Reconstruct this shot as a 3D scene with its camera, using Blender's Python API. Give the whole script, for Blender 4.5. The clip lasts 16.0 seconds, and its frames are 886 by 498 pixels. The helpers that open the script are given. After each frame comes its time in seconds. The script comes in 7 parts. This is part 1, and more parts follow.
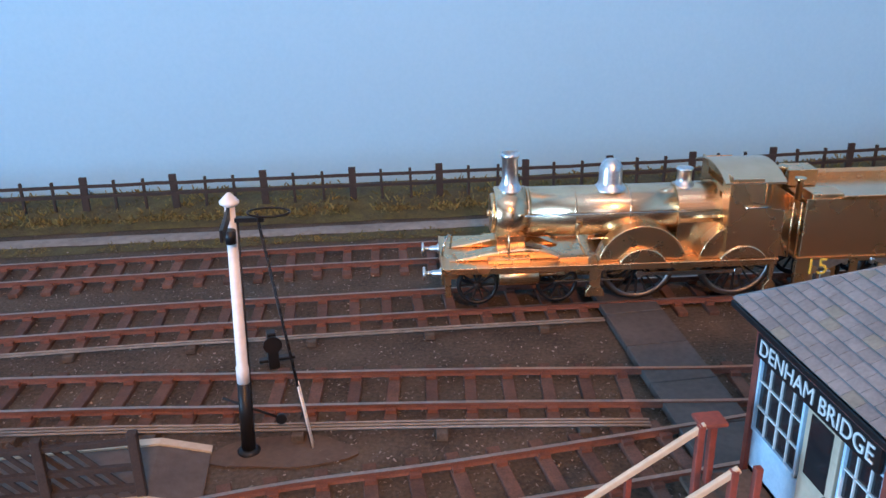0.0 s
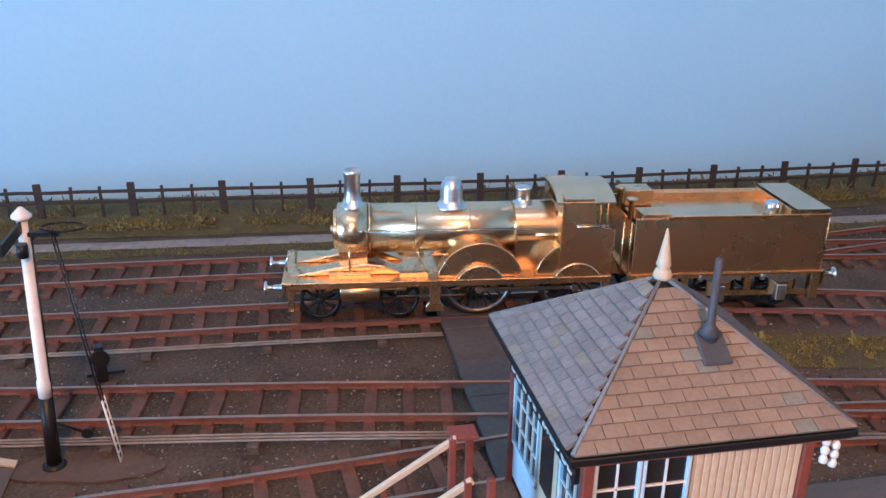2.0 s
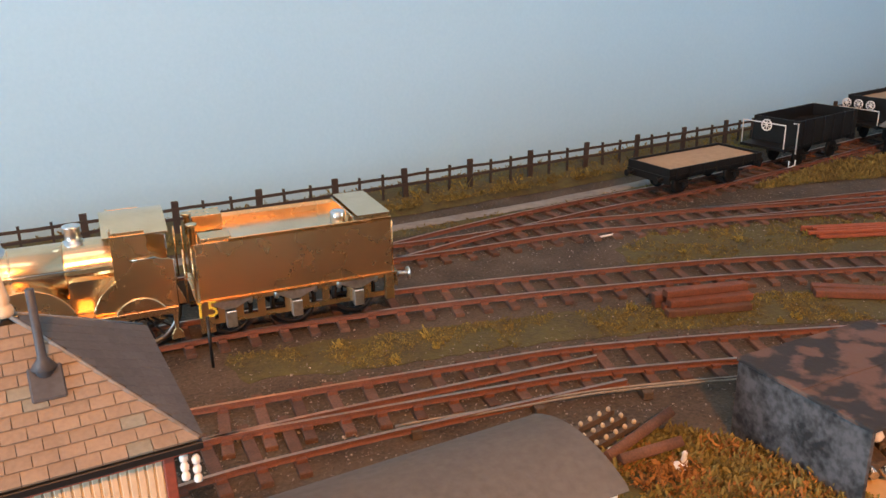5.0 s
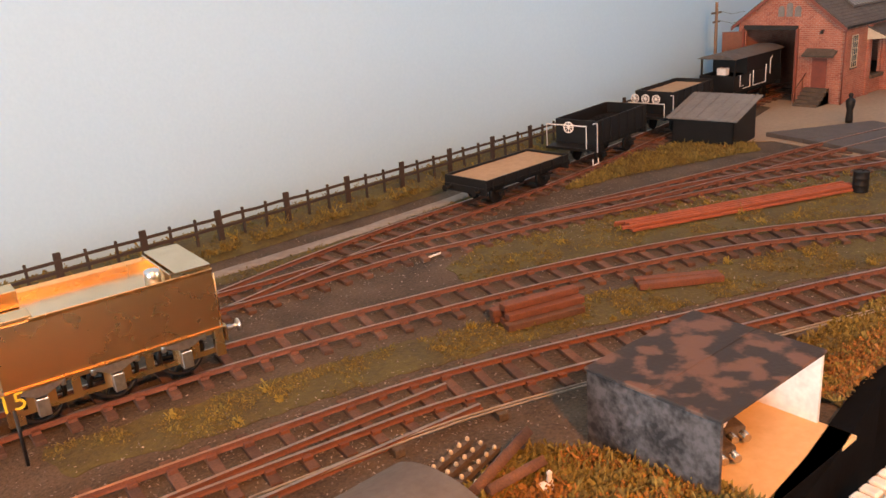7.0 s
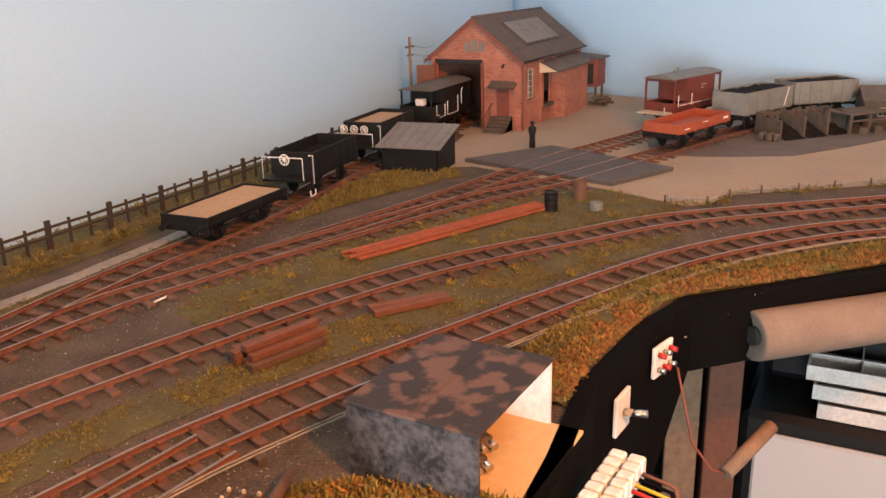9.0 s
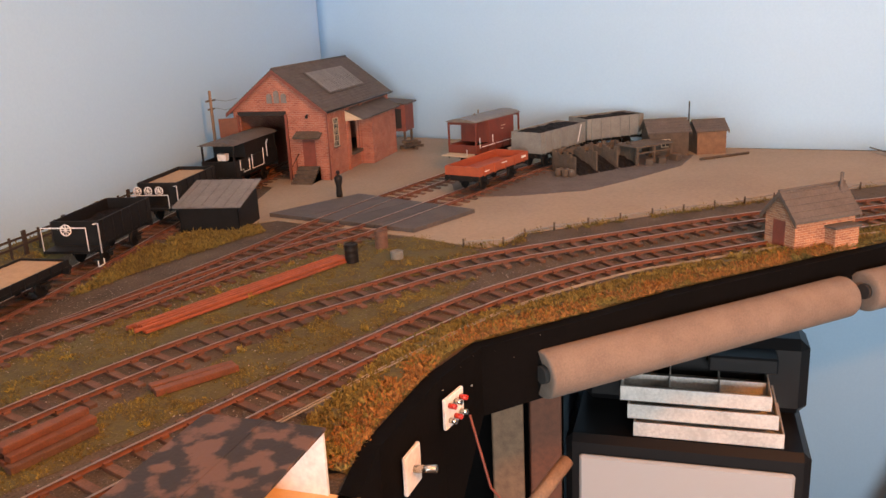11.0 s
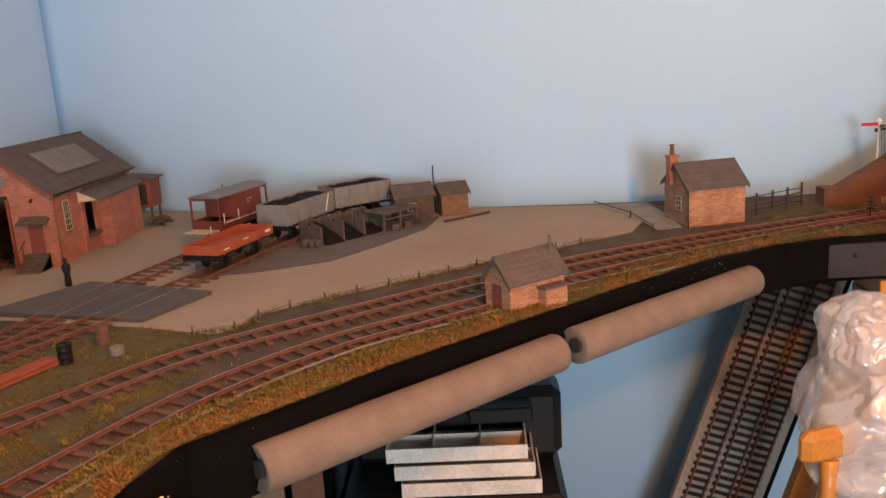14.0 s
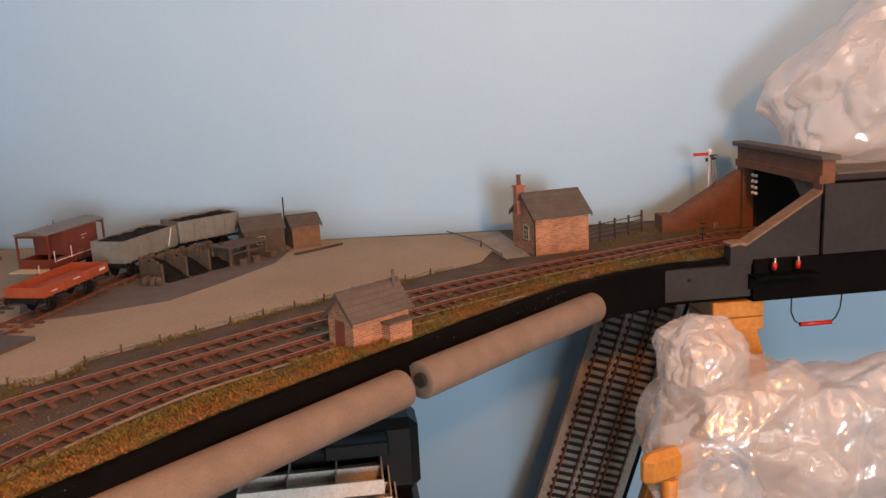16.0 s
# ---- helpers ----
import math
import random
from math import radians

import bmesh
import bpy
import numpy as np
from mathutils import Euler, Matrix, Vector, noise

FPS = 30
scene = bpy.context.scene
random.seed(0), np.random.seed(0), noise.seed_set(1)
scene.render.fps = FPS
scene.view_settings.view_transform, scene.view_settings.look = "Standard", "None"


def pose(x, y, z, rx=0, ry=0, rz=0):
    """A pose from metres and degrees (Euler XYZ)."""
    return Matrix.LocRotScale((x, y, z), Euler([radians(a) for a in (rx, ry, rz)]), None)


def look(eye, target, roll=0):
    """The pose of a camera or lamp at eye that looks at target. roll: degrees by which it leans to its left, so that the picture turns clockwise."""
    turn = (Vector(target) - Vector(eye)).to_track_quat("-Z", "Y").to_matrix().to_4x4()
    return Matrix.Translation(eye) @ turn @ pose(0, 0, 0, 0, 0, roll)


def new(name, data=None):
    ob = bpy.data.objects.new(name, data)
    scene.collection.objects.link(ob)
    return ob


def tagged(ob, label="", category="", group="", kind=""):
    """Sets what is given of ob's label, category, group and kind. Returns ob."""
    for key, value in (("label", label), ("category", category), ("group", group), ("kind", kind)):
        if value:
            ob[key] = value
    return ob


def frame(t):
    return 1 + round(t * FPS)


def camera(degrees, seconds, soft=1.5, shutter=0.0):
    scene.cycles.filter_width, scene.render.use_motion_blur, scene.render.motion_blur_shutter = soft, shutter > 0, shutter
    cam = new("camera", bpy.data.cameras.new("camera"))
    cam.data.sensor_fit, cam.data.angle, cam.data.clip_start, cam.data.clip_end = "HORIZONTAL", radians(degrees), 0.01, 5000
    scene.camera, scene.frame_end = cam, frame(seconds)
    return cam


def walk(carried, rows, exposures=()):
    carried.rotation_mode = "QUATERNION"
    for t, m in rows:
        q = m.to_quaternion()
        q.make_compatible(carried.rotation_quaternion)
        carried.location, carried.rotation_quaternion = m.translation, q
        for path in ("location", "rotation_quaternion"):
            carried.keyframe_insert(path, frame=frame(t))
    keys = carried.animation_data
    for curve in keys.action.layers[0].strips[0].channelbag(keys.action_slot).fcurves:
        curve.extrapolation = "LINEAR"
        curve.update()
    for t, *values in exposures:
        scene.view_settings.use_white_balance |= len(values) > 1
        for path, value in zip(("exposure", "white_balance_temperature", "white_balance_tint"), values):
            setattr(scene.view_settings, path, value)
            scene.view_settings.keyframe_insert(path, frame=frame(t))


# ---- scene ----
cam = camera(55.5, 16.0)
PATH = [
    (0, (0.049, -0.346, 0.238), (0.293, 1.494, -0.507), -1.1),
    (0.5, (0.065, -0.351, 0.243), (0.313, 1.491, -0.496), 0.0),
    (1, (0.083, -0.355, 0.243), (0.342, 1.489, -0.489), 0.2),
    (1.5, (0.092, -0.36, 0.243), (0.373, 1.482, -0.485), 0.3),
    (2, (0.112, -0.364, 0.243), (0.484, 1.465, -0.475), 0.9),
    (2.5, (0.13, -0.37, 0.241), (0.588, 1.449, -0.452), 1.3),
    (3, (0.148, -0.372, 0.241), (0.63, 1.443, -0.447), 0.3),
    (3.5, (0.165, -0.378, 0.242), (0.758, 1.407, -0.438), -0.0),
    (4, (0.19, -0.387, 0.242), (0.876, 1.366, -0.434), -0.4),
    (4.2, (0.197, -0.385, 0.24), (0.902, 1.359, -0.438), -0.8),
    (4.5, (0.21, -0.392, 0.239), (0.967, 1.333, -0.432), -0.9),
    (5, (0.234, -0.4, 0.239), (1.124, 1.264, -0.425), -1.0),
    (5.2, (0.242, -0.399, 0.238), (1.162, 1.249, -0.422), -1.6),
    (7.3, (0.239, -0.373, 0.247), (1.602, 0.944, -0.391), -3.9),
    (7.5, (0.227, -0.368, 0.248), (1.672, 0.859, -0.391), -3.5),
    (8, (0.21, -0.352, 0.246), (1.737, 0.775, -0.386), -2.9),
    (8.2, (0.211, -0.352, 0.247), (1.779, 0.716, -0.386), -2.4),
    (10.3, (0.239, -0.385, 0.263), (2.025, 0.308, -0.31), -2.5),
    (10.5, (0.24, -0.384, 0.261), (2.044, 0.271, -0.301), -2.6),
    (11, (0.249, -0.404, 0.267), (2.091, 0.146, -0.285), -2.8),
    (11.5, (0.253, -0.423, 0.276), (2.132, 0.01, -0.256), -3.5),
    (12, (0.261, -0.436, 0.277), (2.162, -0.078, -0.231), -3.7),
    (12.5, (0.259, -0.448, 0.28), (2.174, -0.144, -0.211), -3.8),
    (13, (0.265, -0.461, 0.279), (2.192, -0.226, -0.202), -3.7),
    (13.5, (0.266, -0.471, 0.284), (2.202, -0.302, -0.187), -3.8),
    (14, (0.269, -0.483, 0.291), (2.214, -0.397, -0.167), -3.5),
    (14.5, (0.274, -0.495, 0.294), (2.224, -0.497, -0.154), -3.7),
    (15, (0.276, -0.501, 0.296), (2.224, -0.607, -0.144), -3.5),
    (15.5, (0.278, -0.509, 0.296), (2.222, -0.683, -0.138), -3.1),
    (16, (0.284, -0.516, 0.296), (2.228, -0.738, -0.119), -2.8),
]
EXPOSURES = [(0, -1.04, 5500, 12), (3.0, -0.99, 5450, 12), (4.2, -0.94, 5900, 8), (4.7, -0.78, 7200, 11), (5.2, -0.64, 7800, 14), (7.3, -0.36, 10100, 28), (8.2, -0.36, 10100, 28), (10.4, -0.40, 10400, 31), (12.5, -0.64, 10700, 33), (16, -0.96, 10700, 31)]
walk(cam, [(t, look(eye, target, roll)) for t, eye, target, roll in PATH], EXPOSURES)

# ---- world, lamps ----
world = bpy.data.worlds.new("world")
scene.world = world
world.use_nodes = True
world.node_tree.nodes["Background"].inputs[0].default_value = (0.62, 0.78, 1.0, 1)
world.node_tree.nodes["Background"].inputs[1].default_value = 0.30


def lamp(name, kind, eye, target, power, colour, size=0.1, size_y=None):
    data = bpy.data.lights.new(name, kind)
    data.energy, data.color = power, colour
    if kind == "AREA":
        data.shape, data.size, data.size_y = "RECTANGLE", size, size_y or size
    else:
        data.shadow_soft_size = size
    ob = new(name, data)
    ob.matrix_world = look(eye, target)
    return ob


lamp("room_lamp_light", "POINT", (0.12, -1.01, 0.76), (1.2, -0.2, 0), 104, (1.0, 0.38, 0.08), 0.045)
lamp("ceiling_strip_light", "AREA", (0.1, -0.75, 1.60), (0.35, 0.25, 0), 6.5, (0.90, 0.94, 1.0), 1.5, 0.16)
# Two unseen windows, added to give the cool light on walls and in shadows.
lamp("added_window_light", "AREA", (-0.55, -2.93, 0.75), (-0.35, 0.0, 0.0), 18, (0.52, 0.75, 1.0), 1.30, 1.10)
lamp("added_west_window_light", "AREA", (-2.63, -1.15, 0.20), (1.8, -0.75, -0.30), 245, (0.46, 0.74, 1.0), 0.90, 1.00)


# ---- materials ----
def material(name, colour, rough=0.6, metal=0.0, colour2=None, scale=60.0, amount=0.5, bump=0.0, bump_scale=None, spec=0.5,
             random=0.0, island=False, fine=None, coat=0.0):
    """Principled material: two tones mixed by noise at two scales, with fine relief."""
    m = bpy.data.materials.new(name)
    m.use_nodes = True
    t = m.node_tree
    n, l = t.nodes, t.links
    p = n["Principled BSDF"]
    p.inputs["Roughness"].default_value = rough
    p.inputs["Metallic"].default_value = metal
    p.inputs["Specular IOR Level"].default_value = spec
    p.inputs["Coat Weight"].default_value = coat
    geo = n.new("ShaderNodeNewGeometry")
    big, small = n.new("ShaderNodeTexNoise"), n.new("ShaderNodeTexNoise")
    big.inputs["Scale"].default_value, small.inputs["Scale"].default_value = scale, (fine or scale * 7)
    big.inputs["Detail"].default_value = small.inputs["Detail"].default_value = 4
    l.new(geo.outputs["Position"], big.inputs["Vector"])
    l.new(geo.outputs["Position"], small.inputs["Vector"])
    add = n.new("ShaderNodeMath")
    add.operation = "MULTIPLY_ADD"
    add.inputs[1].default_value = 0.5
    l.new(small.outputs["Fac"], add.inputs[0])
    half = n.new("ShaderNodeMath")
    half.operation = "MULTIPLY"
    half.inputs[1].default_value = 0.5
    l.new(big.outputs["Fac"], half.inputs[0])
    l.new(half.outputs[0], add.inputs[2])
    ramp = n.new("ShaderNodeValToRGB")
    c2 = colour2 or tuple(c * 0.72 for c in colour)
    ramp.color_ramp.elements[0].position, ramp.color_ramp.elements[1].position = 0.5 - 0.25 * amount, 0.5 + 0.25 * amount
    ramp.color_ramp.elements[0].color, ramp.color_ramp.elements[1].color = (*c2, 1), (*colour, 1)
    l.new(add.outputs[0], ramp.inputs["Fac"])
    out = ramp.outputs["Color"]
    if random:
        hsv = n.new("ShaderNodeHueSaturation")
        rnd = geo.outputs["Random Per Island"] if island else n.new("ShaderNodeObjectInfo").outputs["Random"]
        rng = n.new("ShaderNodeMapRange")
        rng.inputs["To Min"].default_value, rng.inputs["To Max"].default_value = 1 - random, 1 + random
        l.new(rnd, rng.inputs["Value"])
        l.new(rng.outputs["Result"], hsv.inputs["Value"])
        l.new(out, hsv.inputs["Color"])
        out = hsv.outputs["Color"]
    l.new(out, p.inputs["Base Color"])
    if metal > 0.5:
        rr = n.new("ShaderNodeMapRange")
        rr.inputs["To Min"].default_value, rr.inputs["To Max"].default_value = rough * 0.93, rough * 1.10
        l.new(add.outputs[0], rr.inputs["Value"])
        l.new(rr.outputs["Result"], p.inputs["Roughness"])
    if bump:
        b = n.new("ShaderNodeBump")
        b.inputs["Strength"].default_value = 0.6
        b.inputs["Distance"].default_value = bump
        tex = n.new("ShaderNodeTexNoise")
        tex.inputs["Scale"].default_value = bump_scale or scale * 7
        tex.inputs["Detail"].default_value = 5
        l.new(geo.outputs["Position"], tex.inputs["Vector"])
        l.new(tex.outputs["Fac"], b.inputs["Height"])
        l.new(b.outputs["Normal"], p.inputs["Normal"])
    return m


def brick_material(name, a, b, mortar, width=0.0052, height=0.0017):
    """Small-scale brickwork: courses on upright walls facing any way."""
    m = bpy.data.materials.new(name)
    m.use_nodes = True
    n, l = m.node_tree.nodes, m.node_tree.links
    p = n["Principled BSDF"]
    p.inputs["Roughness"].default_value = 0.85
    geo = n.new("ShaderNodeTexCoord")
    sep, comb = n.new("ShaderNodeSeparateXYZ"), n.new("ShaderNodeCombineXYZ")
    l.new(geo.outputs["Object"], sep.inputs[0])
    s = n.new("ShaderNodeMath")
    s.operation = "ADD"
    l.new(sep.outputs["X"], s.inputs[0])
    l.new(sep.outputs["Y"], s.inputs[1])
    l.new(s.outputs[0], comb.inputs["X"])
    l.new(sep.outputs["Z"], comb.inputs["Y"])
    br = n.new("ShaderNodeTexBrick")
    br.inputs["Scale"].default_value = 1.0
    br.inputs["Brick Width"].default_value, br.inputs["Row Height"].default_value = width, height
    br.inputs["Mortar Size"].default_value = height * 0.09
    br.inputs["Color1"].default_value, br.inputs["Color2"].default_value, br.inputs["Mortar"].default_value = (*a, 1), (*b, 1), (*mortar, 1)
    l.new(comb.outputs[0], br.inputs["Vector"])
    no = n.new("ShaderNodeTexNoise")
    no.inputs["Scale"].default_value = 45
    mix = n.new("ShaderNodeMix")
    mix.data_type, mix.blend_type = "RGBA", "MULTIPLY"
    mix.inputs[0].default_value = 0.55
    rmp = n.new("ShaderNodeValToRGB")
    rmp.color_ramp.elements[0].position, rmp.color_ramp.elements[0].color = 0.3, (0.55, 0.5, 0.48, 1)
    rmp.color_ramp.elements[1].position = 0.65
    l.new(geo.outputs["Object"], no.inputs["Vector"])
    l.new(no.outputs["Fac"], rmp.inputs["Fac"])
    l.new(br.outputs["Color"], mix.inputs[6])
    l.new(rmp.outputs["Color"], mix.inputs[7])
    l.new(mix.outputs[2], p.inputs["Base Color"])
    bp = n.new("ShaderNodeBump")
    bp.inputs["Distance"].default_value, bp.inputs["Strength"].default_value, bp.invert = 0.0003, 0.5, True
    l.new(br.outputs["Fac"], bp.inputs["Height"])
    l.new(bp.outputs["Normal"], p.inputs["Normal"])
    return m


M = {
    "sky": material("sky_blue_emulsion", (0.35, 0.61, 0.80), 0.75, colour2=(0.325, 0.585, 0.78), scale=3, fine=250, bump=0.0003, bump_scale=260),
    "ballast": material("ash_ballast", (0.120, 0.090, 0.064), 0.95, colour2=(0.022, 0.017, 0.013), scale=26, fine=430, amount=0.75, bump=0.0022, bump_scale=480),
    "soil": material("trodden_soil", (0.115, 0.085, 0.055), 0.95, colour2=(0.06, 0.045, 0.03), scale=30, amount=0.9, bump=0.0012, bump_scale=420),
    "mud": material("brown_mud", (0.115, 0.075, 0.05), 0.8, colour2=(0.075, 0.05, 0.035), scale=50, bump=0.0006),
    "scenic": material("mossy_earth", (0.100, 0.090, 0.028), 0.95, colour2=(0.052, 0.042, 0.021), scale=35, amount=0.6, bump=0.002, bump_scale=420),
    "grass": material("static_grass", (0.20, 0.160, 0.045), 0.9, colour2=(0.095, 0.070, 0.020), scale=30, amount=0.8, random=0.4, island=True),
    "leaf": material("russet_leaf_litter", (0.25, 0.118, 0.034), 0.9, colour2=(0.187, 0.085, 0.0255), scale=30, random=0.4, island=True),
    "yellow": material("yellow_weed", (0.28, 0.215, 0.05), 0.9, colour2=(0.18, 0.135, 0.03), scale=60, random=0.3, island=True),
    "path": material("grey_path", (0.272, 0.255, 0.2295), 0.95, colour2=(0.187, 0.17, 0.153), scale=25, bump=0.0008, bump_scale=500),
    "concrete": material("pale_yard_surface", (0.31, 0.245, 0.18), 0.92, colour2=(0.25, 0.195, 0.145), scale=7, fine=180, bump=0.0005, bump_scale=400),
    "sleeper": material("stained_sleeper", (0.135, 0.068, 0.047), 0.9, colour2=(0.075, 0.040, 0.029), scale=120, bump=0.0004, random=0.3),
    "rust": material("rusty_rail_side", (0.180, 0.065, 0.038), 0.8, colour2=(0.115, 0.044, 0.028), scale=120, bump=0.0002),
    "railtop": material("worn_rail_head", (0.48, 0.32, 0.25), 0.40, metal=1.0, scale=90),
    "fence": material("dark_fence_timber", (0.045, 0.030, 0.024), 0.85, colour2=(0.025, 0.018, 0.015), scale=150, bump=0.0003),
    "brass": material("polished_brass", (0.87, 0.56, 0.30), 0.27, metal=1.0, colour2=(0.80, 0.56, 0.31), scale=9, amount=0.35),
    "nickel": material("tinned_brass_boiler", (0.92, 0.67, 0.44), 0.23, metal=1.0, colour2=(0.78, 0.56, 0.34), scale=9, amount=0.35),
    "white_metal": material("whitemetal_casting", (0.84, 0.84, 0.84), 0.30, metal=1.0, scale=60),
    "steel": material("bright_steel", (0.62, 0.58, 0.52), 0.25, metal=1.0, scale=80),
    "black": material("satin_black_paint", (0.010, 0.010, 0.011), 0.42, spec=0.35, colour2=(0.010, 0.010, 0.011), scale=60),
    "wagon_black": material("weathered_black_wagon", (0.010, 0.0095, 0.0095), 0.55, spec=0.25, colour2=(0.006, 0.006, 0.006), scale=70, bump=0.0002),
    "white": material("white_paint", (0.78, 0.77, 0.74), 0.5, colour2=(0.66, 0.65, 0.62), scale=50),
    "cream": material("cream_paint", (0.54, 0.46, 0.34), 0.6, colour2=(0.46, 0.38, 0.27), scale=60),
    "blue_white": material("pale_blue_paint", (0.55, 0.70, 0.82), 0.5, colour2=(0.42, 0.58, 0.70), scale=90),
    "maroon": material("red_brown_paint", (0.23, 0.055, 0.035), 0.6, colour2=(0.15, 0.04, 0.028), scale=80),
    # Slate tones include how lamp and daylight fall on each roof face.
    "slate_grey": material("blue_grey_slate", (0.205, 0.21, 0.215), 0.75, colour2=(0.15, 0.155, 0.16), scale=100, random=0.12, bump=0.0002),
    "slate_brown": material("lamp_side_tan_slate", (0.255, 0.20, 0.15), 0.75, colour2=(0.20, 0.155, 0.12), scale=100, random=0.10, bump=0.0002),
    "slate_dark": material("off_lamp_slate", (0.085, 0.08, 0.082), 0.8, colour2=(0.06, 0.056, 0.058), scale=100, random=0.1),
    "skylight": material("dusty_skylight_glass", (0.17, 0.155, 0.135), 0.5, colour2=(0.11, 0.10, 0.09), scale=60, random=0.15),
    "slate_green": material("green_grey_slate", (0.21, 0.215, 0.185), 0.75, scale=100, random=0.1),
    "roof_dark": material("dark_slate_roof", (0.10, 0.085, 0.075), 0.85, colour2=(0.065, 0.055, 0.05), scale=60, bump=0.0005, bump_scale=500),
    # Near-black; inside openings this colour stands in for their shade.
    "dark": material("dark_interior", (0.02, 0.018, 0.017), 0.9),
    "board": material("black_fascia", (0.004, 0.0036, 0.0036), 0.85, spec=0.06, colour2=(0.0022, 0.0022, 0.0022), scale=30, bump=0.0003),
    "fascia_grey": material("dark_grey_painted_board", (0.026, 0.026, 0.028), 0.65, spec=0.25, colour2=(0.018, 0.018, 0.02), scale=20, bump=0.0002),
    "foam": material("grey_pipe_foam", (0.20, 0.150, 0.120), 0.95, colour2=(0.15, 0.112, 0.09), scale=40, fine=600, bump=0.0009, bump_scale=420),
    "timber": material("pale_timber", (0.52, 0.33, 0.17), 0.6, colour2=(0.42, 0.25, 0.12), scale=25, bump=0.0003),
    "pine": material("orange_varnished_pine", (0.55, 0.24, 0.06), 0.35, colour2=(0.42, 0.16, 0.04), scale=22, bump=0.0002),
    "wagon_grey": material("wagon_grey_paint", (0.19, 0.20, 0.18), 0.7, colour2=(0.14, 0.14, 0.13), scale=70, bump=0.0002),
    "wagon_red": material("bauxite_red_paint", (0.37, 0.075, 0.03), 0.6, colour2=(0.27, 0.055, 0.025), scale=70, bump=0.0002),
    "van_red": material("dark_bauxite_paint", (0.17, 0.035, 0.022), 0.6, colour2=(0.12, 0.027, 0.018), scale=70, bump=0.0002),
    "sand": material("sandy_boards", (0.42, 0.28, 0.17), 0.95, colour2=(0.33, 0.215, 0.13), scale=120, bump=0.0006, bump_scale=900),
    "coal": material("coal", (0.018, 0.015, 0.014), 0.9, spec=0.12, colour2=(0.005, 0.0045, 0.0045), scale=220, amount=0.5, bump=0.003, bump_scale=330),
    "ash": material("coal_stained_ground", (0.12, 0.10, 0.09), 0.95, colour2=(0.085, 0.07, 0.062), scale=25, bump=0.0006, bump_scale=500),
    "old_wood": material("weathered_timber", (0.105, 0.078, 0.058), 0.9, colour2=(0.055, 0.042, 0.033), scale=90, bump=0.0005),
    "red_rail": material("rust_painted_rails", (0.33, 0.088, 0.045), 0.75, colour2=(0.22, 0.062, 0.034), scale=90),
    "brick_red": brick_material("red_brick", (0.43, 0.135, 0.085), (0.31, 0.09, 0.06), (0.42, 0.27, 0.21), 0.0080, 0.0030),
    "brick_brown": brick_material("mottled_brick", (0.46, 0.20, 0.105), (0.26, 0.10, 0.06), (0.44, 0.32, 0.22), 0.0070, 0.0026),
    "brick_dark": brick_material("brown_retaining_brick", (0.20, 0.075, 0.04), (0.14, 0.055, 0.032), (0.16, 0.10, 0.07)),
    "grey_zinc": material("grey_sheet_roof", (0.18, 0.172, 0.16), 0.7, colour2=(0.125, 0.12, 0.112), scale=40, bump=0.0003),
    "camo": material("mottled_black_brown_roof", (0.115, 0.065, 0.05), 0.75, colour2=(0.022, 0.02, 0.021), scale=52, fine=75, amount=0.14, bump=0.0004),
    "camo_side": material("streaked_black_side", (0.085, 0.082, 0.086), 0.75, colour2=(0.010, 0.010, 0.011), scale=75, fine=260, amount=0.4, bump=0.0004),
    "ply": material("birch_plywood", (0.62, 0.43, 0.23), 0.6, colour2=(0.54, 0.36, 0.18), scale=15, fine=200),
    "red_plastic": material("red_plastic", (0.55, 0.03, 0.02), 0.35),
    "plastic_white": material("white_plastic", (0.78, 0.76, 0.72), 0.4, scale=30),
    "mastic": material("terracotta_red", (0.45, 0.15, 0.08), 0.8, scale=50),
    "room": material("warm_wall_paint", (0.55, 0.47, 0.40), 0.8, scale=3, fine=90),
    "carpet": material("brown_carpet", (0.13, 0.095, 0.075), 0.95, scale=40, bump=0.002),
    # Opaque panes: the dim room behind is put into their colour.
    "window": material("unlit_room_glass", (0.02, 0.022, 0.025), 0.08, scale=20),
}


def clear_material(name, colour, rough, alpha, ior=1.45, bump=0.0, scale=60):
    m = bpy.data.materials.new(name)
    m.use_nodes = True
    n, l = m.node_tree.nodes, m.node_tree.links
    p = n["Principled BSDF"]
    p.inputs["Base Color"].default_value = (*colour, 1)
    p.inputs["Roughness"].default_value = rough
    p.inputs["Alpha"].default_value = alpha
    p.inputs["IOR"].default_value = ior
    if bump:
        tex, b, g = n.new("ShaderNodeTexNoise"), n.new("ShaderNodeBump"), n.new("ShaderNodeNewGeometry")
        tex.inputs["Scale"].default_value, tex.inputs["Detail"].default_value = scale, 5
        tex.inputs["Distortion"].default_value = 1.2
        b.inputs["Distance"].default_value = bump
        l.new(g.outputs["Position"], tex.inputs["Vector"])
        l.new(tex.outputs["Fac"], b.inputs["Height"])
        l.new(b.outputs["Normal"], p.inputs["Normal"])
    return m


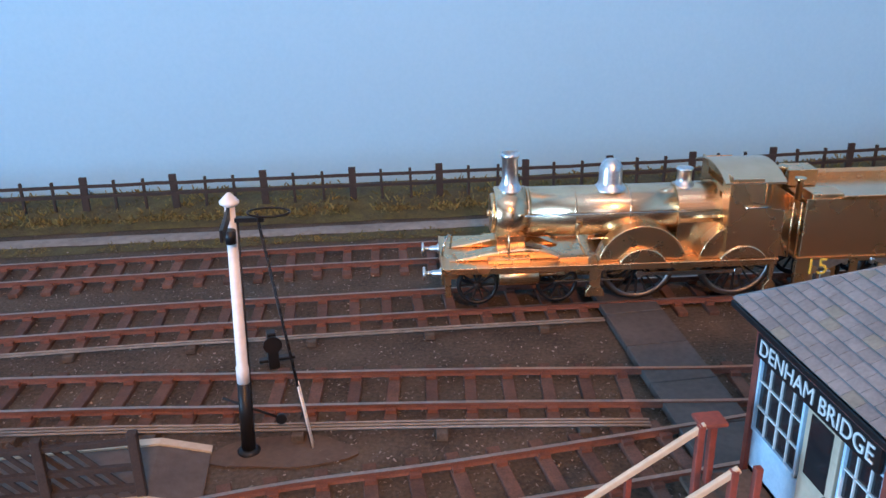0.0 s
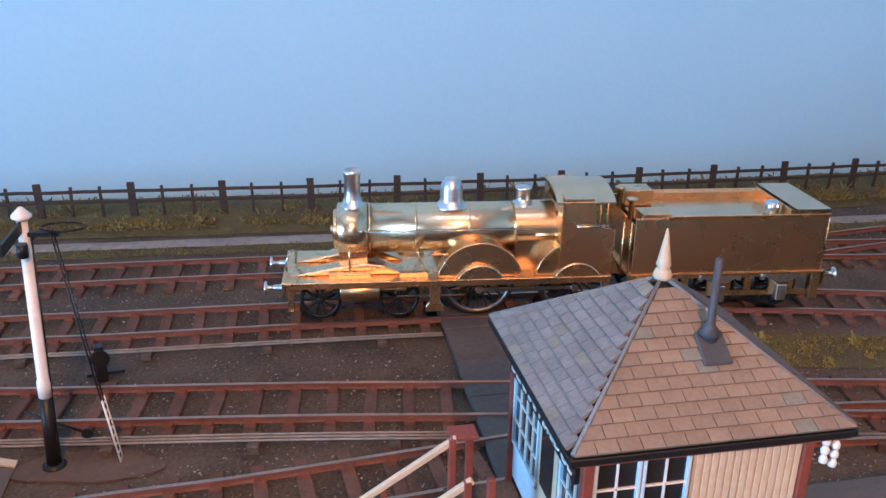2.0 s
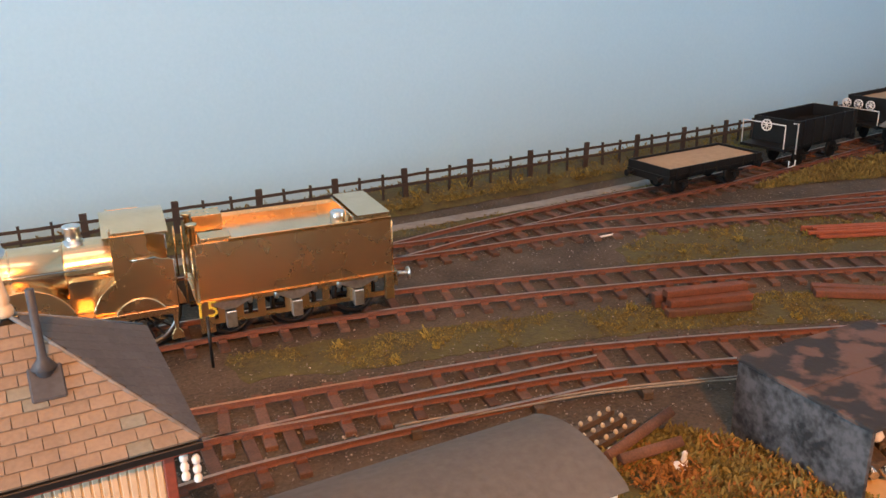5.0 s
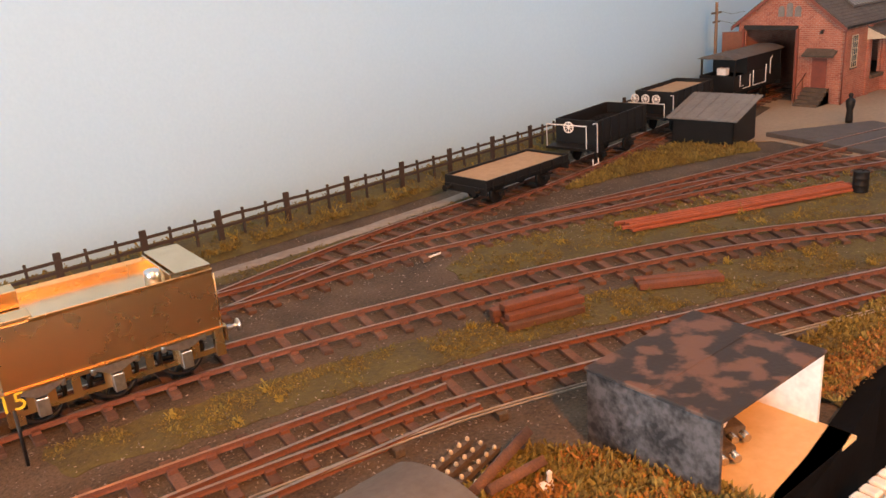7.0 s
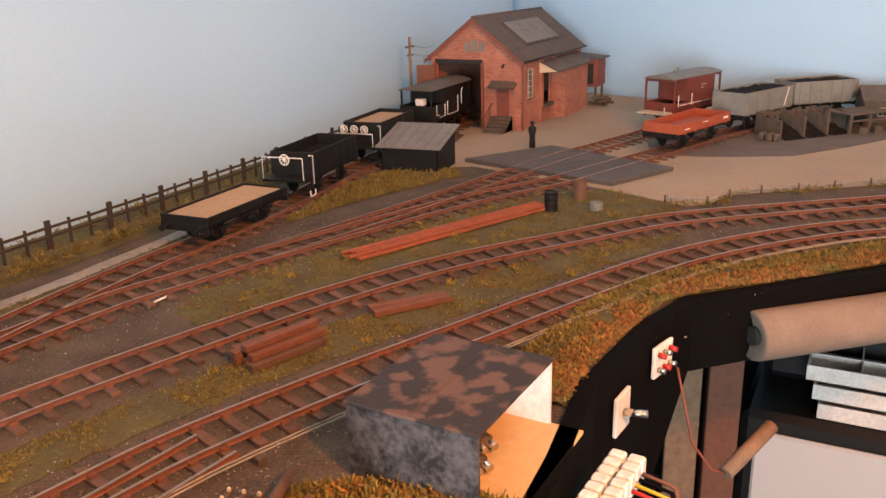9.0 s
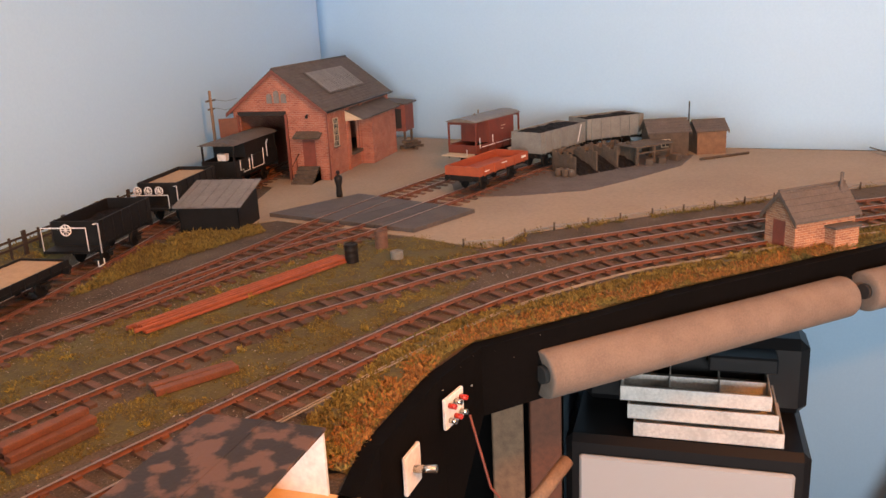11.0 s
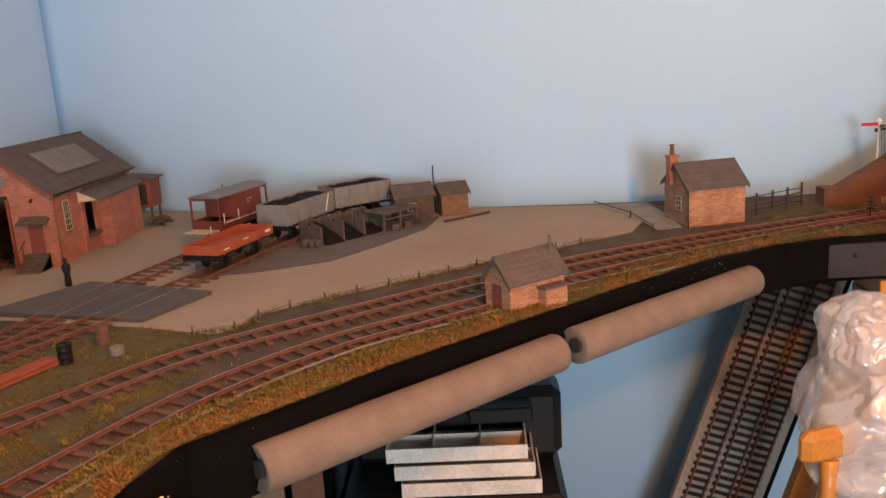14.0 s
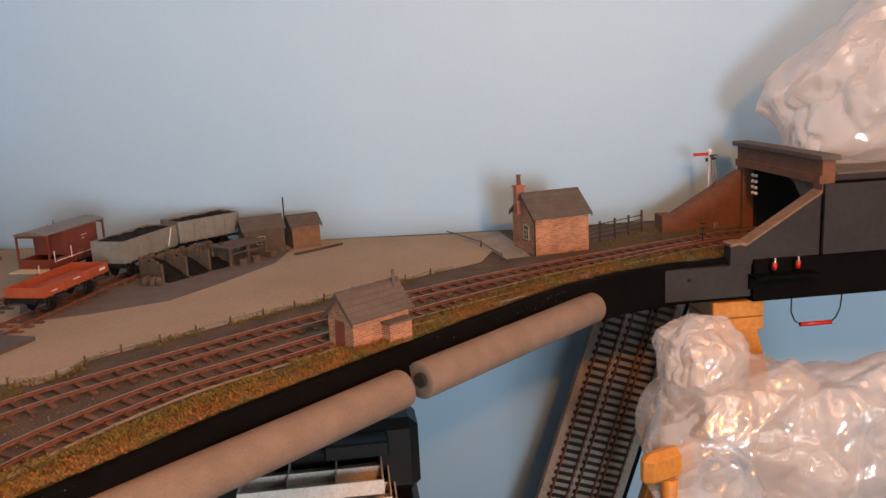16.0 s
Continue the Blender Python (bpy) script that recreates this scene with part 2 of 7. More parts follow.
def polythene_material():
    m = bpy.data.materials.new("crumpled_polythene")
    m.use_nodes = True
    n, l = m.node_tree.nodes, m.node_tree.links
    p, out = n["Principled BSDF"], n["Material Output"]
    p.inputs["Base Color"].default_value, p.inputs["Roughness"].default_value = (0.80, 0.77, 0.74, 1), 0.25
    clear, gloss, a, b = n.new("ShaderNodeBsdfTransparent"), n.new("ShaderNodeBsdfGlossy"), n.new("ShaderNodeMixShader"), n.new("ShaderNodeMixShader")
    gloss.inputs["Roughness"].default_value = 0.10
    a.inputs[0].default_value, b.inputs[0].default_value = 0.36, 0.15
    tex, bp, g = n.new("ShaderNodeTexNoise"), n.new("ShaderNodeBump"), n.new("ShaderNodeNewGeometry")
    tex.inputs["Scale"].default_value, tex.inputs["Detail"].default_value, tex.inputs["Distortion"].default_value = 13, 4, 1.2
    bp.inputs["Distance"].default_value = 0.007
    l.new(g.outputs["Position"], tex.inputs["Vector"])
    l.new(tex.outputs["Fac"], bp.inputs["Height"])
    l.new(bp.outputs["Normal"], p.inputs["Normal"])
    l.new(bp.outputs["Normal"], gloss.inputs["Normal"])
    l.new(clear.outputs[0], a.inputs[1])
    l.new(p.outputs[0], a.inputs[2])
    l.new(a.outputs[0], b.inputs[1])
    l.new(gloss.outputs[0], b.inputs[2])
    l.new(b.outputs[0], out.inputs["Surface"])
    return m


M["polythene"] = polythene_material()
M["frosted"] = clear_material("frosted_plastic", (0.62, 0.62, 0.62), 0.4, 0.75)
M["glass"] = clear_material("window_glazing", (0.75, 0.8, 0.85), 0.05, 0.18)


# ---- mesh helpers ----
def box(bm, x0, y0, z0, x1, y1, z1, m=None):
    vs = [bm.verts.new(Vector(c) if m is None else m @ Vector(c)) for c in
          ((x0, y0, z0), (x1, y0, z0), (x1, y1, z0), (x0, y1, z0), (x0, y0, z1), (x1, y0, z1), (x1, y1, z1), (x0, y1, z1))]
    for f in ((3, 2, 1, 0), (4, 5, 6, 7), (0, 1, 5, 4), (1, 2, 6, 5), (2, 3, 7, 6), (3, 0, 4, 7)):
        bm.faces.new([vs[i] for i in f])


def lathe(bm, profile, m=None, n=20):
    """Rings of (radius, height) about z, closed at both ends."""
    rings = []
    for r, z in profile:
        ring = [Vector((r * math.cos(2 * math.pi * k / n), r * math.sin(2 * math.pi * k / n), z)) for k in range(n)]
        rings.append([bm.verts.new(m @ v if m else v) for v in ring])
    for a, b in zip(rings, rings[1:]):
        for k in range(n):
            bm.faces.new((a[k], a[(k + 1) % n], b[(k + 1) % n], b[k])).smooth = True
    bm.faces.new(rings[0][::-1])
    bm.faces.new(rings[-1])


def rod(bm, p0, p1, r, n=8, r2=None):
    p0, p1 = Vector(p0), Vector(p1)
    m = Matrix.Translation(p0) @ (p1 - p0).to_track_quat("Z", "Y").to_matrix().to_4x4()
    lathe(bm, [(r, 0), (r if r2 is None else r2, (p1 - p0).length)], m, n)


def tube(bm, points, r, n=6):
    """One unbroken round rod along a row of points."""
    pts = [Vector(p) for p in points]
    rings, side = [], None
    for i, p in enumerate(pts):
        d = (pts[min(i + 1, len(pts) - 1)] - pts[max(i - 1, 0)]).normalized()
        side = side or (Vector((0, 0, 1)) if abs(d.z) < 0.9 else Vector((1, 0, 0)))
        side = (side - d * side.dot(d)).normalized()
        up = d.cross(side)
        rings.append([bm.verts.new(p + r * (math.cos(2 * math.pi * k / n) * side + math.sin(2 * math.pi * k / n) * up)) for k in range(n)])
    for a, b in zip(rings, rings[1:]):
        for k in range(n):
            bm.faces.new((a[k], a[(k + 1) % n], b[(k + 1) % n], b[k])).smooth = True
    bm.faces.new(rings[0][::-1])
    bm.faces.new(rings[-1])


def prism(bm, poly, axis, a, b, m=None):
    """A flat outline pushed along an axis: for x it is (y, z), for y (x, z), for z (x, y)."""
    def at(p, d):
        v = {"x": (d, p[0], p[1]), "y": (p[0], d, p[1]), "z": (p[0], p[1], d)}[axis]
        return m @ Vector(v) if m else Vector(v)
    lo, hi = [bm.verts.new(at(p, a)) for p in poly], [bm.verts.new(at(p, b)) for p in poly]
    bm.faces.new(lo)
    bm.faces.new(hi[::-1])
    for k in range(len(poly)):
        j = (k + 1) % len(poly)
        bm.faces.new((lo[k], hi[k], hi[j], lo[j]))


def finish(bm, bevel=0.0):
    bmesh.ops.recalc_face_normals(bm, faces=bm.faces)
    if bevel:
        sharp = [e for e in bm.edges if len(e.link_faces) == 2 and e.calc_face_angle(0) > 0.6]
        bmesh.ops.bevel(bm, geom=sharp, offset=bevel, segments=1, affect="EDGES", clamp_overlap=True)


def solid(name, bm, mat, bevel=0.0):
    finish(bm, bevel)
    me = bpy.data.meshes.new(name)
    bm.to_mesh(me)
    bm.free()
    for one in (mat if isinstance(mat, (list, tuple)) else [mat]):
        me.materials.append(M[one] if isinstance(one, str) else one)
    return new(name, me)


def part(name, bm, mat, parent, label="", bevel=0.0):
    ob = solid(name, bm, mat, bevel)
    ob.parent = parent
    if label:
        ob["label"] = label
    return ob


def halves(name, bm, mat, parent, label="", bevel=0.0):
    """A pair of alike parts on the two sides of a thing, each its own mesh."""
    for side in (-1, 1):
        one = bm.copy()
        bmesh.ops.delete(one, geom=[v for v in one.verts if v.co.y * side < 0], context="VERTS")
        part(name, one, mat, parent, label, bevel)
    bm.free()


def thing(name, label, category, x=0, y=0, z=0, turn=0, group="", kind=""):
    ob = new(name)
    ob.empty_display_size = 0.02
    ob.matrix_world = pose(x, y, z, 0, 0, turn)
    return tagged(ob, label, category, group, kind)


def shared(name, mesh, parent, m):
    """One more object on the same mesh, as a piece of its parent."""
    ob = new(name, mesh)
    ob.parent = parent
    ob.matrix_local = m
    return ob


def new_bm(fill, *args):
    bm = bmesh.new()
    fill(bm, *args)
    return bm


def boxes(*rows):
    bm = bmesh.new()
    for r in rows:
        box(bm, *r)
    return bm


def ngon_sheet(name, pts, z0, z1, mat, label, category, cell=None, rough=0.0, seed=1, kind="structure"):
    """A slab with a given outline."""
    bm = bmesh.new()
    prism(bm, pts, "z", z0, z1)
    ob = solid(name, bm, mat)
    return tagged(ob, label, category, kind=kind)


class Line:
    """A smooth line through plan points, measured along its length."""

    def __init__(self, pts, step=0.004):
        p = [Vector((*q, 0)) for q in pts]
        p = [2 * p[0] - p[1], *p, 2 * p[-1] - p[-2]]
        out = []
        for a, b, c, d in zip(p, p[1:], p[2:], p[3:]):
            n = max(2, int((c - b).length / step))
            for k in range(n):
                t = k / n
                out.append(0.5 * (2 * b + (c - a) * t + (2 * a - 5 * b + 4 * c - d) * t * t + (3 * b - a - 3 * c + d) * t ** 3))
        out.append(p[-2])
        self.pts = out
        self.run = [0.0]
        for a, b in zip(out, out[1:]):
            self.run.append(self.run[-1] + (b - a).length)
        self.length = self.run[-1]

    def at(self, s):
        k = min(max(int(np.searchsorted(self.run, s)), 1), len(self.pts) - 1)
        a, b = self.pts[k - 1], self.pts[k]
        f = (s - self.run[k - 1]) / max(self.run[k] - self.run[k - 1], 1e-9)
        d = (b - a).normalized()
        return a + (b - a) * f, d

    def near_x(self, x):
        return min(range(len(self.pts)), key=lambda k: abs(self.pts[k].x - x))

    def s_at_x(self, x):
        return self.run[self.near_x(x)]

    def side(self, s, off):
        p, d = self.at(s)
        return p + Vector((-d.y, d.x, 0)) * off


# ---- backscene, room, baseboard ----
def backscene():
    bm = bmesh.new()
    prism(bm, [(-2.6, 0.415), (2.16, 0.415), (2.16, 0.47), (-2.6, 0.47)], "z", -1.0, 1.9)
    tagged(solid("wall_north", bm, "sky"), "sky-blue painted backscene wall behind the fence", "wall", kind="structure")
    line = Line([(2.085, 0.415), (1.99, 0.20), (1.905, -0.10), (1.85, -0.40), (1.815, -0.70), (1.80, -1.0), (1.80, -1.5), (1.80, -2.9)], 0.03)
    pts = [(p.x, p.y) for p in line.pts]
    bm = bmesh.new()
    lo = [bm.verts.new((x, y, -1.0)) for x, y in pts]
    hi = [bm.verts.new((x, y, 1.9)) for x, y in pts]
    lo2 = [bm.verts.new((x + 0.06, y, -1.0)) for x, y in pts]
    hi2 = [bm.verts.new((x + 0.06, y, 1.9)) for x, y in pts]
    for k in range(len(pts) - 1):
        for a, b in ((lo, hi), (hi, hi2), (hi2, lo2), (lo2, lo)):
            bm.faces.new((a[k], b[k], b[k + 1], a[k + 1])).smooth = a is lo
    bm.faces.new((lo[0], hi[0], hi2[0], lo2[0]))
    bm.faces.new((lo[-1], lo2[-1], hi2[-1], hi[-1]))
    tagged(solid("wall_east", bm, "sky"), "gently curved sky-blue painted backscene wall", "wall", kind="structure")
    tagged(solid("wall_west", boxes((-2.66, -2.96, -1.0, -2.6, -1.62, 1.9), (-2.66, -0.68, -1.0, -2.6, 0.47, 1.9), (-2.66, -1.62, -1.0, -2.6, -0.68, -0.32), (-2.66, -1.62, 0.72, -2.6, -0.68, 1.9)), "room"), "plain warm painted room wall with an added window", "wall", kind="structure")
    tagged(solid("wall_south", boxes((-2.66, -3.0, -1.0, -1.22, -2.9, 1.9), (0.12, -3.0, -1.0, 1.9, -2.9, 1.9), (-1.22, -3.0, -1.0, 0.12, -2.9, 0.18), (-1.22, -3.0, 1.32, 0.12, -2.9, 1.9)), "room"),
           "plain warm painted room wall with an added window", "wall", kind="structure")
    # Frames for the two added, unseen windows.
    w = thing("added_window_1", "plain white-framed window, unseen, added behind the viewer for cool light", "window", kind="structure")
    part("window_frame", boxes((-1.22, -2.94, 0.18, -1.18, -2.88, 1.32), (0.08, -2.94, 0.18, 0.12, -2.88, 1.32), (-1.18, -2.94, 0.18, 0.08, -2.88, 0.22), (-1.18, -2.94, 1.28, 0.08, -2.88, 1.32)), "white", w)
    w = thing("added_window_2", "plain white-framed window, unseen, added in the end wall for cool light", "window", kind="structure")
    part("window_frame", boxes((-2.62, -1.62, -0.32, -2.58, -1.59, 0.72), (-2.62, -0.71, -0.32, -2.58, -0.68, 0.72), (-2.62, -1.59, -0.32, -2.58, -0.71, -0.29), (-2.62, -1.59, 0.69, -2.58, -0.71, 0.72)), "white", w)
    tagged(solid("ceiling", boxes((-2.66, -3.0, 1.9, 2.2, 0.5, 1.96)), "white"), "plain white painted ceiling", "ceiling", kind="structure")
    tagged(solid("floor", boxes((-2.66, -3.0, -1.06, 2.2, 0.5, -1.0)), "carpet"), "dark brown carpeted floor", "floor", kind="structure")


EDGE = [(-1.6, -0.235), (0.45, -0.235), (0.60, -0.224), (0.69, -0.212), (0.80, -0.222), (0.865, -0.240), (0.945, -0.320),
        (1.02, -0.392), (1.12, -0.505), (1.26, -0.668), (1.366, -0.80), (1.418, -0.90), (1.442, -0.99), (1.45, -1.10), (1.45, -1.75)]


def baseboard():
    top = EDGE + [(1.79, -1.75), (1.79, -1.0), (1.805, -0.7), (1.84, -0.4), (1.895, -0.1), (1.98, 0.2), (2.07, 0.41), (-1.6, 0.41)]
    bm = bmesh.new()
    prism(bm, top, "z", -0.02, 0.0)
    ground = solid("ground", bm, "ballast")
    tagged(ground, "flat layout surface of fine grey-brown ash ballast", "ground", kind="structure")
    line = [Vector((*p, 0)) for p in EDGE]
    bm = bmesh.new()
    rows = []
    for k, p in enumerate(line):
        d = (line[min(k + 1, len(line) - 1)] - line[max(k - 1, 0)]).normalized()
        nrm = Vector((d.y, -d.x, 0))
        q = p + nrm * 0.012
        low = -0.021 if p.x < 0.62 else (-0.150 if p.x < 0.86 else -0.058)
        rows.append([bm.verts.new((v.x, v.y, z)) for v, z in ((p, low), (p, 0.003), (q, 0.003), (q, low))])
    for a, b in zip(rows, rows[1:]):
        for k in range(4):
            bm.faces.new((a[k], a[(k + 1) % 4], b[(k + 1) % 4], b[k]))
    bm.faces.new(rows[0])
    bm.faces.new(rows[-1][::-1])
    tagged(solid("trim", bm, "board"), "matt black fascia board along the layout edge", "fascia board", kind="structure")


backscene()
baseboard()


# ---- track ----
GAUGE, RAIL = 0.0330, 0.0072
LINE_A = Line([(-1.5, 0.152), (-0.7, 0.152), (-0.122, 0.148), (0.011, 0.143), (0.151, 0.137), (0.295, 0.128), (0.40, 0.117), (0.518, 0.092), (0.667, 0.048),
               (0.759, 0.014), (0.861, -0.034), (0.974, -0.111), (1.082, -0.194), (1.214, -0.363), (1.302, -0.489), (1.435, -0.729), (1.562, -1.032), (1.61, -1.2), (1.64, -1.5)])
LINE_B = Line([(-1.5, 0.16), (-0.7, 0.125), (-0.132, 0.064), (-0.015, 0.049), (0.115, 0.032), (0.23, 0.014), (0.30, 0.005), (0.456, -0.023), (0.525, -0.038), (0.62, -0.072),
               (0.725, -0.115), (0.832, -0.160), (0.966, -0.226), (1.082, -0.320), (1.152, -0.412), (1.240, -0.536), (1.36, -0.735), (1.46, -0.925), (1.53, -1.08), (1.56, -1.2), (1.575, -1.5)])
LINE_C = Line([(-1.5, -0.19), (-0.5, -0.125), (-0.2, -0.088), (-0.06, -0.064), (0.017, -0.052), (0.093, -0.048), (0.215, -0.037), (0.29, -0.030), (0.35, -0.033), (0.44, -0.043), (0.53, -0.054)])
LINE_D = Line([(-1.5, 0.25), (-0.4, 0.24), (-0.19, 0.235), (0.05, 0.228), (0.30, 0.213), (0.46, 0.204), (0.56, 0.190), (0.67, 0.178), (0.735, 0.160), (0.818, 0.139), (0.916, 0.113), (1.085, 0.074),
               (1.21, 0.050), (1.35, 0.017), (1.51, -0.030), (1.62, -0.062), (1.74, -0.105), (1.84, -0.145)])
LINE_E = Line([(0.50, 0.198), (0.60, 0.213), (0.72, 0.223), (0.83, 0.224), (0.95, 0.232), (1.15, 0.258), (1.30, 0.275), (1.50, 0.284), (1.80, 0.29)])
LINE_F = Line([(0.80, 0.143), (0.90, 0.108), (1.00, 0.072), (1.10, 0.030), (1.19, -0.018), (1.32, -0.065), (1.44, -0.105), (1.56, -0.145), (1.72, -0.215), (1.79, -0.28)])


def sleeper_mesh():
    bm = bmesh.new()
    box(bm, -0.0033, -0.029, 0.0, 0.0033, 0.029, 0.0032)
    finish(bm, 0.0004)
    me = bpy.data.meshes.new("sleeper")
    bm.to_mesh(me)
    bm.free()
    me.materials.append(M["sleeper"])
    return me


SLEEPER = sleeper_mesh()


def rail_strip(bm, line, off, s0, s1):
    prof = [(-0.0013, 0.0036), (0.0013, 0.0036), (0.0006, 0.0046), (0.0006, 0.0060), (0.0011, 0.0064), (0.0011, RAIL), (-0.0011, RAIL), (-0.0011, 0.0064), (-0.0006, 0.0060), (-0.0006, 0.0046)]
    n = max(2, int((s1 - s0) / 0.012))
    rows = []
    for k in range(n + 1):
        s = s0 + (s1 - s0) * k / n
        p, d = line.at(s)
        nrm = Vector((-d.y, d.x, 0))
        rows.append([bm.verts.new(p + nrm * (off + a) + Vector((0, 0, z))) for a, z in prof])
    for a, b in zip(rows, rows[1:]):
        for k in range(len(prof)):
            j = (k + 1) % len(prof)
            f = bm.faces.new((a[k], b[k], b[j], a[j]))
            f.material_index = 1 if k == 5 else 0
    bm.faces.new(rows[0])
    bm.faces.new(rows[-1][::-1])


def track(label, line, s0, s1, pitch=0.0205, skip=None):
    t = thing("railway_track", label, "track", kind="structure")
    for off in (-GAUGE / 2, GAUGE / 2):
        part("rail", new_bm(rail_strip, line, off, s0, s1), ["rust", "railtop"], t)
    chairs = bmesh.new()
    rng = random.Random(len(label))
    s = s0 + 0.006
    while s < s1:
        p, d = line.at(s)
        if not (skip and skip(p)):
            a = math.degrees(math.atan2(d.y, d.x)) + rng.uniform(-2, 2)
            m = pose(p.x, p.y, rng.uniform(-0.0004, 0.0002), 0, 0, a)
            shared("sleeper", SLEEPER, t, m)
            for off in (-GAUGE / 2, GAUGE / 2):
                for side in (-1, 1):
                    c = off + side * 0.0022
                    box(chairs, -0.0026, c - 0.0016, 0.0030, 0.0026, c + 0.0016, 0.0052, m)
        s += pitch
    part("rail_chairs", chairs, "rust", t, "rust-coloured cast rail chairs")["kind"] = "stuff"
    return t


track("main running track with rusty rails on stained sleepers", LINE_A, LINE_A.s_at_x(-0.75), LINE_A.length)
track("second running track with rusty rails and dark sleepers", LINE_B, LINE_B.s_at_x(-0.75), LINE_B.length)
track("curving siding track joining the running line by a turnout", LINE_C, LINE_C.s_at_x(-0.6), LINE_C.length, skip=lambda p: p.x > 0.36)
track("back track with rusty rails leading to the goods yard", LINE_D, LINE_D.s_at_x(-0.75), LINE_D.length)
track("goods shed siding track with rusty rails", LINE_E, 0.0, LINE_E.length, skip=lambda p: p.x < 0.62)
track("yard siding track with rusty rails", LINE_F, 0.0, LINE_F.length, skip=lambda p: p.x < 0.92)


# ---- locomotive and tender ----
M["pipe"] = material("blue_black_iron", (0.055, 0.060, 0.072), 0.6, colour2=(0.035, 0.038, 0.046), scale=90)
M["tyre"] = material("dull_steel_tyre", (0.20, 0.19, 0.18), 0.4, metal=1.0)


def arc(cx, cz, r, a0, a1, n=14):
    return [(cx + r * math.cos(math.radians(a0 + (a1 - a0) * k / n)), cz + r * math.sin(math.radians(a0 + (a1 - a0) * k / n))) for k in range(n + 1)]


def wheel(parent, x, y, r, spokes, tread="black"):
    """A spoked wheel standing across the track, with tyre, spokes and hub."""
    m = pose(x, y, r, 90, 0, 0)
    bm = bmesh.new()
    n = 32
    prof = [(r * 0.86, -0.0016), (r * 0.86, 0.0016), (r, 0.0016), (r, -0.0004), (r + 0.0008, -0.0006), (r + 0.0008, -0.0016)]
    if y > 0:
        m = pose(x, y, r, -90, 0, 0)
    rings = [[bm.verts.new(m @ Vector((a * math.cos(2 * math.pi * k / n), a * math.sin(2 * math.pi * k / n), z))) for k in range(n)] for a, z in prof]
    for a, b in zip(rings, rings[1:] + rings[:1]):
        for k in range(n):
            bm.faces.new((a[k], a[(k + 1) % n], b[(k + 1) % n], b[k])).smooth = True
    w = part("wheel", bm, tread, parent, "black spoked wheel")
    bm = bmesh.new()
    for k in range(spokes):
        q = m @ pose(0, 0, 0, 0, 0, 360 * k / spokes)
        box(bm, r * 0.12, -0.0006, -0.0007, r * 0.88, 0.0006, 0.0007, q)
    lathe(bm, [(r * 0.18, -0.0018), (r * 0.2, 0.0), (r * 0.18, 0.002), (r * 0.07, 0.0026)], m, 14)
    part("spokes", bm, "black", w, "black painted spokes and hub")
    return w


def buffer(parent, x, y, z, d):
    bm = bmesh.new()
    m = pose(x, y, z, 0, 90 * d, 0)
    lathe(bm, [(0.0034, 0), (0.0034, 0.001), (0.0022, 0.0015), (0.0019, 0.006), (0.0014, 0.0062), (0.0014, 0.0098), (0.0042, 0.0102), (0.0044, 0.0112), (0.003, 0.0118)], m, 16)
    part("buffer", bm, "white_metal", parent, "turned steel buffer")


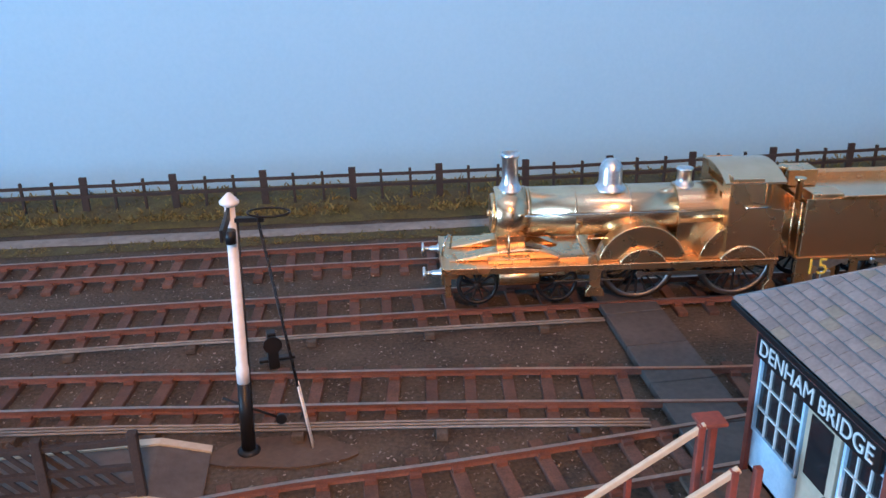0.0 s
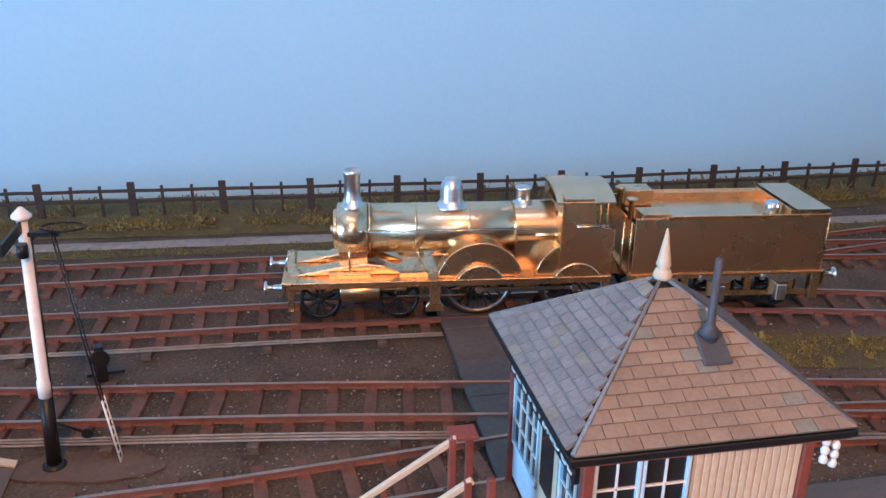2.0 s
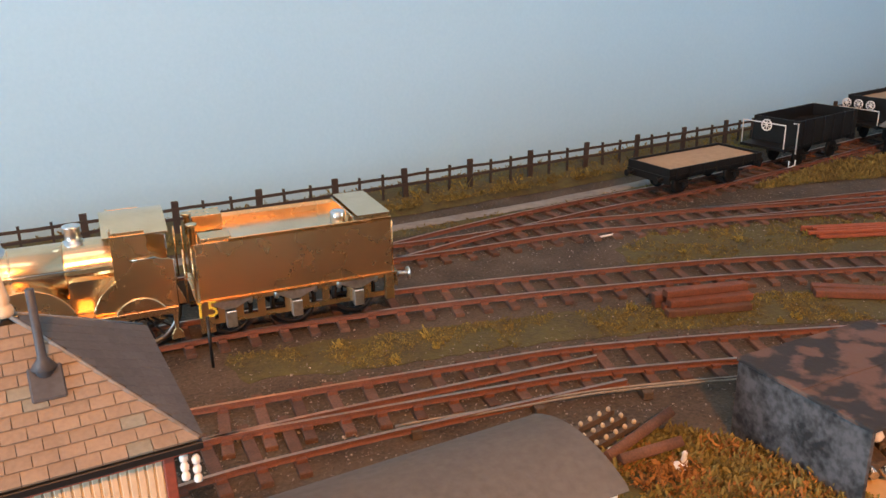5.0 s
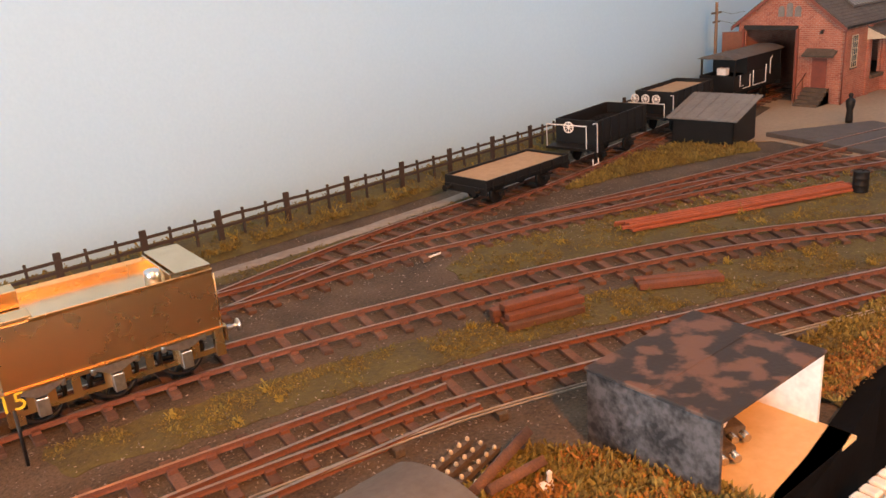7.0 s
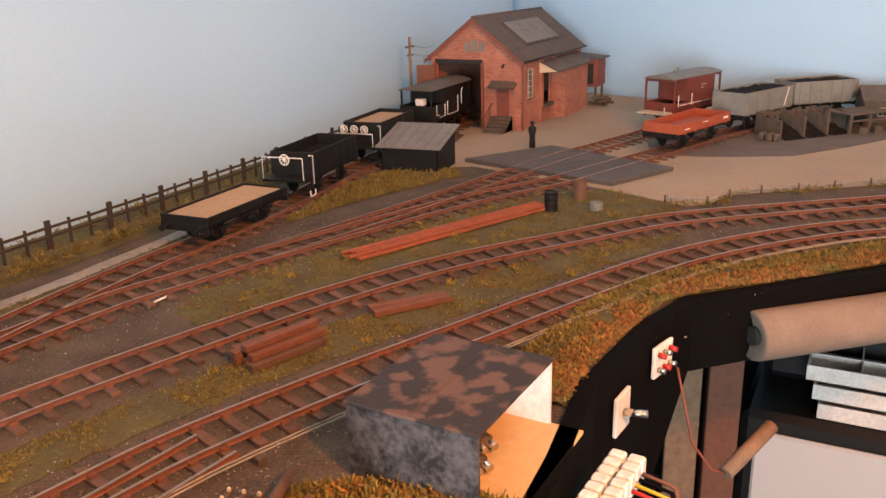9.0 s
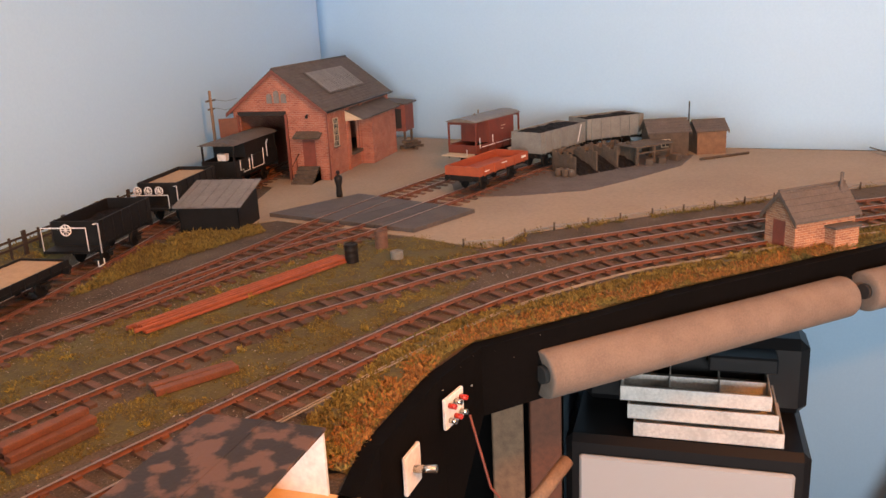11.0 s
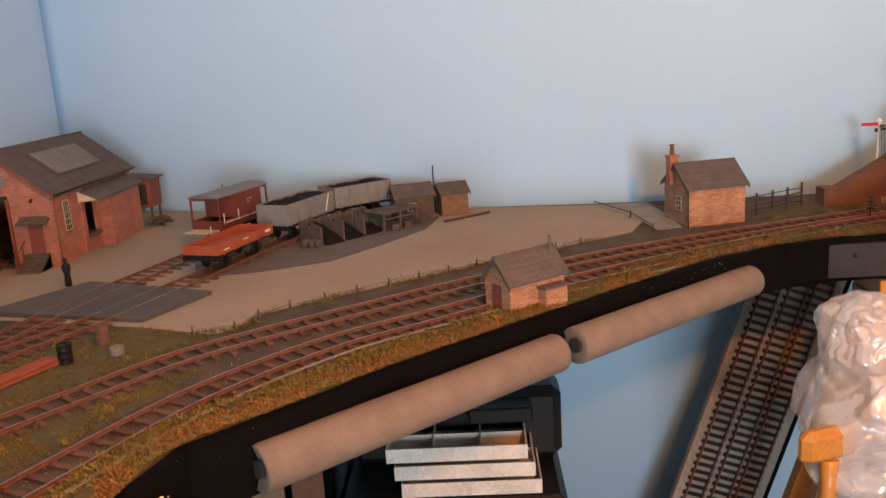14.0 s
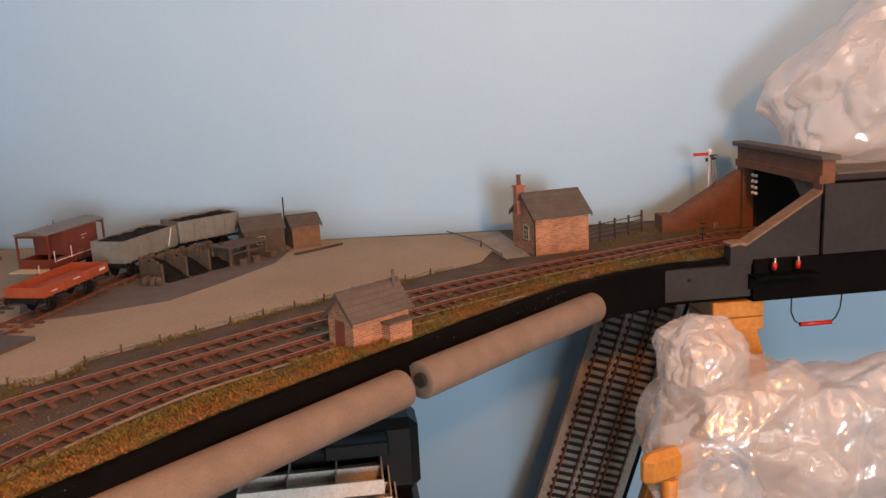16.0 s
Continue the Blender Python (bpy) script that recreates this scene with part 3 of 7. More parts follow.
def locomotive(x, y, turn):
    t = thing("steam_locomotive", "unpainted polished brass model steam locomotive on the running track", "locomotive", x, y, RAIL, turn)
    FP, W = 0.0290, 0.0285
    # footplate with raised front and splasher openings
    bm = bmesh.new()
    prism(bm, [(-0.0215, FP), (0.1845, FP), (0.1845, FP - 0.0012), (-0.0215, FP - 0.0012)], "y", -W, W)
    box(bm, -0.0205, -W + 0.001, FP - 0.0045, 0.1840, -W + 0.0022, FP - 0.0011)
    box(bm, -0.0205, W - 0.0022, FP - 0.0045, 0.1840, W - 0.001, FP - 0.0011)
    part("footplate", bm, "brass", t, bevel=0.0002)
    part("buffer_beam", boxes((-0.0228, -W, FP - 0.0105, -0.0212, W, FP + 0.0005)), "brass", t, bevel=0.0003)
    bm = bmesh.new()
    for s in (-1, 1):
        prism(bm, [(-0.0185, FP + 0.0002), (0.010, FP + 0.0055), (0.030, FP + 0.0075), (0.041, FP + 0.0060), (0.054, FP + 0.0002)], "y", s * 0.0115 - 0.006, s * 0.0115 + 0.006)
    halves("steam_chest_cover", bm, "brass", t, bevel=0.0008)
    bm = bmesh.new()
    for s in (-1, 1):
        box(bm, -0.018, s * 0.0085 - 0.0006, 0.014, 0.178, s * 0.0085 + 0.0006, FP - 0.001)
    halves("main_frames", bm, "brass", t)
    # smokebox, boiler, firebox
    BZ, BR = 0.0545, 0.0158
    lie = pose(0, 0, BZ, 0, 90, 0)
    bm = bmesh.new()
    lathe(bm, [(BR * 0.93, 0.0115), (BR + 0.0008, 0.0122), (BR + 0.0008, 0.0305)], lie, 40)
    box(bm, 0.0125, -0.0115, FP - 0.001, 0.030, 0.0115, BZ - 0.008)
    part("smokebox", bm, "nickel", t, "bright brass smokebox wrapper")
    bm = bmesh.new()
    lathe(bm, [(0.0118, 0.0092), (0.0126, 0.0100), (0.0126, 0.0118)], lie, 28)
    lathe(bm, [(0.0018, 0.0072), (0.0022, 0.0095)], lie, 10)
    box(bm, 0.0088, -0.0118, BZ - 0.0009, 0.0098, -0.002, BZ + 0.0009)
    part("smokebox_door", bm, "brass", t)
    bm = bmesh.new()
    lathe(bm, [(BR, 0.0300), (BR, 0.1520)], lie, 40)
    part("boiler", bm, "nickel", t, "mottled bright brass boiler barrel")
    for bx in (0.0312, 0.060, 0.094, 0.124):
        bm = bmesh.new()
        lathe(bm, [(BR + 0.0003, bx), (BR + 0.0003, bx + 0.0012)], lie, 40)
        part("boiler_band", bm, "nickel", t)
    bm = bmesh.new()
    prism(bm, [(-0.0135, FP - 0.001), (-0.0150, BZ - 0.004), (BR * -1.03, BZ), *arc(0, BZ, BR + 0.0005, 170, 10, 18), (BR * 1.03, BZ), (0.0150, BZ - 0.004), (0.0135, FP - 0.001)], "x", 0.1240, 0.1530)
    part("firebox", bm, "nickel", t)
    # splashers over the two driving wheels
    for cx, name in ((0.1005, "splasher"), (0.1625, "splasher")):
        bm = bmesh.new()
        for s in (-1, 1):
            prism(bm, [*arc(cx, 0.0245, 0.0270, 170, 10, 24)], "y", s * 0.0125, s * 0.0250)
        halves(name, bm, "brass", t, "curved brass driving wheel splasher", bevel=0.0003)
        bm = bmesh.new()
        for s in (-1, 1):
            prism(bm, [*arc(cx, 0.0215, 0.0165, 152, 28, 18)], "y", s * 0.0240, s * 0.0282)
        halves("coupling_rod_splasher", bm, "brass", t, bevel=0.0005)
        bm = bmesh.new()
        for s in (-1, 1):
            tube(bm, [(a, s * 0.0252, b) for a, b in arc(cx, 0.0245, 0.0270, 170, 10, 20)], 0.0006, 6)
        halves("splasher_beading", bm, "brass", t)
    # chimney, dome, safety valve
    bm = bmesh.new()
    lathe(bm, [(0.0086, 0), (0.0078, 0.0012), (0.0064, 0.003), (0.0053, 0.0055), (0.0049, 0.010), (0.0049, 0.0205), (0.0057, 0.0214), (0.0058, 0.0238), (0.0046, 0.0240), (0.0042, 0.018)], pose(0.0215, 0, BZ + BR - 0.0012), 24)
    part("chimney", bm, "white_metal", t, "turned bright metal chimney", )
    bm = bmesh.new()
    lathe(bm, [(0.0112, -0.001), (0.0100, 0.0005), (0.0078, 0.0022), (0.0072, 0.0045), (0.0072, 0.0115), (0.0062, 0.0152), (0.0042, 0.0176), (0.0016, 0.0186)], pose(0.0842, 0, BZ + BR - 0.0012), 28)
    part("dome", bm, "white_metal", t, "polished bright metal steam dome")
    bm = bmesh.new()
    lathe(bm, [(0.0085, -0.001), (0.0070, 0.0008), (0.0048, 0.0022), (0.0045, 0.004), (0.0045, 0.0095), (0.0054, 0.010), (0.0054, 0.0112), (0.0035, 0.0113)], pose(0.1305, 0, BZ + BR - 0.001), 22)
    part("safety_valve", bm, "white_metal", t)
    # cab
    bm = bmesh.new()
    for s in (-1, 1):
        lo, hi = (0.0262, 0.0272) if s > 0 else (-0.0272, -0.0262)
        prism(bm, [(0.1510, FP), (0.1510, 0.0800), (0.1700, 0.0800), *arc(0.1800, 0.0700, 0.0095, 160, 270, 10), (0.1820, 0.0605), (0.1845, 0.0590), (0.1845, FP)], "y", lo, hi)
    halves("cab_side", bm, "brass", t)
    part("cab_front", boxes((0.1505, -0.0262, FP, 0.1515, -0.0135, 0.0805), (0.1505, 0.0135, FP, 0.1515, 0.0262, 0.0805), (0.1505, -0.0262, 0.0765, 0.1515, 0.0262, 0.0812),
                            (0.1505, -0.014, BZ + 0.0135, 0.1515, 0.014, BZ + 0.0175)), "brass", t)
    bm = bmesh.new()
    curve = arc(0, 0.0205, 0.0640, 115.8, 64.2, 14)
    prism(bm, [*curve, *[(a, b - 0.0009) for a, b in curve[::-1]]], "x", 0.1465, 0.1835)
    part("cab_roof", bm, "nickel", t, "pale bright metal curved cab roof")
    bm = bmesh.new()
    for s in (-1, 1):
        tube(bm, [(0.160, s * 0.0284, 0.0625), (0.175, s * 0.0284, 0.0625)], 0.0006)
        tube(bm, [(0.0290, s * (BR + 0.0022), BZ + 0.0035), (0.149, s * (BR + 0.0022), BZ + 0.0035)], 0.00055)
        for kx in (0.031, 0.062, 0.094, 0.126):
            rod(bm, (kx, s * BR * 0.9, BZ + 0.0033), (kx, s * (BR + 0.0026), BZ + 0.0036), 0.0009, 8)
        rod(bm, (0.1845, s * 0.0262, FP), (0.1845, s * 0.0262, 0.0595), 0.0006)
    halves("handrail", bm, "steel", t, "thin bright wire handrail")
    # clack valve and pipes, lamp irons, front coupling hook
    bm = bmesh.new()
    for s in (-1, 1):
        rod(bm, (0.0615, s * 0.016, BZ - 0.010), (0.0615, s * 0.018, BZ - 0.002), 0.0015, 10)
        tube(bm, [(0.0615, s * 0.017, BZ - 0.010), (0.064, s * 0.0175, BZ - 0.018), (0.068, s * 0.0165, FP)], 0.0006)
        tube(bm, [(0.068, s * 0.018, FP + 0.013), (0.096, s * 0.018, FP + 0.0138)], 0.0007)
        box(bm, 0.006, s * 0.0205 - 0.0022, FP, 0.032, s * 0.0205 + 0.0022, FP + 0.0032)
        box(bm, 0.050, s * 0.0200 - 0.0022, FP, 0.068, s * 0.0200 + 0.0022, FP + 0.0028)
        rod(bm, (0.019, s * 0.0205, FP), (0.019, s * 0.0205, FP + 0.018), 0.0007)
    halves("valve_gear_detail", bm, "brass", t, bevel=0.0002)
    bm = bmesh.new()
    tube(bm, [(-0.0215, -0.006, FP), (-0.0200, -0.006, FP + 0.009), (-0.0175, -0.003, FP + 0.0125), (-0.0150, 0.002, FP + 0.010), (-0.0160, 0.004, FP + 0.001)], 0.0008)
    part("vacuum_pipe", bm, "steel", t)
    for s in (-1, 1):
        buffer(t, -0.0225, s * 0.0205, FP - 0.0055, -1)
    # wheels and motion
    for s in (-1, 1):
        for wx in (0.0, 0.0500):
            wheel(t, wx, s * 0.0155, 0.0125, 10)
        for wx in (0.1005, 0.1625):
            wheel(t, wx, s * 0.0155, 0.0238, 20, "tyre")
    bm = bmesh.new()
    for s in (-1, 1):
        box(bm, 0.0985, s * 0.0215 - 0.0008, 0.0178, 0.1650, s * 0.0215 + 0.0008, 0.0205)
        for wx in (0.1005, 0.1625):
            lathe(bm, [(0.0026, -0.0016), (0.0026, 0.0016)], pose(wx, s * 0.0215, 0.0192, 90, 0, 0), 12)
        box(bm, 0.048, s * 0.019 - 0.0006, 0.0142, 0.092, s * 0.019 + 0.0006, 0.0155)
    halves("coupling_rod", bm, "steel", t, "polished steel coupling rod", bevel=0.0002)
    bm = bmesh.new()
    for s in (-1, 1):
        lathe(bm, [(0.0060, 0), (0.0064, 0.0006), (0.0064, 0.0240), (0.0058, 0.0248)], pose(0.0125, s * 0.0205, FP - 0.0085, 0, 90, 0), 22)
        rod(bm, (0.0370, s * 0.0205, FP - 0.0085), (0.0540, s * 0.0205, FP - 0.0080), 0.0014, 10)
    halves("cylinder", bm, "brass", t, "rolled brass outside cylinder")
    bm = bmesh.new()
    for s in (-1, 1):
        for x0, x1 in ((0.0660, 0.0780), (0.1780, 0.1860)):
            y0, y1 = sorted((s * 0.0225, s * 0.0262))
            bm = bmesh.new()
            prism(bm, [(x0 + 0.002, FP - 0.001), (x1 - 0.002, FP - 0.001), (x1 - 0.003, 0.014), (x1 - 0.0005, 0.0105), (x1, 0.0065), (x0, 0.0065), (x0 + 0.0005, 0.0105), (x0 + 0.003, 0.014)], "y", y0, y1)
            part("step_plate", bm, "brass", t, "etched brass step below the footplate", bevel=0.0003)
        part("guard_iron", boxes((-0.0205, s * 0.0155 - 0.0010, 0.0045, -0.0165, s * 0.0155 + 0.0010, FP - 0.008)), "brass", t, bevel=0.0003)
    # tender
    tb = part("tender_tank", boxes((0.1987, -0.0262, 0.0290, 0.3230, 0.0262, 0.0600)), "brass", t, "brass tender water tank")
    lo, hi = 0.0290, 0.0665
    for s in (-1, 1):
        y0, y1 = sorted((s * 0.0262, s * 0.0275))
        part("tender_side", boxes((0.1975, y0, lo, 0.3240, y1, hi)), "brass", tb, "tall plain brass side sheet", bevel=0.0002)
        part("side_flare", new_bm(prism, [(s * 0.0275, hi - 0.001), (s * 0.0290, hi + 0.0015), (s * 0.0284, hi + 0.0020), (s * 0.0262, hi)], "x", 0.2180, 0.3240), "brass", tb)
    part("tender_end", boxes((0.3230, -0.0262, lo, 0.3240, 0.0262, 0.0708)), "brass", tb)
    part("tender_front", boxes((0.1975, -0.0262, lo, 0.1987, 0.0262, 0.0615)), "brass", tb)
    part("tender_coal_plate", boxes((0.2010, -0.0262, 0.0615, 0.2985, 0.0262, 0.0625), (0.2985, -0.0262, 0.0625, 0.2995, 0.0262, 0.0705)), "nickel", tb, "dull tinned coal space floor")
    part("tender_rear_plate", boxes((0.3010, -0.0290, 0.0705, 0.3235, 0.0290, 0.0716)), "nickel", tb, "pale flat tank top plate")
    part("tender_toolbox", boxes((0.2015, -0.0262, 0.0630, 0.2205, -0.0110, 0.0690), (0.2015, 0.0100, 0.0630, 0.2205, 0.0262, 0.0735)), "brass", tb, bevel=0.0003)
    bm = bmesh.new()
    lathe(bm, [(0.0048, 0), (0.0048, 0.0088), (0.0040, 0.0094)], pose(0.2925, -0.012, 0.0625), 20)
    part("filler_cap", bm, "white_metal", tb)
    part("tender_footplate", boxes((0.1950, -0.0290, 0.0278, 0.3270, 0.0290, 0.0290), (0.3262, -0.0285, 0.0185, 0.3275, 0.0285, 0.0290)), "brass", t)
    bm = bmesh.new()
    for s in (-1, 1):
        y0, y1 = sorted((s * 0.0218, s * 0.0228))
        box(bm, 0.2000, y0, 0.0235, 0.3255, y1, 0.0282)
        box(bm, 0.2000, y0, 0.0105, 0.3255, y1, 0.0138)
        for xx in (0.2000, 0.2080, 0.2190, 0.2330, 0.2510, 0.2620, 0.2760, 0.2930, 0.3050, 0.3195):
            box(bm, xx, y0, 0.0138, xx + 0.0050, y1, 0.0235)
    halves("tender_frame", bm, "brass", t, "pierced brass outside frame")
    for wx in (0.2155, 0.2580, 0.3000):
        bm = bmesh.new()
        for s in (-1, 1):
            box(bm, wx - 0.0034, s * 0.0252 - 0.0028, 0.0085, wx + 0.0034, s * 0.0252 + 0.0028, 0.0195)
            prism(bm, [(wx - 0.0125, 0.0268), (wx + 0.0125, 0.0268), (wx + 0.0125, 0.0250), (wx + 0.003, 0.0205), (wx - 0.003, 0.0205), (wx - 0.0125, 0.0250)], "y", s * 0.0252 - 0.0016, s * 0.0252 + 0.0016)
            for e in (-1, 1):
                rod(bm, (wx + e * 0.0128, s * 0.0250, 0.0225), (wx + e * 0.0128, s * 0.0250, 0.0282), 0.0017, 8)
        halves("axlebox_and_spring", bm, "white_metal", t, "bright whitemetal axlebox and leaf spring", bevel=0.0004)
        for s in (-1, 1):
            wheel(t, wx, s * 0.0155, 0.0148, 12)
    for s in (-1, 1):
        buffer(t, 0.3272, s * 0.0205, 0.0235, 1)
    for s in (-1, 1):
        for xx in (0.1905, 0.1955, 0.3255):
            part("grab_rail", new_bm(rod, (xx, s * 0.0255, FP), (xx, s * 0.0255, 0.0640), 0.0006), "brass", t)
        y0, y1 = sorted((s * 0.0240, s * 0.0280))
        part("tender_step", boxes((0.1960, y0, 0.0075, 0.2050, y1, 0.0285)), "brass", t, bevel=0.0002)
        part("tender_step", boxes((0.3190, y0, 0.0095, 0.3250, y1, 0.0285)), "brass", t, bevel=0.0002)
        bm = bmesh.new()
        lathe(bm, [(0.002, 0), (0.002, 0.012), (0.0035, 0.0125), (0.0035, 0.0138)], pose(0.1985, s * 0.013, 0.062), 10)
        part("brake_standard", bm, "brass", t)
    part("fall_plate", boxes((0.1840, -0.020, 0.0262, 0.1990, 0.020, 0.0276)), "dark", t, "dark gap plate between engine and tender")
    return t


locomotive(0.135, 0.1450, -5.5)


# ---- lineside fence ----
FENCE = Line([(-1.2, 0.372), (-0.5, 0.368), (-0.167, 0.358), (0.25, 0.336), (0.60, 0.333), (0.95, 0.338), (1.40, 0.372)])


def lineside_fence():
    f = thing("lineside_fence", "dark brown timber post-and-rail lineside fence on the bank", "fence")
    base = 0.008
    post = {}
    for kind, (a, h) in {"strut": (0.0011, 0.0275), "stout_post": (0.0030, 0.0305)}.items():
        bm = bmesh.new()
        box(bm, -a, -0.0014, 0, a, 0.0014, h)
        finish(bm, 0.0003)
        me = bpy.data.meshes.new(kind)
        bm.to_mesh(me)
        bm.free()
        me.materials.append(M["fence"])
        post[kind] = me
    s, k = 0.0, 0
    rng = random.Random(4)
    while s < FENCE.length:
        p, d = FENCE.at(s)
        kind = "stout_post" if k % 3 == 0 else "strut"
        shared(kind, post[kind], f, pose(p.x, p.y, base, rng.uniform(-2, 2), rng.uniform(-2, 2), math.degrees(math.atan2(d.y, d.x))))
        s += 0.0248
        k += 1
    for z in (0.0145, 0.0235):
        bm = bmesh.new()
        n = int(FENCE.length / 0.025)
        pts = [FENCE.side(FENCE.length * i / n, -0.0016) + Vector((0, 0, base + z + rng.uniform(-0.0004, 0.0004))) for i in range(n + 1)]
        loop = []
        for i, p in enumerate(pts):
            d = (pts[min(i + 1, n)] - pts[max(i - 1, 0)]).normalized()
            q = Vector((-d.y, d.x, 0)) * 0.0007
            u = Vector((0, 0, 0.0013))
            loop.append([bm.verts.new(p + a * q + b * u) for a, b in ((-1, -1), (-1, 1), (1, 1), (1, -1))])
        for a, b in zip(loop, loop[1:]):
            for j in range(4):
                bm.faces.new((a[j], b[j], b[(j + 1) % 4], a[(j + 1) % 4]))
        bm.faces.new(loop[0])
        bm.faces.new(loop[-1][::-1])
        part("fence_rail", bm, "fence", f)


lineside_fence()


# ---- signal box ----
def hip_face(parent, corner_a, corner_b, apex, rows, mat, odd, rng):
    """Slates laid in courses on one face of the roof, each a piece of its own."""
    a, b, c = Vector(corner_a), Vector(corner_b), Vector(apex)
    along = (b - a).normalized()
    up = c - (a + b) / 2
    nrm = along.cross(up).normalized()
    if nrm.z < 0:
        nrm = -nrm
    height = up.length
    up.normalize()
    course = height / rows
    wide = 0.0066
    tilt = math.atan2(0.0011, course)
    for r in range(rows):
        f0 = r / rows
        left, right = a.lerp(c, f0), b.lerp(c, f0)
        span = (right - left).length
        half = (b - a).length / 2
        pos = -((f0 * half) % wide) - (r % 2) * wide / 2 - wide
        while pos < span - 0.0008:
            x0, x1 = max(pos, 0.0), min(pos + wide, span)
            pos += wide
            if x1 - x0 < 0.0012:
                continue
            slope = (b - a).length / 2 / height
            trim = course * 1.12 * slope
            top0, top1 = max(x0, min(trim, x1 - 0.0004)), min(x1, max(span - trim, x0 + 0.0004))
            if top1 - top0 < 0.0005:
                continue
            bm = bmesh.new()
            g = 0.00013
            low = [(x0 + g, 0.0), (x1 - g, 0.0), (top1 - g * 0.5, course * 1.12), (top0 + g * 0.5, course * 1.12)]
            lift = [0.0016, 0.0016, 0.0006, 0.0006]
            vs = [bm.verts.new(left + along * x + up * y + nrm * (l + 0.0007)) for (x, y), l in zip(low, lift)]
            vb = [bm.verts.new(left + along * x + up * y + nrm * (l - 0.0005)) for (x, y), l in zip(low, lift)]
            bm.faces.new(vs)
            bm.faces.new(vb[::-1])
            for k in range(4):
                bm.faces.new((vs[k], vb[k], vb[(k + 1) % 4], vs[(k + 1) % 4]))
            part("slate", bm, "slate_green" if rng.random() < odd else mat, parent)


def sash(parent, name, x0, x1, z0, z1, y, cols, rows, axis, arched=False):
    """A glazed frame in a wall: axis x runs along x at depth y, axis y along y at x = y."""
    def bx(bm, a, b, c, d, lo, hi):
        if axis == "x":
            box(bm, a, y + lo, c, b, y + hi, d)
        else:
            box(bm, y + lo, a, c, y + hi, b, d)
    bm = bmesh.new()
    w = 0.0012
    bx(bm, x0, x1, z0, z0 + w, -0.0008, 0.0014)
    bx(bm, x0, x1, z1 - w, z1, -0.0008, 0.0014)
    bx(bm, x0, x0 + w, z0, z1, -0.0008, 0.0014)
    bx(bm, x1 - w, x1, z0, z1, -0.0008, 0.0014)
    fr = part(name, bm, "blue_white", parent, "pale blue painted window frame", bevel=0.0002)
    bm = bmesh.new()
    for k in range(1, cols):
        c = x0 + (x1 - x0) * k / cols
        bx(bm, c - 0.0003, c + 0.0003, z0 + w, z1 - w, -0.0003, 0.0006)
    for k in range(1, rows):
        c = z0 + (z1 - z0) * k / rows
        bx(bm, x0 + w, x1 - w, c - 0.0003, c + 0.0003, -0.0003, 0.0006)
    part("glazing_bar", bm, "white", fr, "thin white glazing bars")
    bm = bmesh.new()
    bx(bm, x0 + w * 0.5, x1 - w * 0.5, z0 + w * 0.5, z1 - w * 0.5, 0.0004, 0.0008)
    part("pane", bm, "window", fr)
    if arched:
        bm = bmesh.new()
        for e in (x0, x1):
            d = 1 if e == x0 else -1
            pts = [(e, z1), (e + d * 0.004, z1), (e + d * 0.0016, z1 - 0.0012), (e, z1 - 0.004)]
            prism(bm, pts, "y" if axis == "x" else "x", y - 0.0008, y + 0.0008)
        part("corner_bracket", bm, "blue_white", fr)
    return fr


def writing(name, text, size, m, mat, parent):
    cu = bpy.data.curves.new(name, "FONT")
    cu.body, cu.size, cu.extrude, cu.align_x, cu.align_y = text, size, 0.0002, "CENTER", "CENTER"
    tmp = bpy.data.objects.new(name, cu)
    me = bpy.data.meshes.new_from_object(tmp)
    bpy.data.objects.remove(tmp)
    me.materials.append(M[mat])
    ob = new(name, me)
    ob.parent = parent
    ob.matrix_local = m
    return ob


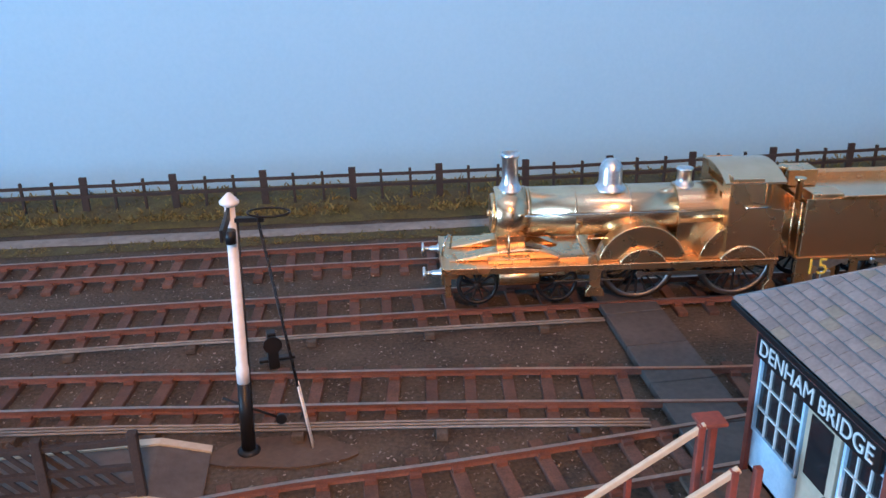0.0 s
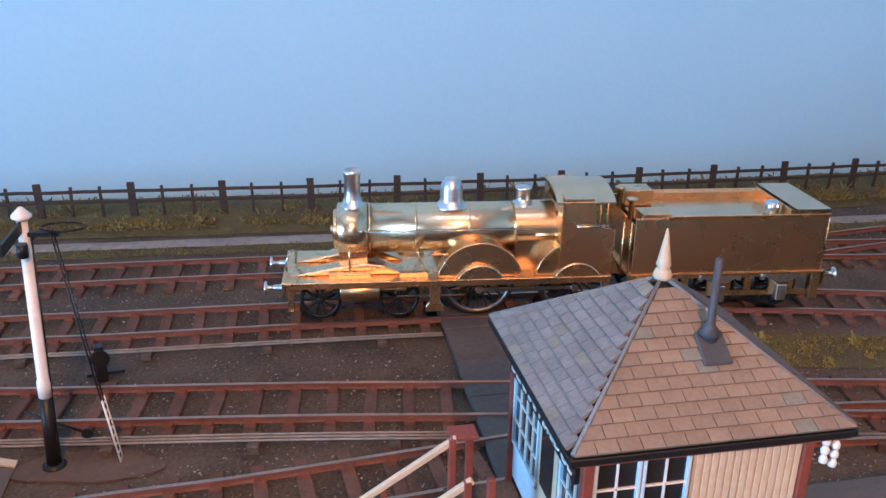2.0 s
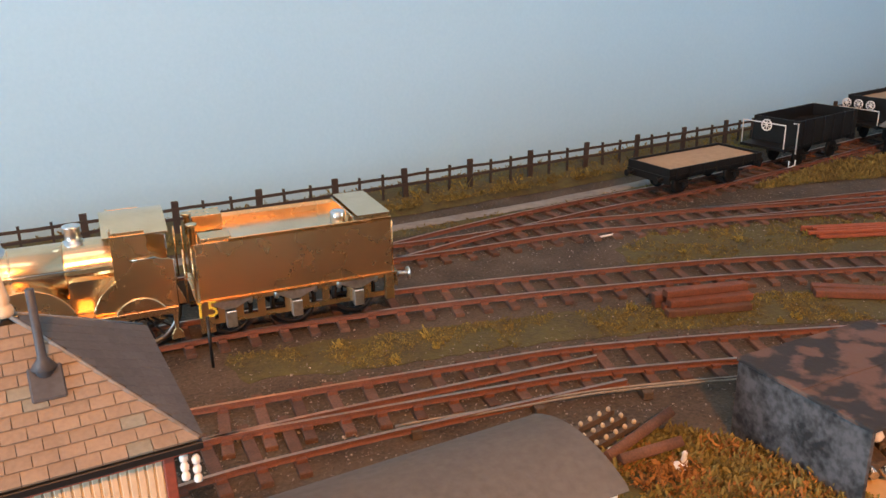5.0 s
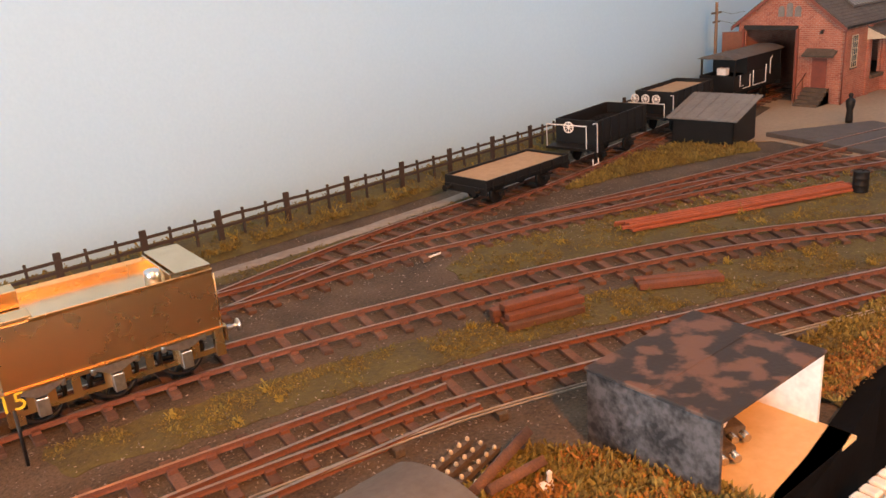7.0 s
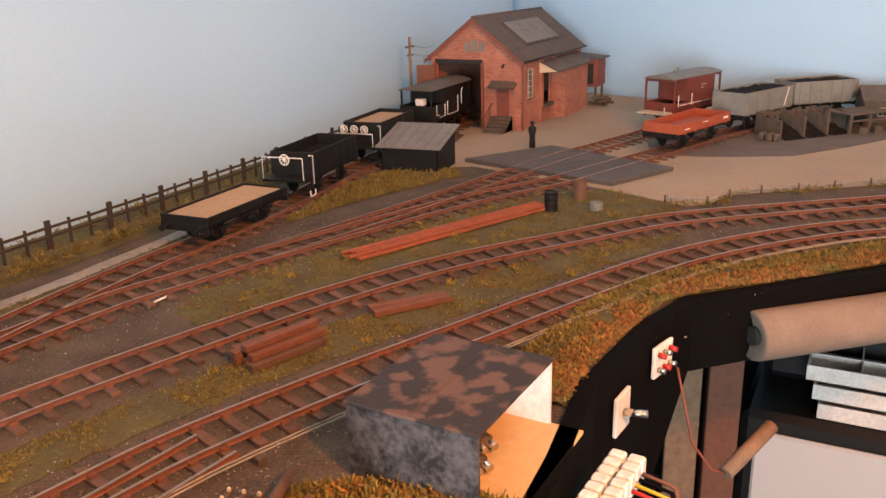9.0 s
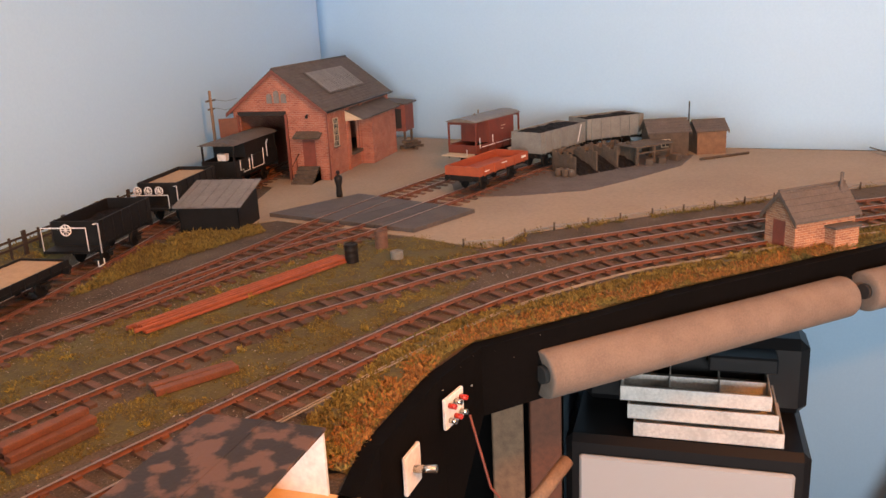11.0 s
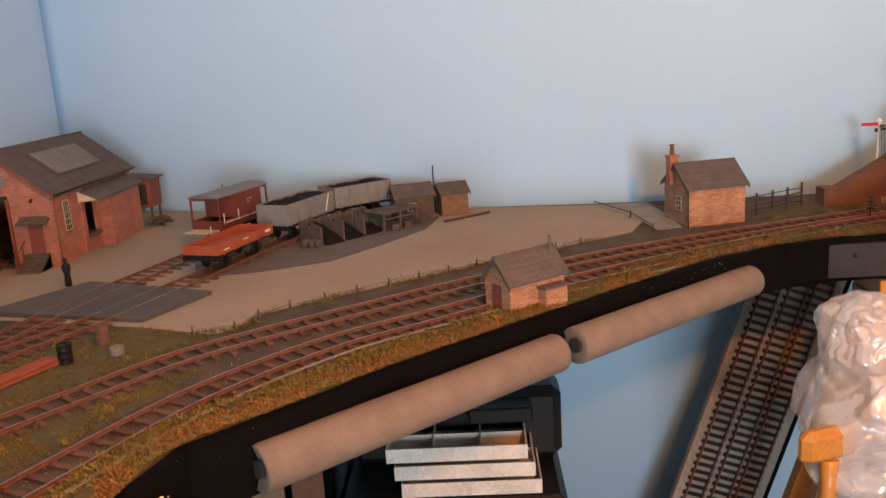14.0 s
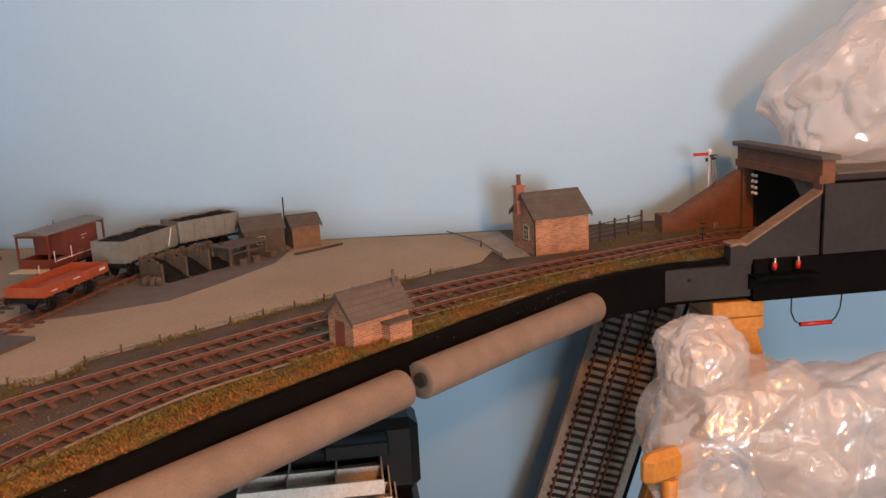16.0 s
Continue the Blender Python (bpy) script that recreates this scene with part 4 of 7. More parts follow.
def signal_box():
    b = thing("signal_box", "cream timber signal box with pale blue windows and slate roof", "signal box")
    x0, x1, y0, y1, zf, ze = 0.1930, 0.2620, -0.1760, -0.1030, 0.045, 0.1085
    part("locking_room", boxes((x0, y0, 0, x1, y1, zf)), "cream", b, "cream boarded base storey")
    # corner posts and sills
    for x, y in ((x0, y0), (x0, y1), (x1, y0), (x1, y1)):
        part("corner_post", boxes((x - 0.0016, y - 0.0016, 0, x + 0.0016, y + 0.0016, ze)), "maroon", b, "red-brown painted corner post", bevel=0.0003)
    part("floor_plate", boxes((x0, y0, zf, x1, y1, zf + 0.002)), "old_wood", b)
    # near wall: windows beside a stretch of boards
    part("wall_panel", boxes((x0, y0, zf, x1, y0 + 0.0014, 0.074), (x0 + 0.0325, y0, 0.074, x1, y0 + 0.0014, ze), (x0, y0, 0.1055, x1, y0 + 0.0014, ze)), "cream", b, "cream vertical boarding")
    k = x0 + 0.0335
    while k < x1 - 0.001:
        part("board", boxes((k, y0 - 0.0005, 0.074, k + 0.0019, y0 + 0.0001, 0.1055)), "cream", b, bevel=0.0002)
        k += 0.00245
    sash(b, "window_frame", x0 + 0.0020, x0 + 0.0165, 0.078, 0.1055, y0, 2, 2, "x", True)
    sash(b, "window_frame", x0 + 0.0168, x0 + 0.0318, 0.078, 0.1055, y0, 2, 2, "x", True)
    # track-end wall with the door, windows and the name board
    part("end_panel", boxes((x0, y0, zf, x0 + 0.0014, y1, 0.062), (x0, y0, 0.0930, x0 + 0.0014, y1, ze)), "blue_white", b, "pale blue painted panel")
    sash(b, "window_frame", y1 - 0.0310, y1 - 0.0014, 0.062, 0.0928, x0, 4, 3, "y")
    sash(b, "window_frame", y0 + 0.0014, y0 + 0.0205, 0.062, 0.0928, x0, 3, 3, "y")
    d = part("door", boxes((x0 - 0.0006, y0 + 0.0225, zf + 0.002, x0 + 0.0010, y1 - 0.0325, 0.0925)), "cream", b, "pale door with a glazed upper half", bevel=0.0003)
    part("door_pane", boxes((x0 - 0.0009, y0 + 0.0255, 0.068, x0 - 0.0006, y1 - 0.0355, 0.090)), "window", d)
    bm = bmesh.new()
    lathe(bm, [(0.0009, 0), (0.0009, 0.001)], pose(x0 - 0.0006, y0 + 0.0245, 0.067, 0, -90, 0), 10)
    part("door_knob", bm, "black", d)
    part("rear_panel", boxes((x0, y1 - 0.0014, zf, x1, y1, 0.070), (x0, y1 - 0.0014, 0.1010, x1, y1, ze)), "cream", b)
    sash(b, "window_frame", x0 + 0.0016, x1 - 0.0016, 0.070, 0.1010, y1 - 0.0008, 8, 2, "x")
    part("side_panel", boxes((x1 - 0.0014, y0, zf, x1, y1, ze)), "cream", b, "cream boarded end wall")
    # dim interior: instrument shelf and lever frame
    part("instrument_shelf", boxes((x0 + 0.012, y1 - 0.012, 0.078, x1 - 0.006, y1 - 0.006, 0.080), (x0 + 0.02, y1 - 0.011, 0.080, x0 + 0.027, y1 - 0.007, 0.088)), "old_wood", b)
    part("ceiling_panel", boxes((x0, y0, ze, x1, y1, ze + 0.001)), "dark", b)
    sign = part("name_board", boxes((x0 - 0.0024, y0 + 0.003, 0.0925, x0 - 0.0009, y1 - 0.001, 0.1008)), "black", b, "black name board with pale letters")
    writing("lettering", "DENHAM BRIDGE", 0.0082, Matrix.Translation((x0 - 0.0026, (y0 + y1) / 2 + 0.001, 0.0966)) @ Matrix(((0, 0, -1, 0), (-1, 0, 0, 0), (0, 1, 0, 0), (0, 0, 0, 1))), "white", sign)
    # roof
    L, R, N, F, ZE, ap = 0.1850, 0.2700, -0.1840, -0.0955, 0.1095, (0.2275, -0.1400, 0.1405)
    bm = bmesh.new()
    cs = [bm.verts.new(v) for v in ((L, N, ZE), (R, N, ZE), (R, F, ZE), (L, F, ZE))]
    tip = bm.verts.new(ap)
    bm.faces.new(cs[::-1])
    for k in range(4):
        bm.faces.new((cs[k], cs[(k + 1) % 4], tip))
    roof = part("roof", bm, "dark", b, "hipped roof of mixed slates, faces toned by how they are lit")
    rng = random.Random(9)
    # Warm front, dark right side: each face's light is put into its slates.
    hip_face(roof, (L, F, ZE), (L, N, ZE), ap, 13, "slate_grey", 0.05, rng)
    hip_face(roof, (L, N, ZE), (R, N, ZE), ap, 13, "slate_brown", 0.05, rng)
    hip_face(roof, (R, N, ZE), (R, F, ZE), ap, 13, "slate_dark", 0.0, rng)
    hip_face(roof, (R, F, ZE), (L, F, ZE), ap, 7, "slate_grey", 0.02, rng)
    bm = bmesh.new()
    for c in ((L, N), (R, N), (R, F), (L, F)):
        tube(bm, [(c[0], c[1], ZE + 0.0014), (ap[0], ap[1], ap[2] + 0.0016)], 0.0007, 5)
    part("hip_lead", bm, "slate_grey", roof)
    bm = boxes((L - 0.001, N - 0.001, ZE - 0.0022, R + 0.001, N + 0.0004, ZE + 0.0002), (L - 0.001, F - 0.0004, ZE - 0.0022, R + 0.001, F + 0.001, ZE + 0.0002),
               (L - 0.001, N, ZE - 0.0022, L + 0.0004, F, ZE + 0.0002), (R - 0.0004, N, ZE - 0.0022, R + 0.001, F, ZE + 0.0002))
    part("gutter", bm, "black", b, "black gutter along the eaves", bevel=0.0003)
    part("soffit", boxes((L, N, ZE - 0.0030, R, N + 0.0016, ZE - 0.0022), (L, N, ZE - 0.0030, L + 0.0016, F, ZE - 0.0022)), "maroon", b)
    bm = bmesh.new()
    lathe(bm, [(0.0026, 0), (0.0030, 0.0012), (0.0024, 0.0030), (0.0016, 0.0036), (0.0024, 0.0046), (0.0020, 0.0062), (0.0010, 0.0125), (0.0003, 0.0165)], pose(ap[0], ap[1], ap[2] + 0.0006), 14)
    part("finial", bm, "cream", b, "turned cream roof finial")
    bm = bmesh.new()
    m = pose(0.2350, -0.1605, 0.1262, 35, 0, 0)
    box(bm, -0.0046, -0.0062, -0.002, 0.0046, 0.0050, 0.0026, m)
    base = part("stove_base", bm, "pipe", b, "grey stove pipe base on the roof", bevel=0.0005)
    bm = bmesh.new()
    lathe(bm, [(0.0026, -0.003), (0.0026, 0.0018), (0.0036, 0.0024), (0.0015, 0.0052), (0.0013, 0.0062), (0.0012, 0.0260), (0.0008, 0.0262)], pose(0.2350, -0.1590, 0.1285), 16)
    part("stove_pipe", bm, "pipe", base, "dark blue-grey stove pipe")
    bm = bmesh.new()
    for dx in (0, 0.0042):
        for dz in (0, -0.0042, -0.0084):
            lathe(bm, [(0.0005, -0.0016), (0.0012, -0.0013), (0.0013, 0), (0.0008, 0.0011), (0.0002, 0.0014)], pose(0.2660 + dx * 0.8, -0.1790, 0.1030 + dz * 0.75 - dx * 0.4), 10)
    part("insulator", bm, "white", b, "white pot insulators on the corner")
    # landing and stairs
    st = part("landing", boxes((0.1660, -0.1700, 0.0435, 0.1930, -0.1060, 0.0455)), "old_wood", b, "plank landing at the door", bevel=0.0003)
    bm = bmesh.new()
    for px, py in ((0.1665, -0.1175), (0.1745, -0.1105), (0.1665, -0.1420), (0.1745, -0.1420)):
        box(bm, px - 0.0013, py - 0.0013, 0.0, px + 0.0013, py + 0.0013, 0.0745)
    box(bm, 0.1660, -0.1185, 0.0735, 0.1760, -0.1100, 0.0750)
    part("stair_post", bm, "maroon", st, "red-brown stair posts", bevel=0.0003)
    bm = bmesh.new()
    for py in (-0.1175, -0.1420):
        m = Matrix.Translation((0.1665, py, 0.0735)) @ pose(0, 0, 0, 0, -33, 0)
        box(bm, -0.0760, -0.0010, -0.0012, 0.002, 0.0010, 0.0012, m)
    part("stair_handrail", bm, "cream", st, "cream painted handrail", bevel=0.0003)
    bm = bmesh.new()
    for k in range(9):
        box(bm, 0.1590 - k * 0.0066, -0.1420, 0.0400 - k * 0.0043, 0.1660 - k * 0.0066, -0.1180, 0.0412 - k * 0.0043)
    part("tread", bm, "old_wood", st)
    bm = bmesh.new()
    for py in (-0.1178, -0.1424):
        m = Matrix.Translation((0.1665, py, 0.0420)) @ pose(0, 0, 0, 0, -33, 0)
        box(bm, -0.0740, -0.0006, -0.0022, 0.0, 0.0010, 0.0022, m)
        for kx, kz in ((0.1420, 0.0220), (0.1200, 0.0080)):
            box(bm, kx - 0.0010, py - 0.0006, kz, kx + 0.0010, py + 0.0014, kz + 0.0340)
    part("stringer", bm, "maroon", st)


signal_box()


# ---- semaphore signal beside the platform ramp ----
def tall_signal(x, y, h, label, arm_turn, lower=False, ladder=True, arm_mat="black", scale=1.0):
    t = thing("semaphore_signal", label, "signal", x, y, 0, arm_turn)
    bm = bmesh.new()
    lathe(bm, [(0.0034 * scale, 0), (0.0030 * scale, h * 0.30)], None, 14)
    lathe(bm, [(0.0055 * scale, 0.0002), (0.0055 * scale, 0.0022), (0.0036 * scale, 0.0034)], None, 16)
    part("post_foot", bm, "black", t, "black painted lower post")
    bm = bmesh.new()
    lathe(bm, [(0.0030 * scale, h * 0.30), (0.0031 * scale, h * 0.36), (0.0026 * scale, h * 0.37), (0.0022 * scale, h * 0.96)], None, 14)
    lathe(bm, [(0.0024 * scale, h * 0.955), (0.0042 * scale, h * 0.965), (0.0042 * scale, h * 0.972), (0.0008 * scale, h)], None, 14)
    part("post", bm, "white", t, "white painted signal post")
    bm = boxes((-0.0014, 0.003, h * 0.86, 0.0014, 0.012, h * 0.885), (0.001, -0.0014, h * 0.90, 0.014, 0.0014, h * 0.915))
    lathe(bm, [(0.0024, 0), (0.0024, 0.006)], pose(0, -0.0050, h * 0.84), 10)
    rod(bm, (0.003, 0, h * 0.915), (0.003, 0, h * 0.18), 0.0004, 5)
    part("lamp_bracket", bm, "black", t)
    a = part("signal_arm", boxes((-0.0012, -0.030, h * 0.915, 0.0002, 0.0015, h * 0.955)), arm_mat, t, bevel=0.0002)
    part("arm_stripe", boxes((-0.0015, -0.025, h * 0.916, -0.0012, -0.021, h * 0.954)), "white" if arm_mat != "black" else "dark", a)
    if ladder:
        bm = bmesh.new()
        for s in (-0.0022, 0.0022):
            tube(bm, [(0.030, s, 0.0), (0.011, s, h * 0.92)], 0.0004, 5)
        n = 26
        for k in range(n):
            f = (k + 0.5) / n
            tube(bm, [(0.030 - 0.019 * f, -0.0022, h * 0.92 * f), (0.030 - 0.019 * f, 0.0022, h * 0.92 * f)], 0.0003, 4)
        la = part("ladder", bm, "black", t)
        bm = bmesh.new()
        for s in (-0.0024, 0.0024):
            tube(bm, [(0.0305, s, 0.0), (0.0245, s, h * 0.28)], 0.0005, 5)
        for k in range(8):
            f = (k + 0.5) / 8
            tube(bm, [(0.0305 - 0.006 * f, -0.0024, h * 0.28 * f), (0.0305 - 0.006 * f, 0.0024, h * 0.28 * f)], 0.0004, 4)
        part("ladder_foot", bm, "white", la, "white painted lower ladder")
        bm = bmesh.new()
        pts = [(0.016 + 0.009 * math.cos(math.radians(q)), 0.006 * math.sin(math.radians(q)), h * 0.93) for q in range(0, 361, 20)]
        tube(bm, pts, 0.0005, 5)
        part("platform_hoop", bm, "black", t)
    bm = bmesh.new()
    tube(bm, [(-0.010, 0.0, h * 0.24), (0.016, 0.0, h * 0.14)], 0.0007, 6)
    lathe(bm, [(0.0025, 0), (0.0025, 0.002)], pose(0.016, 0.001, h * 0.14, 90, 0, 0), 12)
    box(bm, -0.002, -0.002, h * 0.10, 0.003, 0.002, h * 0.16)
    part("balance_lever", bm, "black", t, "black balance weight lever")
    return t


tall_signal(0.0, 0.0, 0.130, "tall white signal post with black base and ladder", 0).matrix_world = pose(0, 0, 0, 0, 2.0, 0)


# ---- ground signal ----
def ground_signal(x, y):
    t = thing("ground_signal", "small black ground signal with a disc beside the track", "signal", x, y, 0, 10)
    part("bracket", boxes((-0.003, -0.003, 0, 0.003, 0.003, 0.010), (-0.008, -0.002, 0.004, 0.012, 0.002, 0.006)), "black", t, bevel=0.0003)
    bm = bmesh.new()
    lathe(bm, [(0.0052, 0), (0.0052, 0.0012)], pose(0, -0.003, 0.0155, 90, 0, 0), 18)
    part("disc", bm, "black", t)
    part("lamp", boxes((-0.0025, -0.002, 0.010, 0.0025, 0.004, 0.022)), "black", t, bevel=0.0005)


ground_signal(0.008, 0.082)


# ---- ground cover ----
def blob_outline(cx, cy, rx, ry, turn, n=26, seed=0, wobble=0.18):
    rng = random.Random(seed)
    ph = [rng.uniform(0, 6.28) for _ in range(4)]
    out = []
    for k in range(n):
        a = 2 * math.pi * k / n
        r = 1 + wobble * (0.5 * math.sin(2 * a + ph[0]) + 0.35 * math.sin(3 * a + ph[1]) + 0.3 * math.sin(5 * a + ph[2]))
        x, y = rx * r * math.cos(a), ry * r * math.sin(a)
        c, s = math.cos(math.radians(turn)), math.sin(math.radians(turn))
        out.append((cx + c * x - s * y, cy + s * x + c * y))
    return out


def band(line, s0, s1, lo, hi, z, mat, name, label, category, n=60, wobble=0.003, seed=3, dome=0.0):
    """A low strip of ground along a line, with an uneven edge."""
    rng = random.Random(seed)
    bm = bmesh.new()
    rows = []
    for k in range(n + 1):
        s = s0 + (s1 - s0) * k / n
        row = []
        for j in range(6):
            f = j / 5
            off = lo + (hi - lo) * f + (rng.uniform(-wobble, wobble) if j in (0, 5) else 0)
            p = line.side(s, off)
            zz = z * (0.05 if j in (0, 5) else 1) + dome * math.sin(math.pi * f) * rng.uniform(0.6, 1.2)
            row.append(bm.verts.new((p.x, p.y, max(0.0006, zz))))
        rows.append(row)
    for a, b in zip(rows, rows[1:]):
        for j in range(5):
            bm.faces.new((a[j], b[j], b[j + 1], a[j + 1])).smooth = True
    return tagged(solid(name, bm, mat), label, category, kind="structure")


def tufts(name, label, spots, mat, height, spread, seed, blades=7, wide=1.0):
    """Many small upright flock blades in clumps, as one mesh."""
    rng = random.Random(seed)
    vs, fs = [], []
    for x, y, z in spots:
        size = rng.uniform(0.6, 1.3)
        for _ in range(blades):
            a, d = rng.uniform(0, 6.283), rng.random() ** 0.5 * spread * size
            bx, by = x + d * math.cos(a), y + d * math.sin(a)
            h = height * size * rng.uniform(0.15, 0.75) * (1.15 - d / (spread * size))
            z0 = z + rng.random() ** 2 * height * 0.55 * size * (1 - d / (spread * size))
            lean, la = rng.uniform(0.2, 1.2) * h, rng.uniform(0, 6.283)
            w = rng.uniform(0.0003, 0.0008) * wide
            wa = rng.uniform(0, 6.283)
            n = len(vs)
            vs += [(bx - w * math.cos(wa), by - w * math.sin(wa), z0), (bx + w * math.cos(wa), by + w * math.sin(wa), z0),
                   (bx + lean * math.cos(la) + w * 0.6, by + lean * math.sin(la), z0 + h), (bx + lean * math.cos(la) - w * 0.6, by + lean * math.sin(la) + w * 0.5, z0 + h * 0.85)]
            fs.append((n, n + 1, n + 2, n + 3))
    me = bpy.data.meshes.new(name)
    me.from_pydata(vs, [], fs)
    me.materials.append(M[mat])
    return tagged(new(name, me), label, "grass", kind="stuff")


def along(line, s0, s1, lo, hi, n, z, seed, clump=1.0):
    rng = random.Random(seed)
    out = []
    while len(out) < n:
        s = rng.uniform(s0, s1)
        p = line.side(s, lo + (hi - lo) * rng.random())
        if noise.noise(Vector((p.x * 22, p.y * 22, seed))) > -0.35 + 0.3 * (1 - clump):
            out.append((p.x, p.y, z))
    return out


def inside(poly, n, z, seed, bias=0.0):
    rng = random.Random(seed)
    xs, ys = [p[0] for p in poly], [p[1] for p in poly]
    out, tries = [], 0
    while len(out) < n and tries < n * 40:
        tries += 1
        x, y = rng.uniform(min(xs), max(xs)), rng.uniform(min(ys), max(ys))
        hit = False
        for (x0, y0), (x1, y1) in zip(poly, poly[1:] + poly[:1]):
            if (y0 > y) != (y1 > y) and x < (x1 - x0) * (y - y0) / (y1 - y0) + x0:
                hit = not hit
        if hit and noise.noise(Vector((x * 30, y * 30, seed))) > bias:
            out.append((x, y, z))
    return out


def ragged(poly, amount=0.007, seed=0):
    """The outline with many more corners, pushed in and out unevenly."""
    out = []
    for (x0, y0), (x1, y1) in zip(poly, poly[1:] + poly[:1]):
        n = max(2, int(math.hypot(x1 - x0, y1 - y0) / 0.006))
        for k in range(n):
            x, y = x0 + (x1 - x0) * k / n, y0 + (y1 - y0) * k / n
            out.append((x + amount * noise.noise(Vector((x * 60, y * 60, seed))), y + amount * noise.noise(Vector((x * 60, y * 60, seed + 9)))))
    return out


EDGE_LINE = Line(EDGE, 0.01)
FAR = FENCE.s_at_x(1.16)
band(FENCE, 0, FAR, -0.030, 0.070, 0.008, "scenic", "verge", "raised grassy bank below the fence", "ground", 90, 0.002, 5, 0.002)
PATH_LINE = Line([(-1.2, 0.330), (-0.4, 0.322), (-0.215, 0.311), (0.05, 0.298), (0.33, 0.284), (0.55, 0.271), (0.72, 0.268), (0.90, 0.278)])
band(PATH_LINE, 0, PATH_LINE.length, -0.009, 0.009, 0.0016, "path", "footpath", "pale grey cinder path beside the fence bank", "path", 90, 0.0012, 6)
band(PATH_LINE, 0, PATH_LINE.length, -0.026, -0.010, 0.0010, "scenic", "verge", "mossy strip between path and track", "ground", 90, 0.003, 7)
tufts("grass", "rough olive and brown grass along the fence", along(FENCE, 0, FAR, -0.027, 0.050, 6500, 0.006, 11), "grass", 0.0075, 0.0046, 1, 13, 1.6)
tufts("weeds", "taller yellowish weeds along the fence", along(FENCE, 0, FAR, -0.022, 0.020, 110, 0.007, 12, 0.2), "yellow", 0.014, 0.0045, 2, 26)
tufts("grass", "thin moss between path and track", along(PATH_LINE, 0, PATH_LINE.length, -0.027, -0.009, 1500, 0.0008, 13), "grass", 0.0035, 0.0035, 3, 6)

ISLAND = [(0.335, 0.090), (0.45, 0.066), (0.55, 0.040), (0.66, 0.005), (0.78, -0.035), (0.90, -0.085), (1.00, -0.150), (1.04, -0.205), (0.97, -0.185),
          (0.86, -0.130), (0.76, -0.090), (0.64, -0.035), (0.54, 0.000), (0.44, 0.022), (0.34, 0.048)]
ngon_sheet("verge", ragged(ISLAND), 0.0001, 0.0005, "scenic", "mossy brown ground between the running tracks", "ground")
tufts("grass", "low green moss between the running tracks", inside(ISLAND, 1700, 0.0006, 21, -0.05), "grass", 0.0034, 0.0045, 4, 9)
tufts("weeds", "scattered yellow weed clumps between the tracks", inside(ISLAND, 15, 0.001, 22, 0.15), "yellow", 0.0070, 0.0036, 5, 40)
TRIANGLE = [(0.74, 0.142), (0.83, 0.115), (0.93, 0.085), (1.05, 0.045), (1.15, -0.005), (1.19, -0.10), (1.13, -0.185), (1.06, -0.155), (0.97, -0.085), (0.86, -0.010), (0.77, 0.040), (0.66, 0.080), (0.68, 0.120)]
ngon_sheet("verge", ragged(TRIANGLE), 0.0001, 0.0005, "scenic", "mossy brown ground beside the rail stack", "ground")
tufts("grass", "low moss and grass beside the rail stack", inside(TRIANGLE, 1900, 0.0006, 23, -0.1), "grass", 0.0034, 0.0045, 6, 9)
tufts("weeds", "small pale weed clumps beside the rail stack", inside(TRIANGLE, 18, 0.001, 24, 0.1), "yellow", 0.0085, 0.0038, 7, 30)
MOUND = [(0.92, 0.195), (1.02, 0.175), (1.12, 0.140), (1.19, 0.115), (1.21, 0.135), (1.17, 0.205), (1.10, 0.222), (1.00, 0.208)]
tufts("grass", "thick ochre grass around the black hut", inside(MOUND, 1700, 0.001, 25, -0.5), "grass", 0.0085, 0.005, 8, 20, 1.7)
s_a, s_b = EDGE_LINE.s_at_x(0.662), EDGE_LINE.length - 0.62
band(EDGE_LINE, s_a, s_b, 0.001, 0.050, 0.003, "scenic", "verge", "grassy verge along the front edge of the layout", "ground", 90, 0.003, 8, 0.003)
tufts("grass", "thick ochre grass along the layout edge", along(EDGE_LINE, s_a, s_b, 0.002, 0.046, 7000, 0.004, 31), "grass", 0.0062, 0.0042, 9, 20, 1.7)
tufts("leaf_litter", "russet leaf litter along the layout edge", along(EDGE_LINE, s_a, s_b, 0.000, 0.022, 3600, 0.005, 32, 0.4), "leaf", 0.0056, 0.004, 10, 14, 1.8)
CORNER = [(0.425, -0.235), (0.555, -0.232), (0.545, -0.150), (0.52, -0.118), (0.47, -0.120), (0.43, -0.150)]
ngon_sheet("verge", ragged(CORNER), 0.0001, 0.0006, "scenic", "rough earth beside the camouflaged shelter", "ground")
tufts("grass", "thick brown grass beside the camouflaged shelter", inside(CORNER, 2000, 0.001, 33, -0.25), "grass", 0.0072, 0.0048, 11, 24, 1.7)
tufts("leaf_litter", "russet leaf litter beside the shelter", inside(CORNER, 700, 0.002, 34, 0.0), "leaf", 0.006, 0.005, 12, 14, 1.7)
ngon_sheet("ground_patch", blob_outline(0.016, -0.003, 0.032, 0.014, -6, seed=3), 0.0003, 0.0014, "mud", "smooth brown mud patch at the signal foot", "ground")

